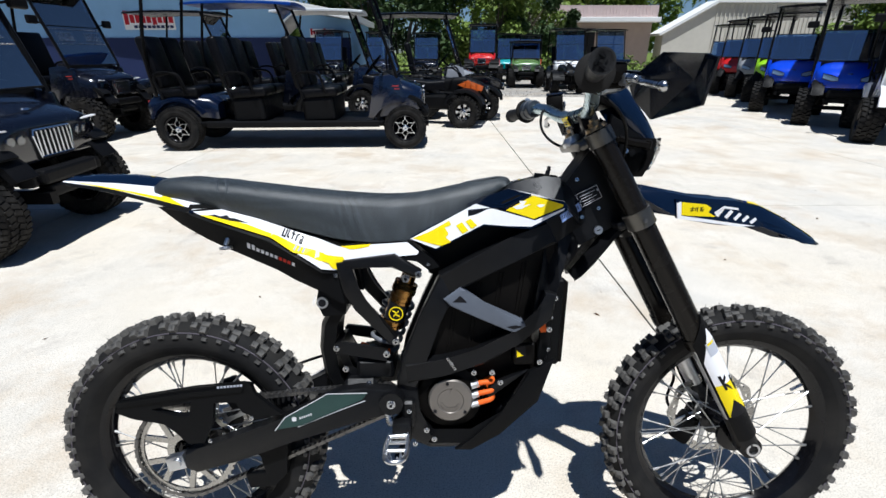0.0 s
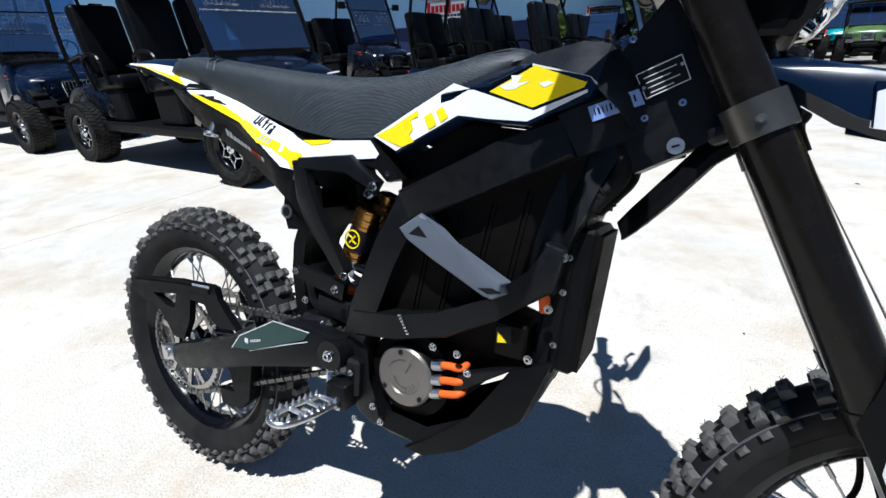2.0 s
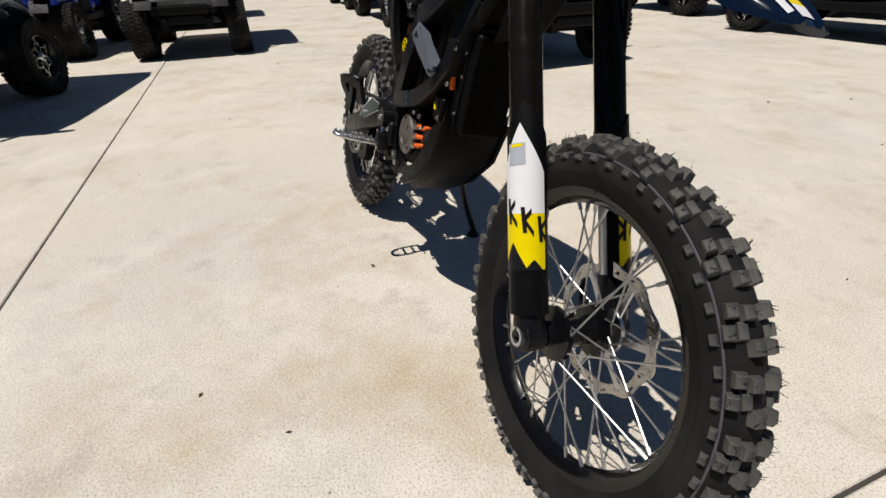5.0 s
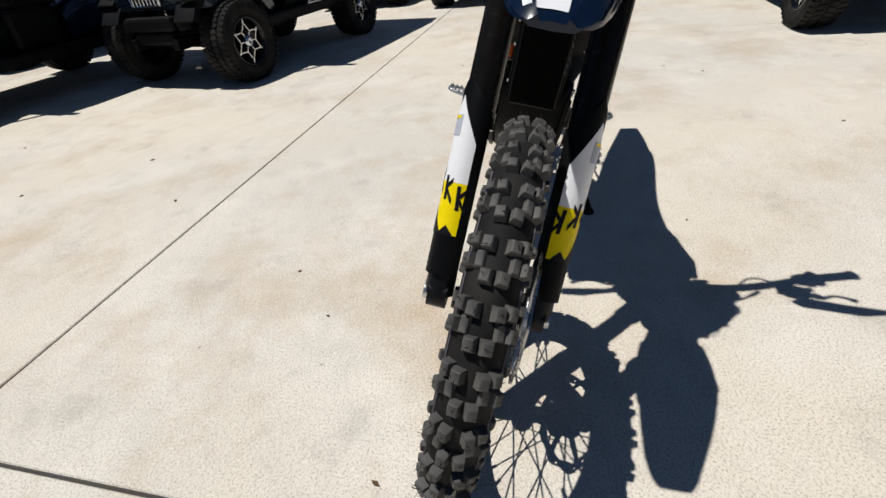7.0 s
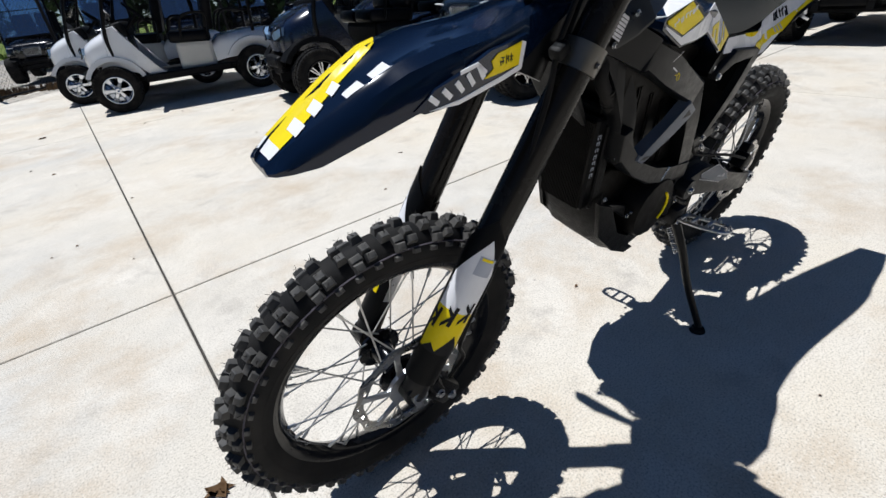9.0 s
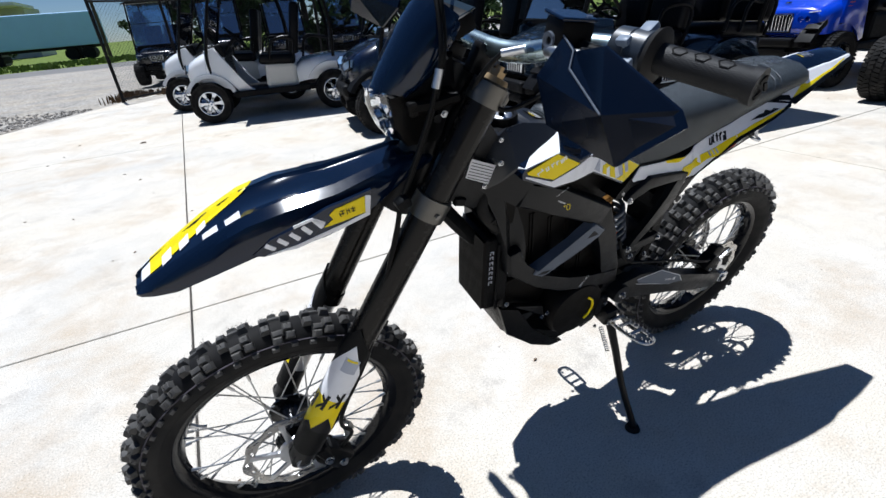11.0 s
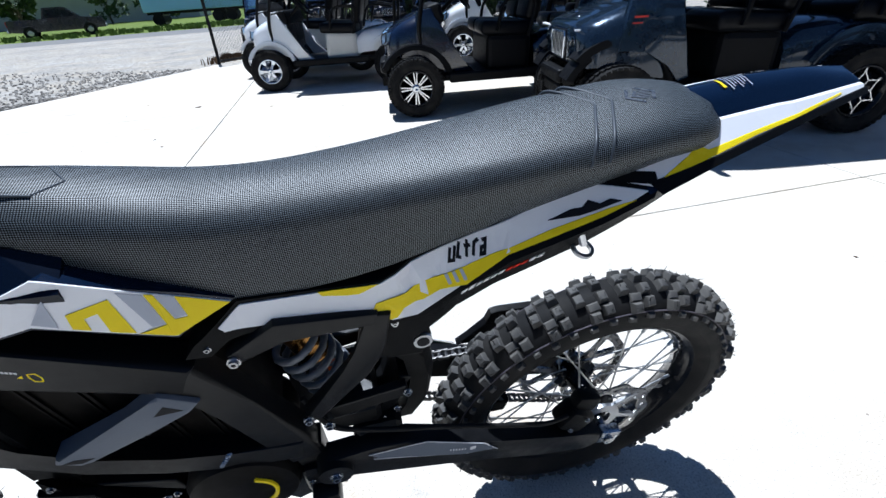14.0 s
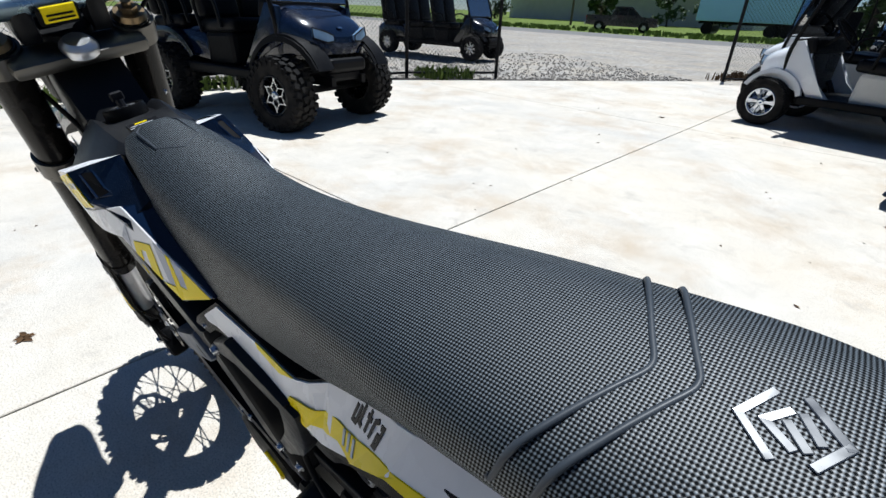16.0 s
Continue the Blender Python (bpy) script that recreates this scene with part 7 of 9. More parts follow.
for z, x0, w in ((.748, 1.142, .040), (.72, 1.140, .047), (.69, 1.128, .042), (.665, 1.110, .030)):
    rings.append([(x0 - .018, -w, z), (x0, -w * .6, z), (x0 + .004, 0, z), (x0, w * .6, z), (x0 - .018, w, z), (x0 - .020, w - .003, z), (x0 - .003, 0, z), (x0 - .020, -w + .003, z)])
add_rings(bm, rings)
steered("headlight_lens", bm, LENS, mask, "clear headlight lens", 50)

# front fender
bm = bmesh.new()
FT = [(1.05, .640, .045, .012), (1.10, .640, .052, .03), (1.16, .628, .060, .052), (1.22, .616, .072, .058), (1.30, .610, .082, .056), (1.36, .597, .078, .050), (1.42, .570, .068, .044), (1.48, .537, .054, .034), (1.512, .519, .045, .020), (1.530, .507, .036, .010), (1.537, .502, .028, .005)]
rings = []
for x, z, w, dpt in FT:
    rings.append([(x, -w, z - dpt), (x, -w * .98, z - dpt * .55), (x, -w * .80, z - .004), (x, -w * .5, z + .002), (x, -w * .42, z - .003), (x, 0, z - .002), (x, w * .42, z - .003), (x, w * .5, z + .002), (x, w * .80, z - .004), (x, w * .98, z - dpt * .55), (x, w, z - dpt), (x, w * .94, z - dpt), (x, w * .75, z - .009), (x, 0, z - .010), (x, -w * .75, z - .009), (x, -w * .94, z - dpt)])
add_rings(bm, rings)
fender = steered("front_fender", bm, NAVY, None, "glossy dark navy high front fender", 40)
fender.data.materials.append(PLASTIC)
for f in fender.data.polygons:
    f.material_index = 1 if f.normal.z < -0.6 else 0


def fender_w(x):
    return interp([(a, c) for a, b, c, d in FT], x)


def fender_z(x):
    return interp([(a, b) for a, b, c, d in FT], x)


def crown_z(x, f):
    """Height of the crown at a share f of its half width."""
    dpt = interp([(a, d) for a, b, c, d in FT], x)
    return fender_z(x) + interp([(0, -.002), (.42, -.003), (.5, .002), (.8, -.004), (.98, -.55 * dpt)], abs(f))


def fend_top(x0, x1, f0, f1, n=14, m=6, off=.0012):
    """A printed skin that follows the crown between two lines of shares along it."""
    bm = bmesh.new()
    grid = []
    for i in range(n + 1):
        x = x0 + (x1 - x0) * i / n
        a, b = interp(f0, x), interp(f1, x)
        row = []
        for j in range(m + 1):
            f = a + (b - a) * j / m
            row.append(bm.verts.new((x, f * fender_w(x), crown_z(x, f) + off)))
        grid.append(row)
    for A, B in zip(grid, grid[1:]):
        for j in range(m):
            bm.faces.new((A[j], B[j], B[j + 1], A[j + 1]))
    return bm


INNER = [(1.335, -.74), (1.350, -.42), (1.40, -.22), (1.445, -.02), (1.50, .22), (1.524, .30)]
steered("graphic", fend_top(1.335, 1.512, [(1.335, -.80), (1.6, -.80)], INNER), YELLOW, fender, "yellow crown graphic", 60)
steered("graphic", fend_top(1.512, 1.527, [(1.335, -.80), (1.6, -.78)], INNER, 4), WHITE, fender, "white nose tip", 60)
for x in (1.418, 1.447, 1.476):
    steered("graphic", fend_top(x, x + .016, [(x, -.34), (x + .016, -.20)], [(x, interp(INNER, x) + .10), (x + .016, interp(INNER, x) + .20)], 4, 5, .0016), WHITE, fender, "white slanted stripe", 60)
for x in (1.366, 1.402):
    steered("graphic", fend_top(x, x + .024, [(x, .16), (x + .024, .20)], [(x, .46), (x + .024, .47)], 4, 4, .0016), WHITE, fender, "white tick", 60)
for s in (-1, 1):
    def fside(x, z):
        w = fender_w(x)
        return s * (w + .0022)
    bm = bmesh.new()
    add_poly(bm, [(1.168, .610), (1.245, .603), (1.335, .574), (1.365, .552), (1.35, .546), (1.25, .553), (1.172, .566)], lambda x, z: s * (fender_w(x) - .004), fside, .0006)
    sk = steered("side_skin", bm, NAVY, fender, "fender side skin")
    bm = bmesh.new()
    add_poly(bm, [(1.170, .600), (1.180, .604), (1.182, .572), (1.345, .549), (1.30, .549), (1.174, .565)], fside, lambda x, z: s * (fender_w(x) + .0034))
    steered("graphic", bm, WHITE, sk)
    bm = bmesh.new()
    add_poly(bm, [(1.181, .603), (1.232, .598), (1.243, .590), (1.238, .580), (1.255, .570), (1.182, .573)], fside, lambda x, z: s * (fender_w(x) + .0034))
    steered("graphic", bm, YELLOW, sk, "yellow fender graphic")
    bm = bmesh.new()
    for k in range(5):
        x = 1.262 + k * .019
        add_poly(bm, stroke([(x - .006, .572 - k * .004), (x + .006, .590 - k * .006)], .007), fside, lambda x, z: s * (fender_w(x) + .0036))
    add_poly(bm, stroke([(1.252, .578), (1.27, .592), (1.30, .588)], .005), fside, lambda x, z: s * (fender_w(x) + .0036))
    steered("graphic_mark", bm, WHITE, sk, "white slanted strokes")
    for u0, v0, u1, v1 in ((0, 6, 7, 7), (3, 0, 4, 10), (0, 2, 6, 3), (8, 1, 10, 9), (8, 5, 13, 6), (12, 0, 13, 10), (16, 8, 22, 9), (18, 1, 19, 8), (16, 4, 22, 4), (21, 0, 23, 6)):
        bm = bmesh.new()
        add_poly(bm, stroke([(1.199 + u0 * .0011 * 1.1, .5815 + v0 * .0011), (1.199 + u1 * .0011 * 1.1, .5815 + v1 * .0011)], .0014), fside, lambda x, z: s * (fender_w(x) + .0042))
        steered("graphic_mark", bm, INK, sk)

# hoses: two down the left fork leg, loops before the clamps
for pts, r in (([(.955, -.205, .850), (.985, -.15, .885), (1.020, -.06, .905), (1.038, .012, .888), (1.049, .062, .826), (1.059, .073, .774), (1.086, .078, .69), (1.128, .082, .585)], .0040),
               ([(.99, -.03, .88), (1.034, .030, .880), (1.041, .058, .826), (1.050, .068, .774), (1.078, .074, .69), (1.120, .078, .590)], .0032),
               ([(.966, .137, .822), (.982, .116, .812), (1.000, .098, .780), (1.012, .080, .730), (1.004, .055, .66), (.975, .04, .60)], .0038),
               ([(.925, .185, .845), (.905, .165, .822), (.904, .152, .783), (.928, .140, .750), (.970, .122, .731), (.992, .100, .748), (1.010, .080, .735)], .0036),
               ([(.94, -.12, .85), (1.0, -.14, .79), (1.035, -.09, .73), (1.025, -.06, .66)], .0034)):
    bm = bmesh.new()
    add_tube(bm, pts, r, 8)
    part("hose", bm, HOSE, bike, "thin black control hose", smooth=60)
for a, b, r in (((1.055, .0705, .788), (1.063, .0745, .762), .0066), ((.9600, .141, .8235), (.981, .117, .8135), .0062)):
    bm = bmesh.new()
    add_cyl(bm, a, b, r, seg=16)
    part("hose_ferrule", bm, ALU, bike, "silver crimped hose end", smooth=40)
bm = bmesh.new()
add_box(bm, (1.126, .086, .588), (.026, .022, .020), Euler((0, radians(28), 0)), .005, 2)
part("hose_clip", bm, PLASTIC, bike, "black hose clip at the lower clamp", smooth=40)

# splash guard behind the lower clamp
bm = bmesh.new()
rings = []
for x, z, w, h in ((1.085, .565, .05, .020), (1.04, .532, .052, .026), (.995, .474, .050, .028), (.966, .437, .046, .022), (.951, .416, .040, .008)):
    n1 = Vector((-.55, 0, .83))
    rings.append([(x, -w, z - h * .6), (x - n1.x * 0, -w, z), (x + n1.x * .02, -w * .6, z + .016), (x + n1.x * .02, w * .6, z + .016), (x, w, z), (x, w, z - h * .6), (x + .004, w * .9, z - h * .5), (x, 0, z + .006), (x + .004, -w * .9, z - h * .5)])
add_rings(bm, rings)
steered("splash_guard", bm, PLASTIC, None, "glossy black splash guard behind the fork", 40)

# front caliper and hose, rear caliper
bm = bmesh.new()
add_box(bm, (1.315, .082, -.045), (.055, .045, .085), Euler((0, radians(35), 0)), .01, 2)
add_box(bm, (1.335, .092, -.01), (.03, .03, .06), Euler((0, radians(20), 0)), .006)
cal = steered("front_caliper", bm, PLASTIC, None, "black front brake caliper", 35)
bm = bmesh.new()
bolt_mesh(bm, (1.33, .106, -.03), (0, 1, 0), .008, .008)
bolt_mesh(bm, (1.30, .106, -.06), (0, 1, 0), .008, .008)
steered("caliper_bolt", bm, STEEL, cal)
bm = bmesh.new()
add_tube(bm, [(1.30, .09, -.03), (1.27, .10, .03), (1.29, .11, .09), (1.275, .116, .16), (1.21, .112, .30), (1.145, .095, .52), (1.128, .086, .585)], .0042, 8)
steered("brake_hose", bm, HOSE, None, "black front brake hose", 60)
bm = bmesh.new()
add_tube(bm, [(1.34, .08, .02), (1.30, .116, .12), (1.225, .108, .29), (1.15, .100, .50), (1.124, .084, .59)], .003, 6)
steered("sensor_wire", bm, HOSE, None, smooth=60)
bm = bmesh.new()
add_box(bm, (.075, .080, .07), (.06, .045, .055), Euler((0, radians(-35), 0)), .01, 2)
add_box(bm, (.055, .074, .105), (.05, .03, .04), Euler((0, radians(-20), 0)), .008, 2)
cal = part("rear_caliper", bm, PLASTIC, bike, "black rear brake caliper", smooth=35)
bm = bmesh.new()
add_tube(bm, [(.09, .09, .09), (.15, .105, .115), (.25, .105, .155), (.34, .10, .185), (.43, .095, .21), (.50, .085, .235), (.53, .07, .30)], .0042, 8)
part("brake_hose", bm, RUBBER, bike, "black rear brake hose", smooth=60)
bolts(cal, [((.09, .104, .06), (0, 1, 0)), ((.06, .104, .085), (0, 1, 0))], .006)

# foot pegs
for s in (-1, 1):
    bm = bmesh.new()
    fold = Matrix.Translation((.528, s * .135, .072)) @ Matrix.Rotation(radians(s * (7 if s < 0 else 12)), 4, "X")
    loop_p = [(.020, 0, 0), (.024, s * .05, 0), (.021, s * .10, 0), (.010, s * .118, 0), (-.010, s * .118, 0), (-.021, s * .10, 0), (-.024, s * .05, 0), (-.020, 0, 0)]
    add_tube(bm, loop_p, .0052, 8, 3, True, True)
    for y in (.03, .068):
        add_cyl(bm, (-.022, s * y, 0), (.022, s * y, 0), .0045, seg=8)
    for k in range(9):
        y = .006 + k * .0135
        for sx in (1, -1):
            x = sx * (.022 if y < .1 else .012)
            add_cyl(bm, (x, s * y, .002), (x, s * y, .0125), .0042, .0012, 6)
    for k in (-1, 1):
        add_cyl(bm, (k * .006, s * .1185, .002), (k * .006, s * .1185, .0115), .0042, .0012, 6)
    moved(bm, fold)
    peg = part("foot_peg", bm, ALU, bike, "toothed bare aluminium foot peg", smooth=45)
    bm = bmesh.new()
    add_box(bm, (.535, s * .108, .075), (.045, .045, .05), bevel=.008, seg=2)
    add_box(bm, (.55, s * .088, .105), (.03, .03, .07), bevel=.006)
    part("peg_bracket", bm, SATIN, bike, smooth=35)
    bolts(bike, [((.548, s * .132, .062), (0, s, 0)), ((.552, s * .106, .118), (0, s, 0)), ((.565, s * .106, .035), (0, s, 0))], .007)
bm = bmesh.new()
add_tube(bm, [(.50, -.10, .125), (.505, -.105, .10), (.51, -.11, .085)], .0075, 8)
for k in range(7):
    add_cyl(bm, (.500 + .001 * k, -.102, .126 - .006 * k), (.5005 + .001 * k, -.102, .1235 - .006 * k), .0095, seg=10)
part("peg_spring", bm, STEEL, bike)

# side stand
bm = bmesh.new()
add_tube(bm, [(.527, .118, .055), (.528, .170, -.02), (.518, .222, -.125), (.498, .292, -.245)], [.013, .011, .010, .010], 10)
stand = part("side_stand", bm, SATIN, bike, "black side stand leg", smooth=50)
bm = bmesh.new()
add_cyl(bm, (0, 0, 0), (0, 0, .012), .022, .017, 16)
moved(bm, Matrix.Translation((.497, .2942, -.2616)) @ Matrix.Rotation(radians(LEAN), 4, "X"))
part("stand_foot", bm, RUBBER, stand, "rubber foot pad", smooth=40)
bm = bmesh.new()
coil = []
for k in range(97):
    a = Vector((.560, .122, .045)).lerp(Vector((.553, .165, -.02)), k / 96)
    t = 2 * math.pi * k / 8
    coil.append(a + Vector((math.cos(t), .83 * math.sin(t), .55 * math.sin(t))) * .0052)
add_tube(bm, coil, .0015, 5, 1)
part("stand_spring", bm, STEEL, stand, "coiled stand spring")


# ---- carts: materials ----
def paint(name, color, coat=0.8):
    return mat(name, color, 0.22, 0, 0.06, 4, coat=coat, spec=0.5)


P_WHITE = paint("white_gelcoat", (0.86, 0.87, 0.885))
P_BLUE = paint("bright_blue_paint", (0.006, 0.055, 0.62))
P_SLATE = mat("slate_metallic_paint", (0.014, 0.026, 0.046), 0.2, 0.35, 0.12, 30, coat=0.9)
P_BLACK = paint("black_navy_paint", (0.002, 0.003, 0.008))
P_NAVY = paint("navy_metallic_paint", (0.002, 0.006, 0.022))
P_DARKBLUE = paint("dark_blue_paint", (0.002, 0.007, 0.024))
P_RED = paint("red_paint", (0.50, 0.012, 0.010))
P_LIME = paint("lime_paint", (0.30, 0.62, 0.01))
P_GREEN = paint("green_paint", (0.10, 0.19, 0.06))
P_TEAL = paint("teal_paint", (0.0, 0.28, 0.30))
P_ORANGE = paint("orange_paint", (0.75, 0.14, 0.02))
P_SILVER = paint("grey_paint", (0.25, 0.26, 0.28))
TRIM = mat("cart_black_plastic", (0.004, 0.0042, 0.005), 0.5, 0, 0.2, 30, 0.15, 700)
VINYL = mat("cart_seat_vinyl", (0.004, 0.0042, 0.0055), 0.38, 0, 0.15, 14, 0.15, 500)
ROOFB = mat("cart_roof_black", (0.004, 0.0045, 0.006), 0.3, 0, 0.15, 8)
ROOFBLUE = mat("cart_roof_blue", (0.01, 0.05, 0.26), 0.35, 0, 0.15, 8)
ROOFWHT = mat("cart_roof_white", (0.62, 0.63, 0.64), 0.4, 0, 0.08, 8)
TUBEB = mat("cart_black_tube", (0.004, 0.004, 0.0045), 0.35, 0, 0.1, 30)
BEIGE = mat("seat_pod_cream", (0.70, 0.69, 0.64), 0.4, 0, 0.08, 8)
SCREEN = glass("windscreen", (0.45, 0.62, 0.84), 0.02, 0.66)
CARTLAMP = glass("cart_lamp_lens", (0.75, 0.86, 0.97), 0.02, 0.88)
LAMPGLASS = mat("pale_lamp_glass", (0.26, 0.40, 0.60), 0.10, 0.2, 0.1, 40, coat=0.8)
CARTCHROME = mat("cart_chrome", (0.62, 0.65, 0.70), 0.14, 1.0, 0.05, 20)
MACHINED = mat("machined_alloy", (0.66, 0.67, 0.69), 0.25, 1.0, 0.08, 40)
RIMBLACK = mat("cart_black_rim", (0.004, 0.004, 0.005), 0.25, 0, 0.1, 20, coat=0.4)
CARTTYRE = mat("cart_tyre", (0.009, 0.009, 0.0095), 0.75, 0, 0.3, 20, 0.2, 400, 0, (0.05, 0.046, 0.04), 0.5)
STICK = mat("dealer_sticker", (0.70, 0.70, 0.72), 0.4, 0, 0.05)
STICKRED = mat("dealer_sticker_red", (0.45, 0.04, 0.03), 0.4, 0, 0.05)

WHEELS = {}


def wheel_meshes(R, knobby, style):
    """Tyre, black barrel, spoke face and hub cap of one kind of cart wheel; the axle is y, the outer face +y."""
    key = (R, knobby, style)
    if key in WHEELS:
        return WHEELS[key]
    out = []
    w, rr = (0.115, R * 0.60) if not knobby else (0.13, R * 0.54)
    bm = bmesh.new()
    add_lathe(bm, [(rr, -w * 0.8), (rr + 0.02, -w * 0.95), (R - 0.06, -w), (R - 0.022, -w * 0.9), (R - 0.008, -w * 0.5), (R - 0.006, 0), (R - 0.008, w * 0.5), (R - 0.022, w * 0.9), (R - 0.06, w), (rr + 0.02, w * 0.95), (rr, w * 0.8)], 40)
    out.append(("tyre", bm, CARTTYRE))
    bm = bmesh.new()
    n = 26 if knobby else 44
    for j in range(n):
        a = 2 * math.pi * j / n
        for k, y in enumerate((-0.78, -0.27, 0.27, 0.78)):
            b = a + (k % 2) * math.pi / n
            h = (0.022 if knobby else 0.010)
            tilt = Matrix.Rotation(-b, 4, "Y")
            cy = y * w
            rad = R - 0.012 + h / 2 - (0.010 if abs(y) > 0.5 else 0)
            L = 2 * math.pi * R / n * (0.62 if knobby else 0.72)
            add_box(bm, (math.cos(b) * rad, cy, math.sin(b) * rad), (h + 0.012, w * 0.42, L), tilt @ Matrix.Rotation(radians(18 * (-1) ** k), 4, "X"))
        if knobby:
            for s in (-1, 1):
                rad = R - 0.045
                add_box(bm, (math.cos(a) * rad, s * w * 0.98, math.sin(a) * rad), (0.05, 0.016, 0.034), Matrix.Rotation(-a, 4, "Y"))
    out.append(("tread", bm, CARTTYRE))
    bm = bmesh.new()
    add_lathe(bm, [(rr + 0.006, -w * 0.8), (rr + 0.006, w * 0.86), (rr - 0.012, w * 0.88), (rr - 0.022, w * 0.5), (rr - 0.03, 0.0), (0.03, -0.01), (0.03, -0.05), (rr - 0.02, -0.05), (rr - 0.02, -w * 0.8)], 40)
    out.append(("rim", bm, RIMBLACK if style != "chrome" else CARTCHROME))
    bm = bmesh.new()
    ys = w * 0.62
    if style == "hex":
        for j in range(6):
            a = 2 * math.pi * j / 6
            u, v = Vector((math.cos(a), 0, math.sin(a))), Vector((-math.sin(a), 0, math.cos(a)))
            legs = [(u * 0.03, u * rr * 0.46)]
            for s in (-1, 1):
                k = u * math.cos(math.pi / 6) + v * s * math.sin(math.pi / 6)
                legs += [(u * rr * 0.46, k * rr * 0.66 + u * 0.01), (k * rr * 0.66 + u * 0.01, k * rr * 0.98)]
            for q0, q1 in legs:
                d = q1 - q0
                add_box(bm, (q0 + q1) / 2 + Vector((0, ys, 0)), (d.length + 0.004, 0.014, 0.0075), Matrix.Rotation(-math.atan2(d.z, d.x), 4, "Y"))
    elif style == "split":
        for j in range(8):
            a = 2 * math.pi * j / 8
            u, v = Vector((math.cos(a), 0, math.sin(a))), Vector((-math.sin(a), 0, math.cos(a)))
            for s in (-1, 1):
                q0, q1 = u * 0.035 + v * s * 0.006, u * (rr - 0.008) + v * s * rr * 0.10
                d = q1 - q0
                add_box(bm, (q0 + q1) / 2 + Vector((0, ys + 0.005, 0)), (d.length, 0.018, 0.012), Matrix.Rotation(-math.atan2(d.z, d.x), 4, "Y"))
    else:
        for j in range(6 if style == "chrome" else 7):
            a = 2 * math.pi * j / (6 if style == "chrome" else 7)
            u = Vector((math.cos(a), 0, math.sin(a)))
            v = Vector((-math.sin(a), 0, math.cos(a)))
            rings = []
            for r, hw, y in ((0.03, 0.022, ys + 0.015), (rr * 0.6, 0.022, ys + 0.01), (rr - 0.006, 0.042, ys + 0.016)):
                p = u * r
                rings.append([p + v * hw + Vector((0, y - 0.01, 0)), p + v * hw * 0.7 + Vector((0, y, 0)), p - v * hw * 0.7 + Vector((0, y, 0)), p - v * hw + Vector((0, y - 0.01, 0)), p + Vector((0, y - 0.03, 0))])
            add_rings(bm, rings)
    out.append(("spokes", bm, MACHINED if style != "chrome" else CARTCHROME))
    bm = bmesh.new()
    add_lathe(bm, [(0.044, ys - 0.03), (0.044, ys + 0.012), (0.034, ys + 0.022), (0.001, ys + 0.024), (0.001, ys - 0.03)], 20)
    out.append(("hub_cap", bm, CARTCHROME))
    res = []
    for name, b, m in out:
        bmesh.ops.recalc_face_normals(b, faces=b.faces)
        me = bpy.data.meshes.new(name)
        b.to_mesh(me)
        b.free()
        me.materials.append(m)
        if name in ("rim", "hub_cap"):
            me.shade_smooth()
        res.append((name, me))
    WHEELS[key] = res
    return res


def add_wheel(root, x, y, R, knobby, style, steer=0.0):
    meshes = wheel_meshes(R, knobby, style)
    side = 1 if y > 0 else -1
    base = pose(x, y, R, 0, 0, (0 if side > 0 else 180) + steer)
    tyre = new("wheel", meshes[0][1])
    tyre.parent = root
    tyre.matrix_local = base
    for name, me in meshes[1:]:
        o = new(name, me)
        o.parent = tyre
        if name == "tread":
            tagged(o, kind="stuff")


def crown_ring(x, w, zt, zb, n=14, e=0.45):
    """A rounded hood section at x: flat bottom, crowned top."""
    pts = [(x, -w, zb)]
    for j in range(n + 1):
        a = math.pi * (1 - j / n)
        c, s = math.cos(a), math.sin(a)
        pts.append((x, w * math.copysign(abs(c) ** e, c), zb + (zt - zb) * (0.35 + 0.65 * abs(s) ** 0.6) if True else zt))
    pts.append((x, w, zb))
    return [Vector(p) for p in pts]


def arch(bm, cx, cz, r, y0, y1, a0, a1, thick=0.02, n=14, drop=0.02):
    """A curved mudguard over a wheel, from angle a0 to a1."""
    rings = []
    for j in range(n + 1):
        a = radians(a0 + (a1 - a0) * j / n)
        c, s = math.cos(a), math.sin(a)
        rings.append([Vector((cx + c * (r + h), y, cz + s * (r + h))) for y, h in ((y0, 0), (y0, thick), ((y0 + y1) / 2, thick * 1.3), (y1 * 0.97 + y0 * 0.03, thick), (y1, -drop), (y1, -drop - 0.012), (y1 * 0.95 + y0 * 0.05, 0))])
    add_rings(bm, rings)


def cushion(bm, c, size, rot=None):
    add_box(bm, c, size, rot, min(size) * 0.33, 3)


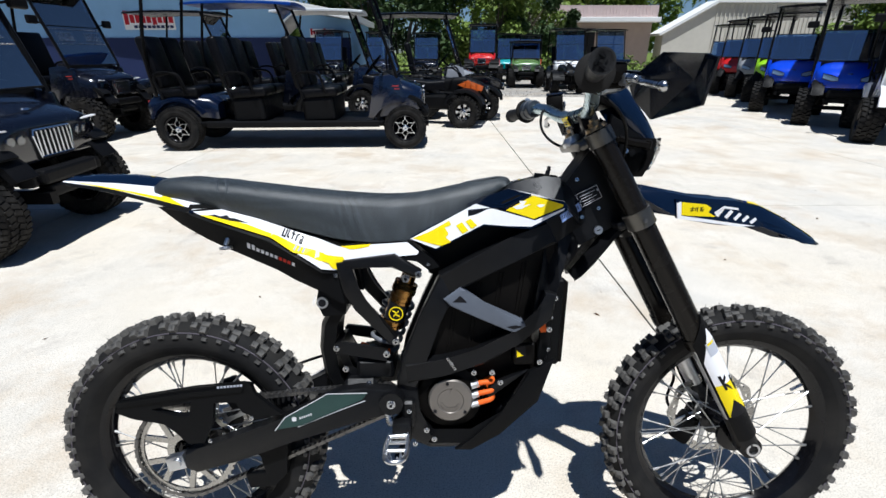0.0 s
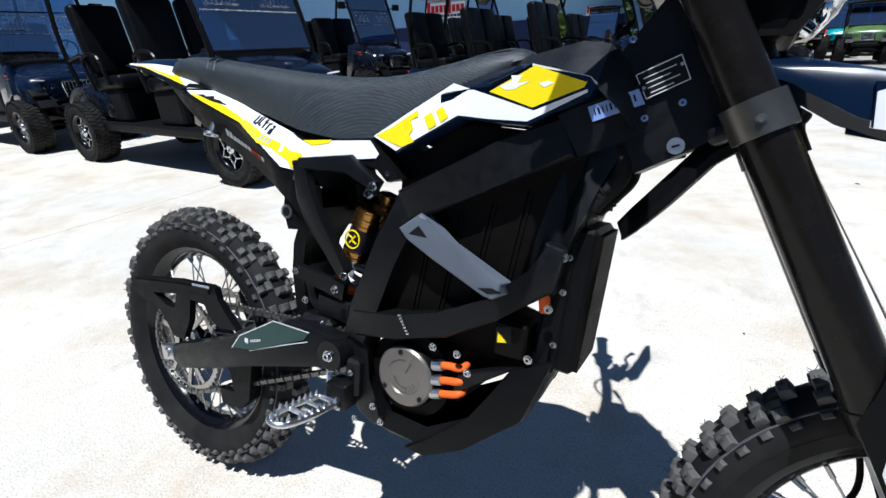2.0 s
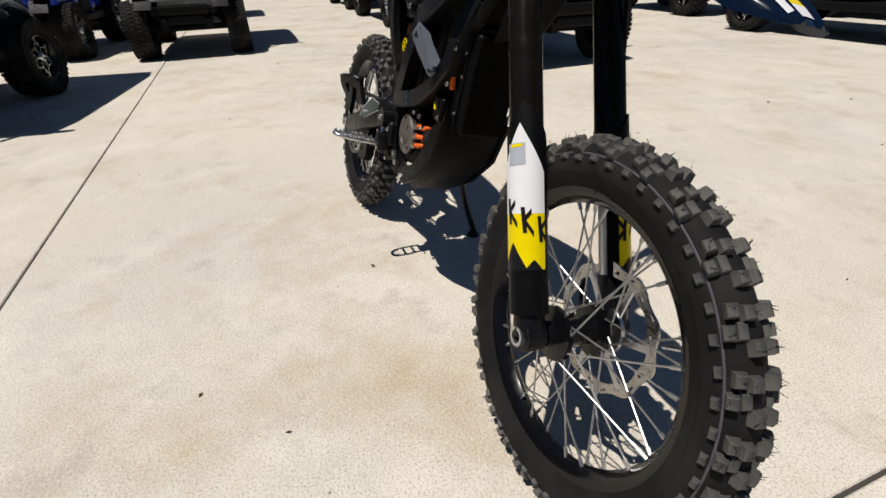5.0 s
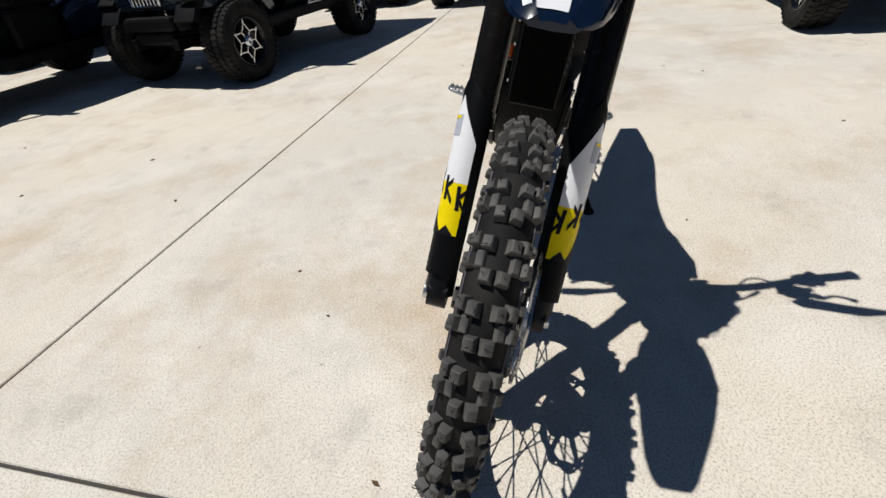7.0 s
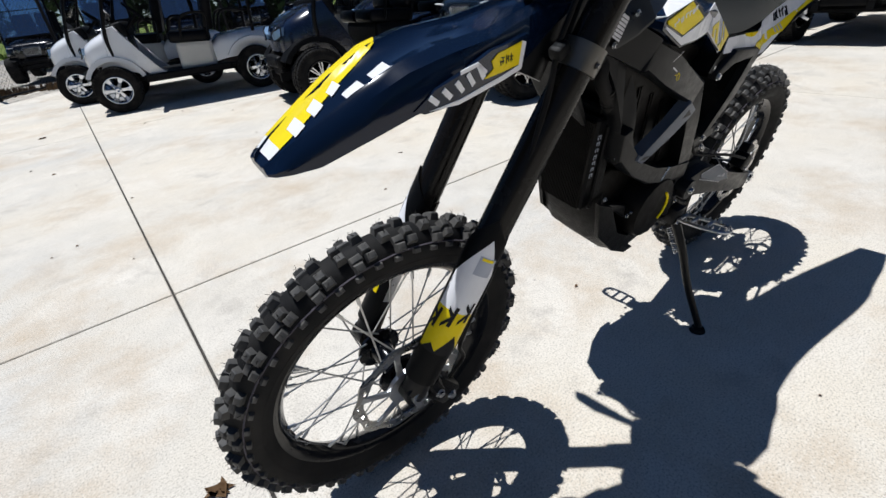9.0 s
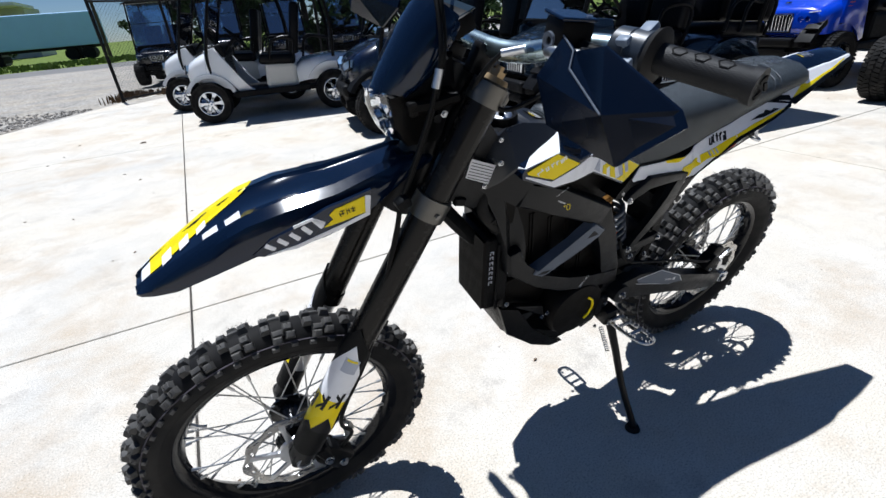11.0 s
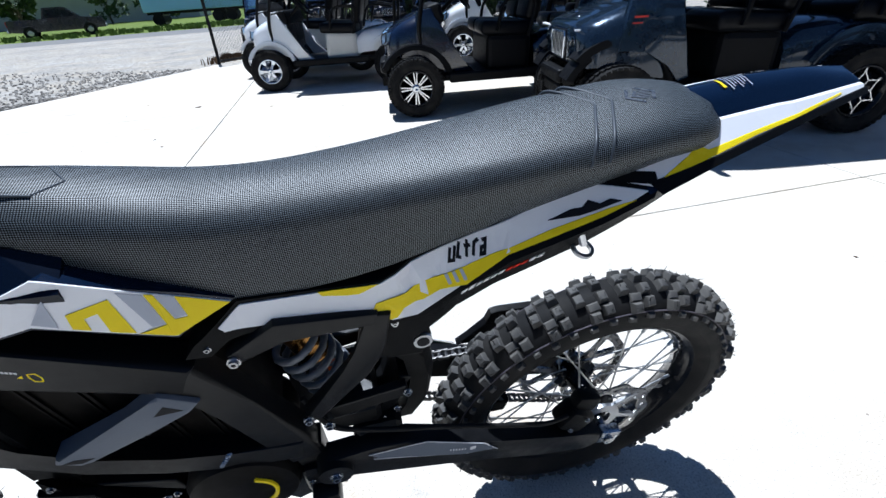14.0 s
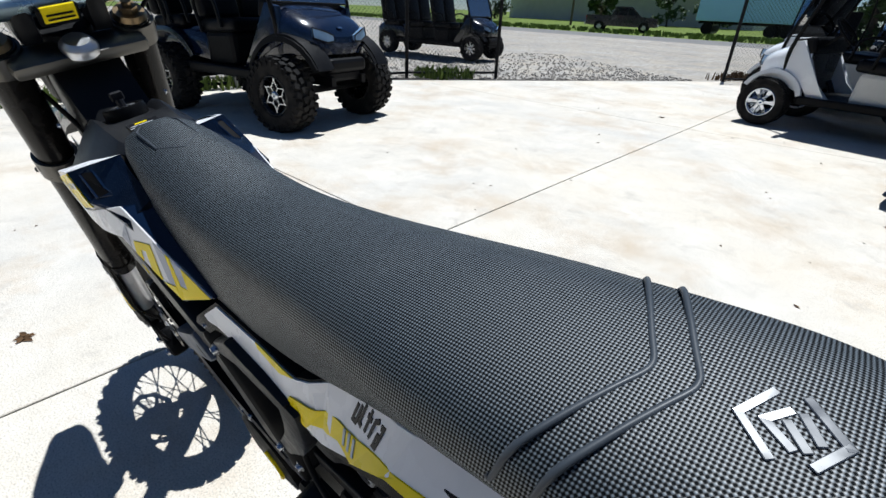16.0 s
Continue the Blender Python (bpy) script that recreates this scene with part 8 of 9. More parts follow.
def cart(label, place, yaw, body, style="modern", wb=1.68, track=1.04, R=0.285, knobby=False, rim="hex", rows=(0,), roof=ROOFB, lift=0.0, pod=TRIM, top=2.0, name="golf_cart", group="carts on the lot", screen=True, steer=0.0, far=False, rear_roof=0.0):
    """An open electric cart; its front axle's middle stands at the place, its nose along +x."""
    root = new(name)
    tagged(root, label, "golf cart", group)
    root.matrix_world = pose(place[0], place[1], 0, 0, 0, yaw)
    dz = lift
    for x, st in ((0, steer), (-wb, 0)):
        for s in (-1, 1):
            add_wheel(root, x, s * track / 2, R, knobby, rim, st)
    bm = bmesh.new()
    for x in (0, -wb):
        add_cyl(bm, (x, -track / 2, R), (x, track / 2, R), 0.035, seg=8)
        for s in (-1, 1):
            add_cyl(bm, (x - 0.05, s * track * 0.36, R), (x - 0.10, s * track * 0.30, R + 0.25 + dz), 0.03, seg=8)
    for s in (-1, 1):
        add_box(bm, (-wb / 2 + 0.05, s * 0.22, 0.30 + dz), (wb + 0.55, 0.06, 0.08))
    part("chassis", bm, TRIM, root)
    W = track / 2 + 0.02
    xb = -wb - 0.42
    bm = bmesh.new()
    add_box(bm, (-0.42 + (-wb + 0.30 + 0.42) / 2, 0, 0.345 + dz), (wb - 0.72 + 0.25, 2 * W - 0.02, 0.05), None, 0.012, 2)
    for s in (-1, 1):
        add_box(bm, (-wb / 2, s * (W - 0.02), 0.335 + dz), (wb - 2 * R - 0.12, 0.06, 0.09), None, 0.02, 2)
    part("floor_pan", bm, TRIM, root)
    bm = bmesh.new()
    if style == "modern":
        tab = ((0.25, 0.34, 0.75, 0.55), (0.24, 0.43, 0.785, 0.53), (0.20, 0.49, 0.81, 0.52), (0.12, 0.515, 0.84, 0.52), (0.0, 0.525, 0.88, 0.53), (-0.12, 0.525, 0.925, 0.50), (-0.24, 0.52, 0.96, 0.44), (-0.34, 0.50, 0.97, 0.42))
    else:
        tab = ((0.27, 0.20, 0.67, 0.54), (0.25, 0.30, 0.73, 0.53), (0.20, 0.40, 0.79, 0.53), (0.10, 0.46, 0.85, 0.54), (-0.04, 0.49, 0.91, 0.53), (-0.16, 0.50, 0.95, 0.46), (-0.30, 0.49, 0.97, 0.40))
    add_rings(bm, [crown_ring(x, w, zt + dz, zb + dz) for x, w, zt, zb in tab])
    hood = part("hood", bm, body, root, smooth=50)
    for s in (-1, 1):
        bm = bmesh.new()
        y0, y1 = s * 0.34, s * (track / 2 + 0.125)
        if style == "modern":
            arch(bm, -0.02, R + 0.03, R + 0.10 + dz * 0.5, y0, s * (track / 2 - 0.02), 45, 165, 0.02)
        else:
            arch(bm, -0.02, R + 0.03, R + 0.06 + dz * 0.6, y0, s * (track / 2 - (0.0 if body is P_WHITE else 0.06)), 25, 172, 0.018)
        part("fender", bm, body if body is P_WHITE and style != "modern" else TRIM, root, smooth=50)
        bm = bmesh.new()
        arch(bm, -wb, R, R + 0.10 + dz * 0.4, s * 0.34, s * (track / 2 + 0.0), 30, 160)
        part("rear_fender", bm, body, root, smooth=50)
        bm = bmesh.new()
        arch(bm, -0.02, R, R + 0.09 + dz * 0.5, s * 0.30, s * (track / 2 - 0.04), 30, 165, 0.012, 10)
        part("wheel_liner", bm, TRIM, root, smooth=50)
        if style != "modern":
            bm = bmesh.new()
            add_poly(bm, [(-0.02, 0.62 + dz), (-0.06, 0.93 + dz), (-0.20, 0.96 + dz), (-0.46, 0.50 + dz), (-0.60, 0.37 + dz), (-0.40, 0.35 + dz), (-0.30, 0.52 + dz)], s * 0.44, s * 0.505, 0.015)
            part("leg_shield", bm, body, root, smooth=40)
        else:
            bm = bmesh.new()
            add_poly(bm, [(0.02, 0.60 + dz), (-0.05, 0.92 + dz), (-0.20, 0.965 + dz), (-0.40, 0.94 + dz), (-0.44, 0.70 + dz), (-0.52, 0.42 + dz), (-0.42, 0.38 + dz), (-0.36, 0.52 + dz), (-0.2, 0.62 + dz)], s * 0.47, s * 0.535, 0.02)
            part("cowl_side", bm, body, root, smooth=40)
    if style == "modern":
        bm = bmesh.new()
        add_box(bm, (0.361, 0, 0.645 + dz), (0.05, 0.34, 0.215), None, 0.02, 2)
        g = part("grille", bm, TRIM, root)
        bm = bmesh.new()
        add_box(bm, (0.389, 0, 0.645 + dz), (0.014, 0.013, 0.165), None, 0.004)
        slat = part("slat", bm, CARTCHROME, g)
        slat.location.y = -0.132
        for k in range(1, 8):
            again(slat, Matrix.Translation((0, -0.132 + k * 0.0378, 0)))
        bm = bmesh.new()
        rim_pts = [(0.388, y, z + dz) for y, z in ((-0.155, 0.735), (0.155, 0.735), (0.165, 0.70), (0.145, 0.56), (-0.145, 0.56), (-0.165, 0.70))]
        add_tube(bm, rim_pts, 0.008, 6, curved=False, close=True)
        part("grille_frame", bm, CARTCHROME, g)
        for s in (-1, 1):
            bm = bmesh.new()
            add_rings(bm, [[Vector((x - 0.088, s * y, z + dz)) for x, y, z in q] for q in (
                ((0.462, 0.20, 0.735), (0.462, 0.20, 0.625), (0.40, 0.20, 0.625), (0.40, 0.20, 0.735)),
                ((0.452, 0.32, 0.745), (0.452, 0.32, 0.635), (0.38, 0.32, 0.635), (0.38, 0.32, 0.745)),
                ((0.405, 0.455, 0.76), (0.405, 0.455, 0.68), (0.34, 0.44, 0.68), (0.34, 0.44, 0.76)))])
            lamp = part("headlight", bm, RIMBLACK, root)
            bm = bmesh.new()
            for y, x in ((0.25, 0.464), (0.32, 0.457), (0.385, 0.438)):
                add_lathe(bm, [(0.030, -0.02), (0.032, 0.004), (0.026, 0.008), (0.002, 0.009)], 14, "x")
                bm.verts.ensure_lookup_table()
                bmesh.ops.translate(bm, vec=(x - 0.088, s * y, 0.685 + dz), verts=bm.verts[-56:])
            part("projector", bm, CARTLAMP, lamp)
            bm = bmesh.new()
            add_box(bm, (0.357, s * 0.33, 0.752 + dz), (0.03, 0.24, 0.012), Matrix.Rotation(radians(-s * 14), 4, "Z") @ Matrix.Rotation(radians(s * 5), 4, "X"), 0.003)
            part("light_strip", bm, STICK, lamp)
        bm = bmesh.new()
        add_box(bm, (0.406, 0, 0.44 + dz), (0.10, 0.50, 0.10), None, 0.025, 2)
        add_box(bm, (0.386, 0, 0.34 + dz), (0.10, 0.40, 0.09), None, 0.02, 2)
        for s in (-1, 1):
            add_box(bm, (0.366, s * 0.28, 0.43 + dz), (0.10, 0.12, 0.085), Matrix.Rotation(radians(-s * 25), 4, "Z"), 0.02, 2)
        part("bumper", bm, TRIM, root)
    else:
        for s in (-1, 1):
            bm = bmesh.new()
            add_rings(bm, [[Vector((x, s * y, z + dz)) for x, y, z in q] for q in (
                ((0.235, 0.15, 0.700), (0.235, 0.15, 0.655), (0.18, 0.15, 0.655), (0.18, 0.15, 0.700)),
                ((0.225, 0.24, 0.735), (0.229, 0.24, 0.650), (0.16, 0.24, 0.650), (0.16, 0.24, 0.735)),
                ((0.178, 0.365, 0.765), (0.190, 0.365, 0.690), (0.10, 0.335, 0.690), (0.10, 0.335, 0.765)))])
            moved(bm, Matrix.Translation((0.088, 0, 0)))
            lamp = part("headlight", bm, LAMPGLASS, root, "angular blue-tinted headlight")
            bm = bmesh.new()
            add_tube(bm, [(x + 0.089, s * y, z + dz) for x, y, z in ((0.235, 0.15, 0.702), (0.226, 0.24, 0.738), (0.178, 0.370, 0.770), (0.191, 0.370, 0.686), (0.230, 0.24, 0.646), (0.235, 0.15, 0.652))], 0.007, 6, 1, False, True)
            part("headlight_bezel", bm, TRIM, lamp)
        bm = bmesh.new()
        add_box(bm, (0.32, 0, 0.44 + dz), (0.10, 0.52, 0.13), None, 0.04, 2)
        add_box(bm, (0.27, 0, 0.34 + dz), (0.10, 0.44, 0.10), None, 0.03, 2)
        part("bumper", bm, TRIM, root)
    bm = bmesh.new()
    add_lathe(bm, [(0.001, 0.010), (0.024, 0.008), (0.030, 0.0), (0.001, -0.004)], 18, "z")
    moved(bm, pose(0.26, 0, (0.853 if style == "modern" else 0.765) + dz, 0, 16, 0) @ Matrix.Diagonal((0.7, 1.25, 1, 1)))
    part("badge", bm, CARTCHROME, root, smooth=40)
    if not far:
        for s in (-1, 1):
            bm = bmesh.new()
            for k in range(2):
                add_box(bm, (-0.12, s * (0.531 if style == "modern" else 0.462), 0.82 + dz - k * 0.036), (0.13, 0.006, 0.024))
            part("sticker", bm, STICK, root, "small pale dealer sticker")
            bm = bmesh.new()
            add_box(bm, (-0.12, s * (0.535 if style == "modern" else 0.466), 0.822 + dz), (0.09, 0.003, 0.012))
            add_box(bm, (-0.10, s * (0.535 if style == "modern" else 0.466), 0.786 + dz), (0.07, 0.003, 0.008))
            part("sticker_print", bm, STICKRED, root)
    bm = bmesh.new()
    add_box(bm, (-0.24, 0, 0.90 + dz), (0.16, 0.98, 0.18), Matrix.Rotation(radians(14), 4, "Y"), 0.04, 2)
    add_box(bm, (-0.27, 0, 0.60 + dz), (0.06, 0.92, 0.48), None, 0.01)
    dash = part("dashboard", bm, TRIM, root)
    bm = bmesh.new()
    add_cyl(bm, (-0.26, 0.26, 0.86 + dz), (-0.48, 0.26, 1.06 + dz), 0.02, seg=8)
    ring = [Vector((-0.48, 0.26, 1.06 + dz)) + Vector((math.cos(a) * 0.115, math.sin(a) * 0.17, math.cos(a) * 0.13)) for a in (2 * math.pi * j / 20 for j in range(20))]
    add_tube(bm, ring, 0.014, 6, curved=False, close=True)
    for a in (0.3, 2.4, 4.4):
        add_cyl(bm, (-0.48, 0.26, 1.06 + dz), Vector((-0.48, 0.26, 1.06 + dz)) + Vector((math.cos(a) * 0.115, math.sin(a) * 0.17, math.cos(a) * 0.13)), 0.010, seg=6)
    part("steering_wheel", bm, TRIM, root)
    zt = top + dz
    p0, p1 = Vector((-0.10, 0, 0.965 + dz)), Vector((-0.44, 0, zt - 0.05))
    for s in (-1, 1):
        bm = bmesh.new()
        add_tube(bm, [(-0.08, s * 0.485, 0.62 + dz), (-0.11, s * 0.515, 0.97 + dz), (-0.44, s * 0.525, zt - 0.03)], 0.022, 8)
        part("front_strut", bm, TUBEB, root, smooth=40)
        bm = bmesh.new()
        xs = xb + 0.36 - rear_roof
        add_tube(bm, [(xs, s * 0.48, 0.70 + dz), (xs - 0.02, s * 0.52, 1.2 + dz), (xs + 0.12, s * 0.53, zt - 0.02)], 0.022, 8)
        if not far:
            add_tube(bm, [(xs + 0.02, s * 0.50, 0.95 + dz), (xs + 0.32, s * 0.50, 0.98 + dz), (xs + 0.42, s * 0.50, 0.74 + dz)], 0.016, 8)
        part("rear_strut", bm, TUBEB, root, smooth=40)
        if not far:
            bm = bmesh.new()
            add_tube(bm, [(-0.32, s * 0.52, 1.52 + dz), (-0.27, s * 0.62, 1.55 + dz)], 0.009, 6)
            add_box(bm, (-0.27, s * 0.70, 1.56 + dz), (0.05, 0.17, 0.11), None, 0.02, 2)
            part("mirror", bm, TRIM, root)
    if screen:
        d = (p1 - p0).normalized()
        tilt = Matrix.Rotation(math.atan2(d.x, d.z), 4, "Y")
        L = (p1 - p0).length
        for a, b, nm in (((0.0, 0.53, "lower_pane"), (0.545, 1.0, "upper_pane")) if style == "modern" else ((0.0, 0.50, "folding_pane"),)):
            bm = bmesh.new()
            c = p0 + d * L * (a + b) / 2
            add_box(bm, c, (0.006, 0.98, L * (b - a)), tilt, 0)
            pane = part(nm, bm, SCREEN, root)
            pane.visible_shadow = False
        for k in ((0.0, 0.537, 1.0) if style == "modern" else (0.0, 0.5)):
            bm = bmesh.new()
            add_box(bm, p0 + d * L * k, (0.016, 1.0, 0.014), tilt, 0.003)
            part("windscreen_bar", bm, TRIM, root)
        if style == "modern" and not far:
            for k in (0.30, 0.50):
                bm = bmesh.new()
                add_box(bm, p0 + d * L * k + Vector((0.008, 0, 0)), (0.008, 0.94, 0.007), tilt, 0.002)
                part("pane_crease", bm, MACHINED, root, "pale moulded crease across the windscreen")
        if style == "modern" and not far:
            for s in (-1, 1):
                c = p0 + d * L * 0.40 + Vector((0.012, s * 0.26, 0))
                bm = bmesh.new()
                for k in range(7):
                    add_box(bm, c + Vector((0, (k - 3) * 0.042, 0)), (0.012, 0.007, 0.10), tilt)
                for k in (-1, 1):
                    add_box(bm, c + d * k * 0.056, (0.012, 0.31, 0.008), tilt)
                part("louvre_vent", bm, MACHINED, root, "pale louvred air vent")
    xr0, xr1 = -0.18, xb + 0.12 - rear_roof
    bm = bmesh.new()
    rings = []
    for k in range(9):
        t = k / 8
        x = xr0 + (xr1 - xr0) * t
        e = min(t, 1 - t) * 8
        w = 0.60 - 0.05 * max(0, 1 - e)
        zc = zt + 0.035 - 0.03 * (2 * t - 1) ** 2
        rings.append([Vector((x, y * w, zc + h)) for y, h in ((-1, -0.05), (-1.0, -0.02), (-0.86, 0.0), (-0.4, 0.018), (0.4, 0.018), (0.86, 0.0), (1.0, -0.02), (1, -0.05), (0.90, -0.035), (-0.90, -0.035))])
    add_rings(bm, rings)
    part("roof", bm, roof, root, smooth=50)
    for i, x in enumerate(rows):
        sx = -0.85 - x
        bm = bmesh.new()
        w = 0.50
        add_box(bm, (sx - 0.10, 0, 0.51 + dz), (0.44, 2 * w - 0.06, 0.34), Matrix.Rotation(radians(-3), 4, "Y"), 0.05, 2)
        part("seat_pod", bm, pod, root)
        for s in (-1, 1):
            bm = bmesh.new()
            cushion(bm, (sx - 0.08, s * 0.25, 0.735 + dz), (0.50, 0.485, 0.13), Matrix.Rotation(radians(-4), 4, "Y"))
            part("seat_cushion", bm, VINYL, root, smooth=40)
            bm = bmesh.new()
            cushion(bm, (sx - 0.39, s * 0.25, 1.11 + dz), (0.13, 0.45, 0.66), Matrix.Rotation(radians(-12), 4, "Y"))
            part("backrest", bm, VINYL, root, smooth=40)
        for s in (-1, 1):
            bm = bmesh.new()
            add_tube(bm, [(sx - 0.28, s * 0.51, 0.66 + dz), (sx - 0.34, s * 0.515, 0.96 + dz), (sx - 0.06, s * 0.515, 0.97 + dz), (sx + 0.02, s * 0.51, 0.72 + dz)], 0.017, 6)
            part("arm_rail", bm, TUBEB, root)
    bm = bmesh.new()
    xq = -wb + R + 0.22
    add_rings(bm, [crown_ring(x, w, z1 + dz, z0 + dz, e=0.3) for x, w, z1, z0 in ((xq, 0.46, 0.62, 0.40), (xq - 0.1, 0.49, 0.70, 0.42), (-wb, 0.50, 0.74, 0.44), (xb + 0.1, 0.49, 0.72, 0.42), (xb, 0.44, 0.66, 0.44))])
    part("rear_body", bm, body, root, smooth=50)
    if not far:
        for s in (-1, 1):
            bm = bmesh.new()
            add_box(bm, (xb - 0.004, s * 0.34, 0.60 + dz), (0.03, 0.12, 0.08), None, 0.01)
            part("tail_light", bm, STICKRED, root)
    for o in root.children:
        if o.name.split(".")[0] in ("grille", "headlight", "headlight_bezel", "bumper", "badge"):
            o.location.x += -0.125 if style == "modern" else -0.03
    return root


def quad(label, place, yaw, body, scale=1.0):
    """A four-wheeled straddle bike with racks and knobby tyres."""
    root = new("quad_bike")
    tagged(root, label, "quad bike", "quad bikes on the lot")
    root.matrix_world = pose(place[0], place[1], 0, 0, 0, yaw)
    R = 0.27 * scale
    for x in (0, -1.2 * scale):
        for s in (-1, 1):
            add_wheel(root, x, s * 0.43 * scale, R, True, "star")
    S = scale
    bm = bmesh.new()
    add_box(bm, (-0.6 * S, 0, 0.40 * S), (0.95 * S, 0.30 * S, 0.26 * S), None, 0.05, 2)
    for x in (0, -1.2 * S):
        add_cyl(bm, (x, -0.42 * S, R), (x, 0.42 * S, R), 0.03, seg=8)
    part("engine_block", bm, TRIM, root)
    bm = bmesh.new()
    add_rings(bm, [crown_ring(x * S, w * S, z1 * S, z0 * S) for x, w, z1, z0 in ((0.38, 0.10, 0.62, 0.54), (0.25, 0.15, 0.74, 0.56), (-0.05, 0.16, 0.84, 0.58), (-0.42, 0.12, 0.80, 0.58))])
    part("nose_cowl", bm, TRIM, root, smooth=50)
    for s in (-1, 1):
        bm = bmesh.new()
        add_poly(bm, [(0.28 * S, 0.60 * S), (0.30 * S, 0.68 * S), (0.02 * S, 0.78 * S), (-0.16 * S, 0.70 * S), (0.05 * S, 0.62 * S)], s * 0.15 * S, s * 0.175 * S)
        part("side_panel", bm, body, root)
    for x in (0, -1.2 * S):
        for s in (-1, 1):
            bm = bmesh.new()
            arch(bm, x, R, R + 0.09 * S, s * 0.18 * S, s * 0.56 * S, 20, 160)
            part("mudguard", bm, TRIM, root, smooth=50)
    bm = bmesh.new()
    add_rings(bm, [crown_ring(x * S, w * S, z1 * S, z0 * S) for x, w, z1, z0 in ((-0.40, 0.11, 0.78, 0.62), (-0.7, 0.15, 0.76, 0.6), (-1.05, 0.17, 0.80, 0.62), (-1.25, 0.14, 0.82, 0.68))])
    part("saddle", bm, VINYL, root, smooth=50)
    bm = bmesh.new()
    add_tube(bm, [(-0.38 * S, 0.38 * S, 0.98 * S), (-0.26 * S, 0.2 * S, 0.98 * S), (-0.18 * S, 0, 0.90 * S), (-0.26 * S, -0.2 * S, 0.98 * S), (-0.38 * S, -0.38 * S, 0.98 * S)], 0.014, 8)
    add_cyl(bm, (-0.18 * S, 0, 0.90 * S), (-0.05 * S, 0, 0.7 * S), 0.03, seg=8)
    part("handlebar", bm, TUBEB, root)
    for x0 in (0.30, -1.45):
        for k in range(5):
            bm = bmesh.new()
            add_cyl(bm, ((x0 - 0.1 * k + 0.1) * S, -0.3 * S, 0.86 * S), ((x0 - 0.1 * k + 0.1) * S, 0.3 * S, 0.86 * S), 0.010, seg=6)
            part("rack_bar", bm, TUBEB, root)
        for s in (-1, 1):
            bm = bmesh.new()
            add_cyl(bm, ((x0 + 0.1) * S, s * 0.3 * S, 0.86 * S), ((x0 - 0.3) * S, s * 0.3 * S, 0.86 * S), 0.012, seg=6)
            part("rack_rail", bm, TUBEB, root)
    for s in (-1, 1):
        bm = bmesh.new()
        add_lathe(bm, [(0.001, 0.02), (0.05, 0.01), (0.055, -0.02), (0.001, -0.03)], 16, "x")
        moved(bm, Matrix.Translation((0.36 * S, s * 0.11 * S, 0.63 * S)))
        part("headlight", bm, CARTLAMP, root)
    return root


def axle_mid(left, right):
    return ((left[0] + right[0]) / 2, (left[1] + right[1]) / 2)


def beside(p, yaw, off):
    """The axle's middle from one wheel: off metres to the cart's left (negative: to its right) of the wheel p."""
    a = radians(yaw)
    return (p[0] - math.sin(a) * off, p[1] + math.cos(a) * off)


# ---- carts of the south row ----
cart("white modern golf cart with chrome-slat grille and black roof", (-4.74, -0.93), -0.9, P_WHITE, R=0.30, lift=0.06, track=1.02)
cart("bright blue golf cart with chrome-slat grille and clear windscreen", (-5.25, -2.72), -3.6, P_BLUE, R=0.30, lift=0.06)
slate = cart("slate metallic golf cart with hex-spoke wheels beside the blue cart", beside((-1.49, -2.34), -9.8, -0.54), -9.8, P_SLATE, wb=1.71, track=1.08, R=0.29, rows=(0, 0.95), lift=0.04, rear_roof=0.25)
bm = bmesh.new()
word = bpy.data.curves.new("side_label", "FONT")
word.body, word.size, word.extrude, word.align_x = "LITHIUM", 0.062, 0.001, "CENTER"
word.materials.append(STICK)
side_word = new("side_label", word)
side_word.parent = slate
side_word.matrix_local = pose(-1.04, 0.567, 0.43, 90, 0, 180)
side_word["label"] = "pale printed word on the side"
add_box(bm, (-1.04, 0.562, 0.415), (0.24, 0.006, 0.015))
part("label_bar", bm, STICK, slate)
cart("black navy golf cart with machined eight-spoke wheels and tilted screen", beside((-0.40, -4.09), -7.8, -0.57), -7.8, P_NAVY, "classic", wb=1.7, track=1.14, R=0.275, rim="split", rows=(0, 0.8), rear_roof=0.25)
cart("white low golf cart with chrome wheels and cream seat pods", beside((1.17, -6.62), -11.8, -0.56), -11.8, P_WHITE, "classic", wb=1.7, track=1.1, R=0.265, rim="chrome", rows=(0.05,), pod=BEIGE, roof=ROOFB)
cart("white low golf cart parked beyond another white cart", beside((1.49, -8.23), -11.8, -0.56), -11.8, P_WHITE, "classic", wb=1.7, track=1.1, R=0.265, rim="chrome", rows=(0.05,), pod=BEIGE)
cart("lifted dark blue golf cart on big knobby tyres", axle_mid((4.28, -2.02), (4.50, -3.13)), 192.2, P_DARKBLUE, "classic", wb=1.7, track=1.16, R=0.33, knobby=True, rim="hex", lift=0.14, rows=(0, 0.8))
cart("black six-seat golf cart beyond the chain-link fence", (7.90, -9.64), 188.2, P_BLACK, "classic", wb=2.6, R=0.27, rim="split", rows=(0, 0.8, 1.6), far=True)
cart("black cart with dark roof standing behind the gate", (1.9, -14.6), 78, P_BLACK, far=True)
cart("black lifted cart on knobby tyres behind the gate", (0.2, -14.9), 82, P_BLACK, R=0.31, knobby=True, lift=0.1, far=True)
cart("dark navy cart parked behind the fence", (-1.6, -14.8), 84, P_NAVY, far=True)
cart("dark cart parked behind the fence", (-3.4, -14.9), 84, P_BLACK, far=True)
cart("dark cart parked behind the slate cart", (-5.35, -4.52), -9.8, P_BLACK, R=0.29, far=True)
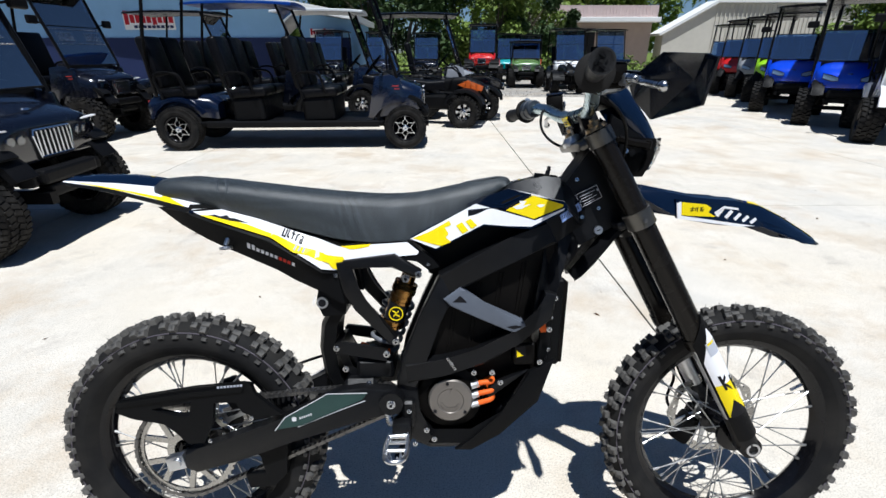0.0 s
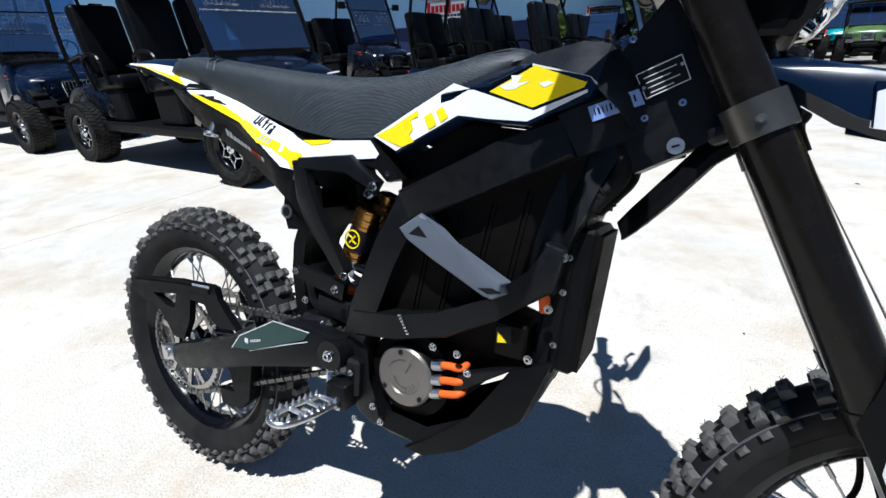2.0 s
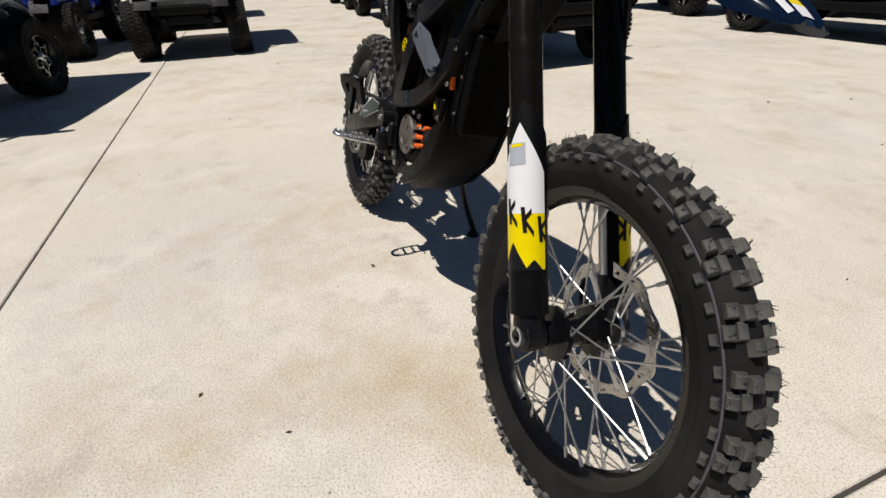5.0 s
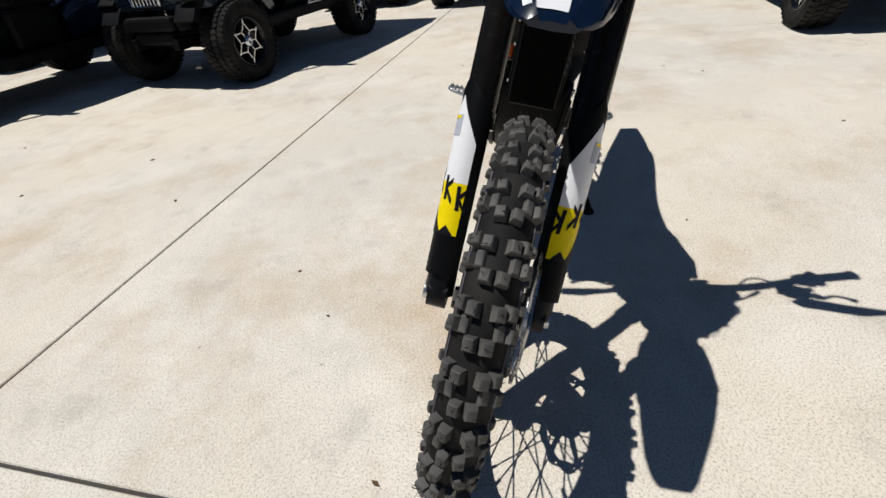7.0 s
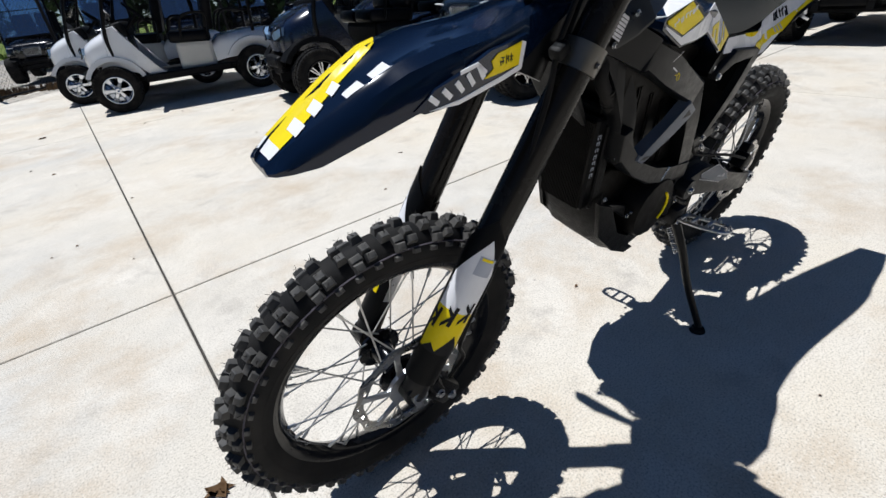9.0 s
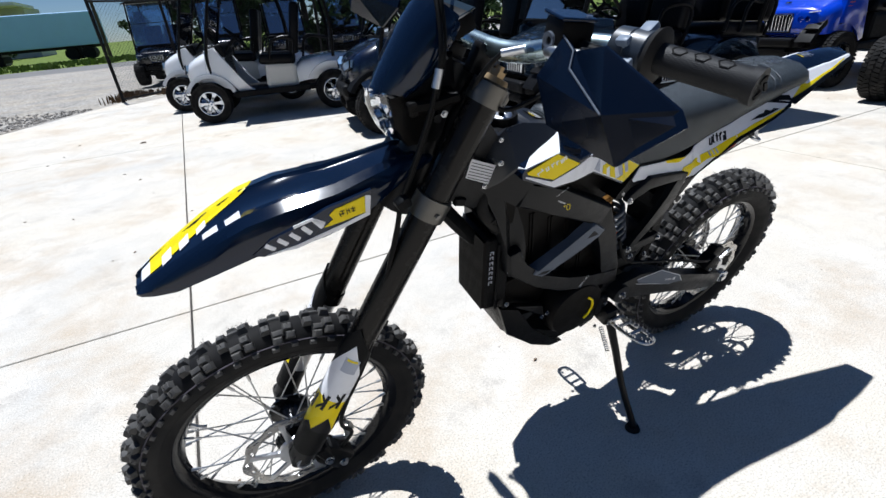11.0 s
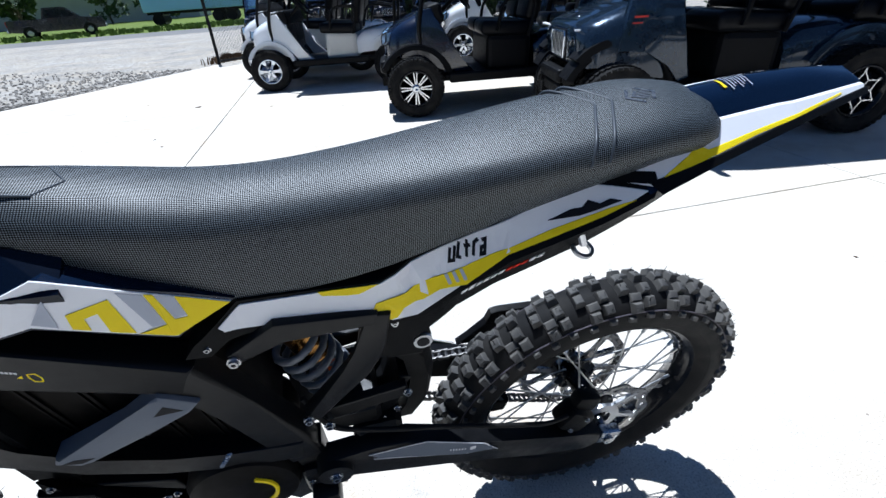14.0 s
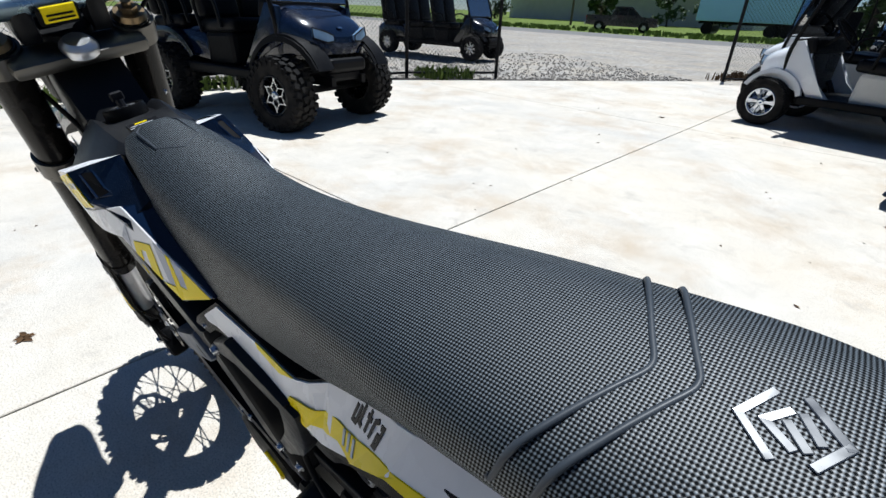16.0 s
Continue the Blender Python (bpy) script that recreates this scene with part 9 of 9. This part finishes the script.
cart("dark blue cart with open sides in the back row", (-2.50, -6.41), -11.8, P_NAVY, "classic", rim="split", far=True)
cart("white cart with cream pods in the back row", (-1.95, -8.02), -11.8, P_WHITE, "classic", rim="chrome", rows=(0,), pod=BEIGE, far=True)
cart("white cart in the back row under trees", (-2.72, -10.10), -11.8, P_WHITE, "classic", rim="chrome", rows=(0, 0.8), far=True)
cart("dark grey cart in the back row", (-7.53, -7.15), -11.8, P_SLATE, far=True)
cart("dark blue cart with black roof behind the white cart", (-9.01, -3.34), -3.4, P_NAVY, far=True)
cart("black cart standing behind the white cart", (-9.15, -1.06), -0.9, P_BLACK, far=True)

# ---- carts of the north row ----
cart("black navy golf cart with chrome-slat grille and knobbed tyres", (-2.26, 2.37), -1.2, P_BLACK, wb=2.40, R=0.30, lift=0.04, rows=(0, 0.95))
cart("dark blue golf cart with black seats in the north row", (-5.99, 2.37), -1.3, P_DARKBLUE, wb=2.2, R=0.30, lift=0.04, rows=(0, 0.95))
cart("dark golf cart at the end of the north row", (-9.80, 2.54), -1.3, P_BLACK, wb=2.2, R=0.30, lift=0.04, rows=(0, 0.95), far=True)
cart("long dark navy six-seat golf cart with hex-spoke wheels", (0.21, 6.22), 1.2, P_NAVY, wb=3.04, track=1.08, R=0.285, rows=(0.23, 1.18, 2.08), rear_roof=0.2)
cart("lifted black golf cart with knobby tyres and louvred windscreen", axle_mid((-4.43, 7.39), (-4.60, 6.42)), -4.8, P_BLACK, R=0.31, knobby=True, lift=0.10, rows=(0, 0.8))
cart("black cart with blue roof behind the long cart", (-1.56, 8.31), 1.0, P_BLACK, roof=ROOFBLUE, far=True, rows=(0, 0.8))
cart("dark cart with white roof near the shop", (-0.61, 9.87), 1.3, P_NAVY, roof=ROOFWHT, far=True, rows=(0, 0.8))
cart("grey cart with clear screen behind the long cart", (1.32, 10.82), 1.5, P_SILVER, far=True)
cart("dark cart beside the quad bikes", (-3.67, 10.25), 1.4, P_BLACK, far=True)
quad("orange and black quad bike with knobby tyres", (1.24, 7.99), -12.6, P_ORANGE)
quad("black quad bike with cargo racks", (1.66, 8.99), -7.7, P_BLACK)
quad("grey quad bike near the gravel", (0.42, 9.28), -7.7, P_SILVER)
quad("black quad bike on the gravel", (5.00, 15.15), -93.7, P_BLACK)

# ---- carts on the gravel and the east row ----
cart("red utility cart with dark cab standing on the gravel", (2.58, 19.42), -97.9, P_RED, R=0.36, knobby=True, track=1.45, lift=0.26, far=True, name="utility_cart")
cart("green utility cart on the gravel", (4.14, 18.09), -95.9, P_GREEN, R=0.33, knobby=True, rim="star", lift=0.05, top=1.55, far=True, roof=TRIM, name="utility_cart")
cart("white cart with dark roof on the gravel", (5.60, 17.29), -92.9, P_WHITE, R=0.29, far=True)
cart("white cart with blue-grey roof on the gravel", (7.29, 17.88), -92.9, P_WHITE, R=0.29, far=True)
cart("teal cart parked on the gravel", (4.06, 22.03), -92.9, P_TEAL, R=0.29, far=True)
cart("red cart parked far on the gravel", (5.35, 23.53), -92.9, P_RED, R=0.29, far=True)
cart("dark cart parked far on the gravel", (0.30, 20.85), -92.9, P_BLACK, R=0.29, far=True)
cart("dark blue cart parked far on the gravel", (-1.63, 19.89), -92.9, P_NAVY, R=0.29, far=True)
cart("black cart parked far on the gravel", (-3.44, 18.56), -92.9, P_BLACK, R=0.29, far=True)
for i, (p, y, m, lab) in enumerate((
        ((7.38, 5.66), 235.1, P_WHITE, "white lifted cart with knobby tyres in the east row"),
        ((7.79, 7.51), 233.1, P_BLUE, "bright blue lifted cart in the east row"),
        ((8.28, 9.54), 233.1, P_BLUE, "blue lifted cart with black screen frame"),
        ((9.39, 11.64), 233.1, P_LIME, "lime green lifted cart in the east row"),
        ((9.74, 12.98), 233.1, P_SILVER, "silver lifted cart in the east row"),
        ((10.03, 14.37), 233.1, P_RED, "red lifted cart in the east row"),
        ((11.16, 17.11), 233.1, P_RED, "dark red cart at the end of the east row"))):
    cart(lab, p, y, m, "classic", R=0.31, knobby=True, rim="hex", lift=0.12, rows=(0, 0.8), far=i > 2)
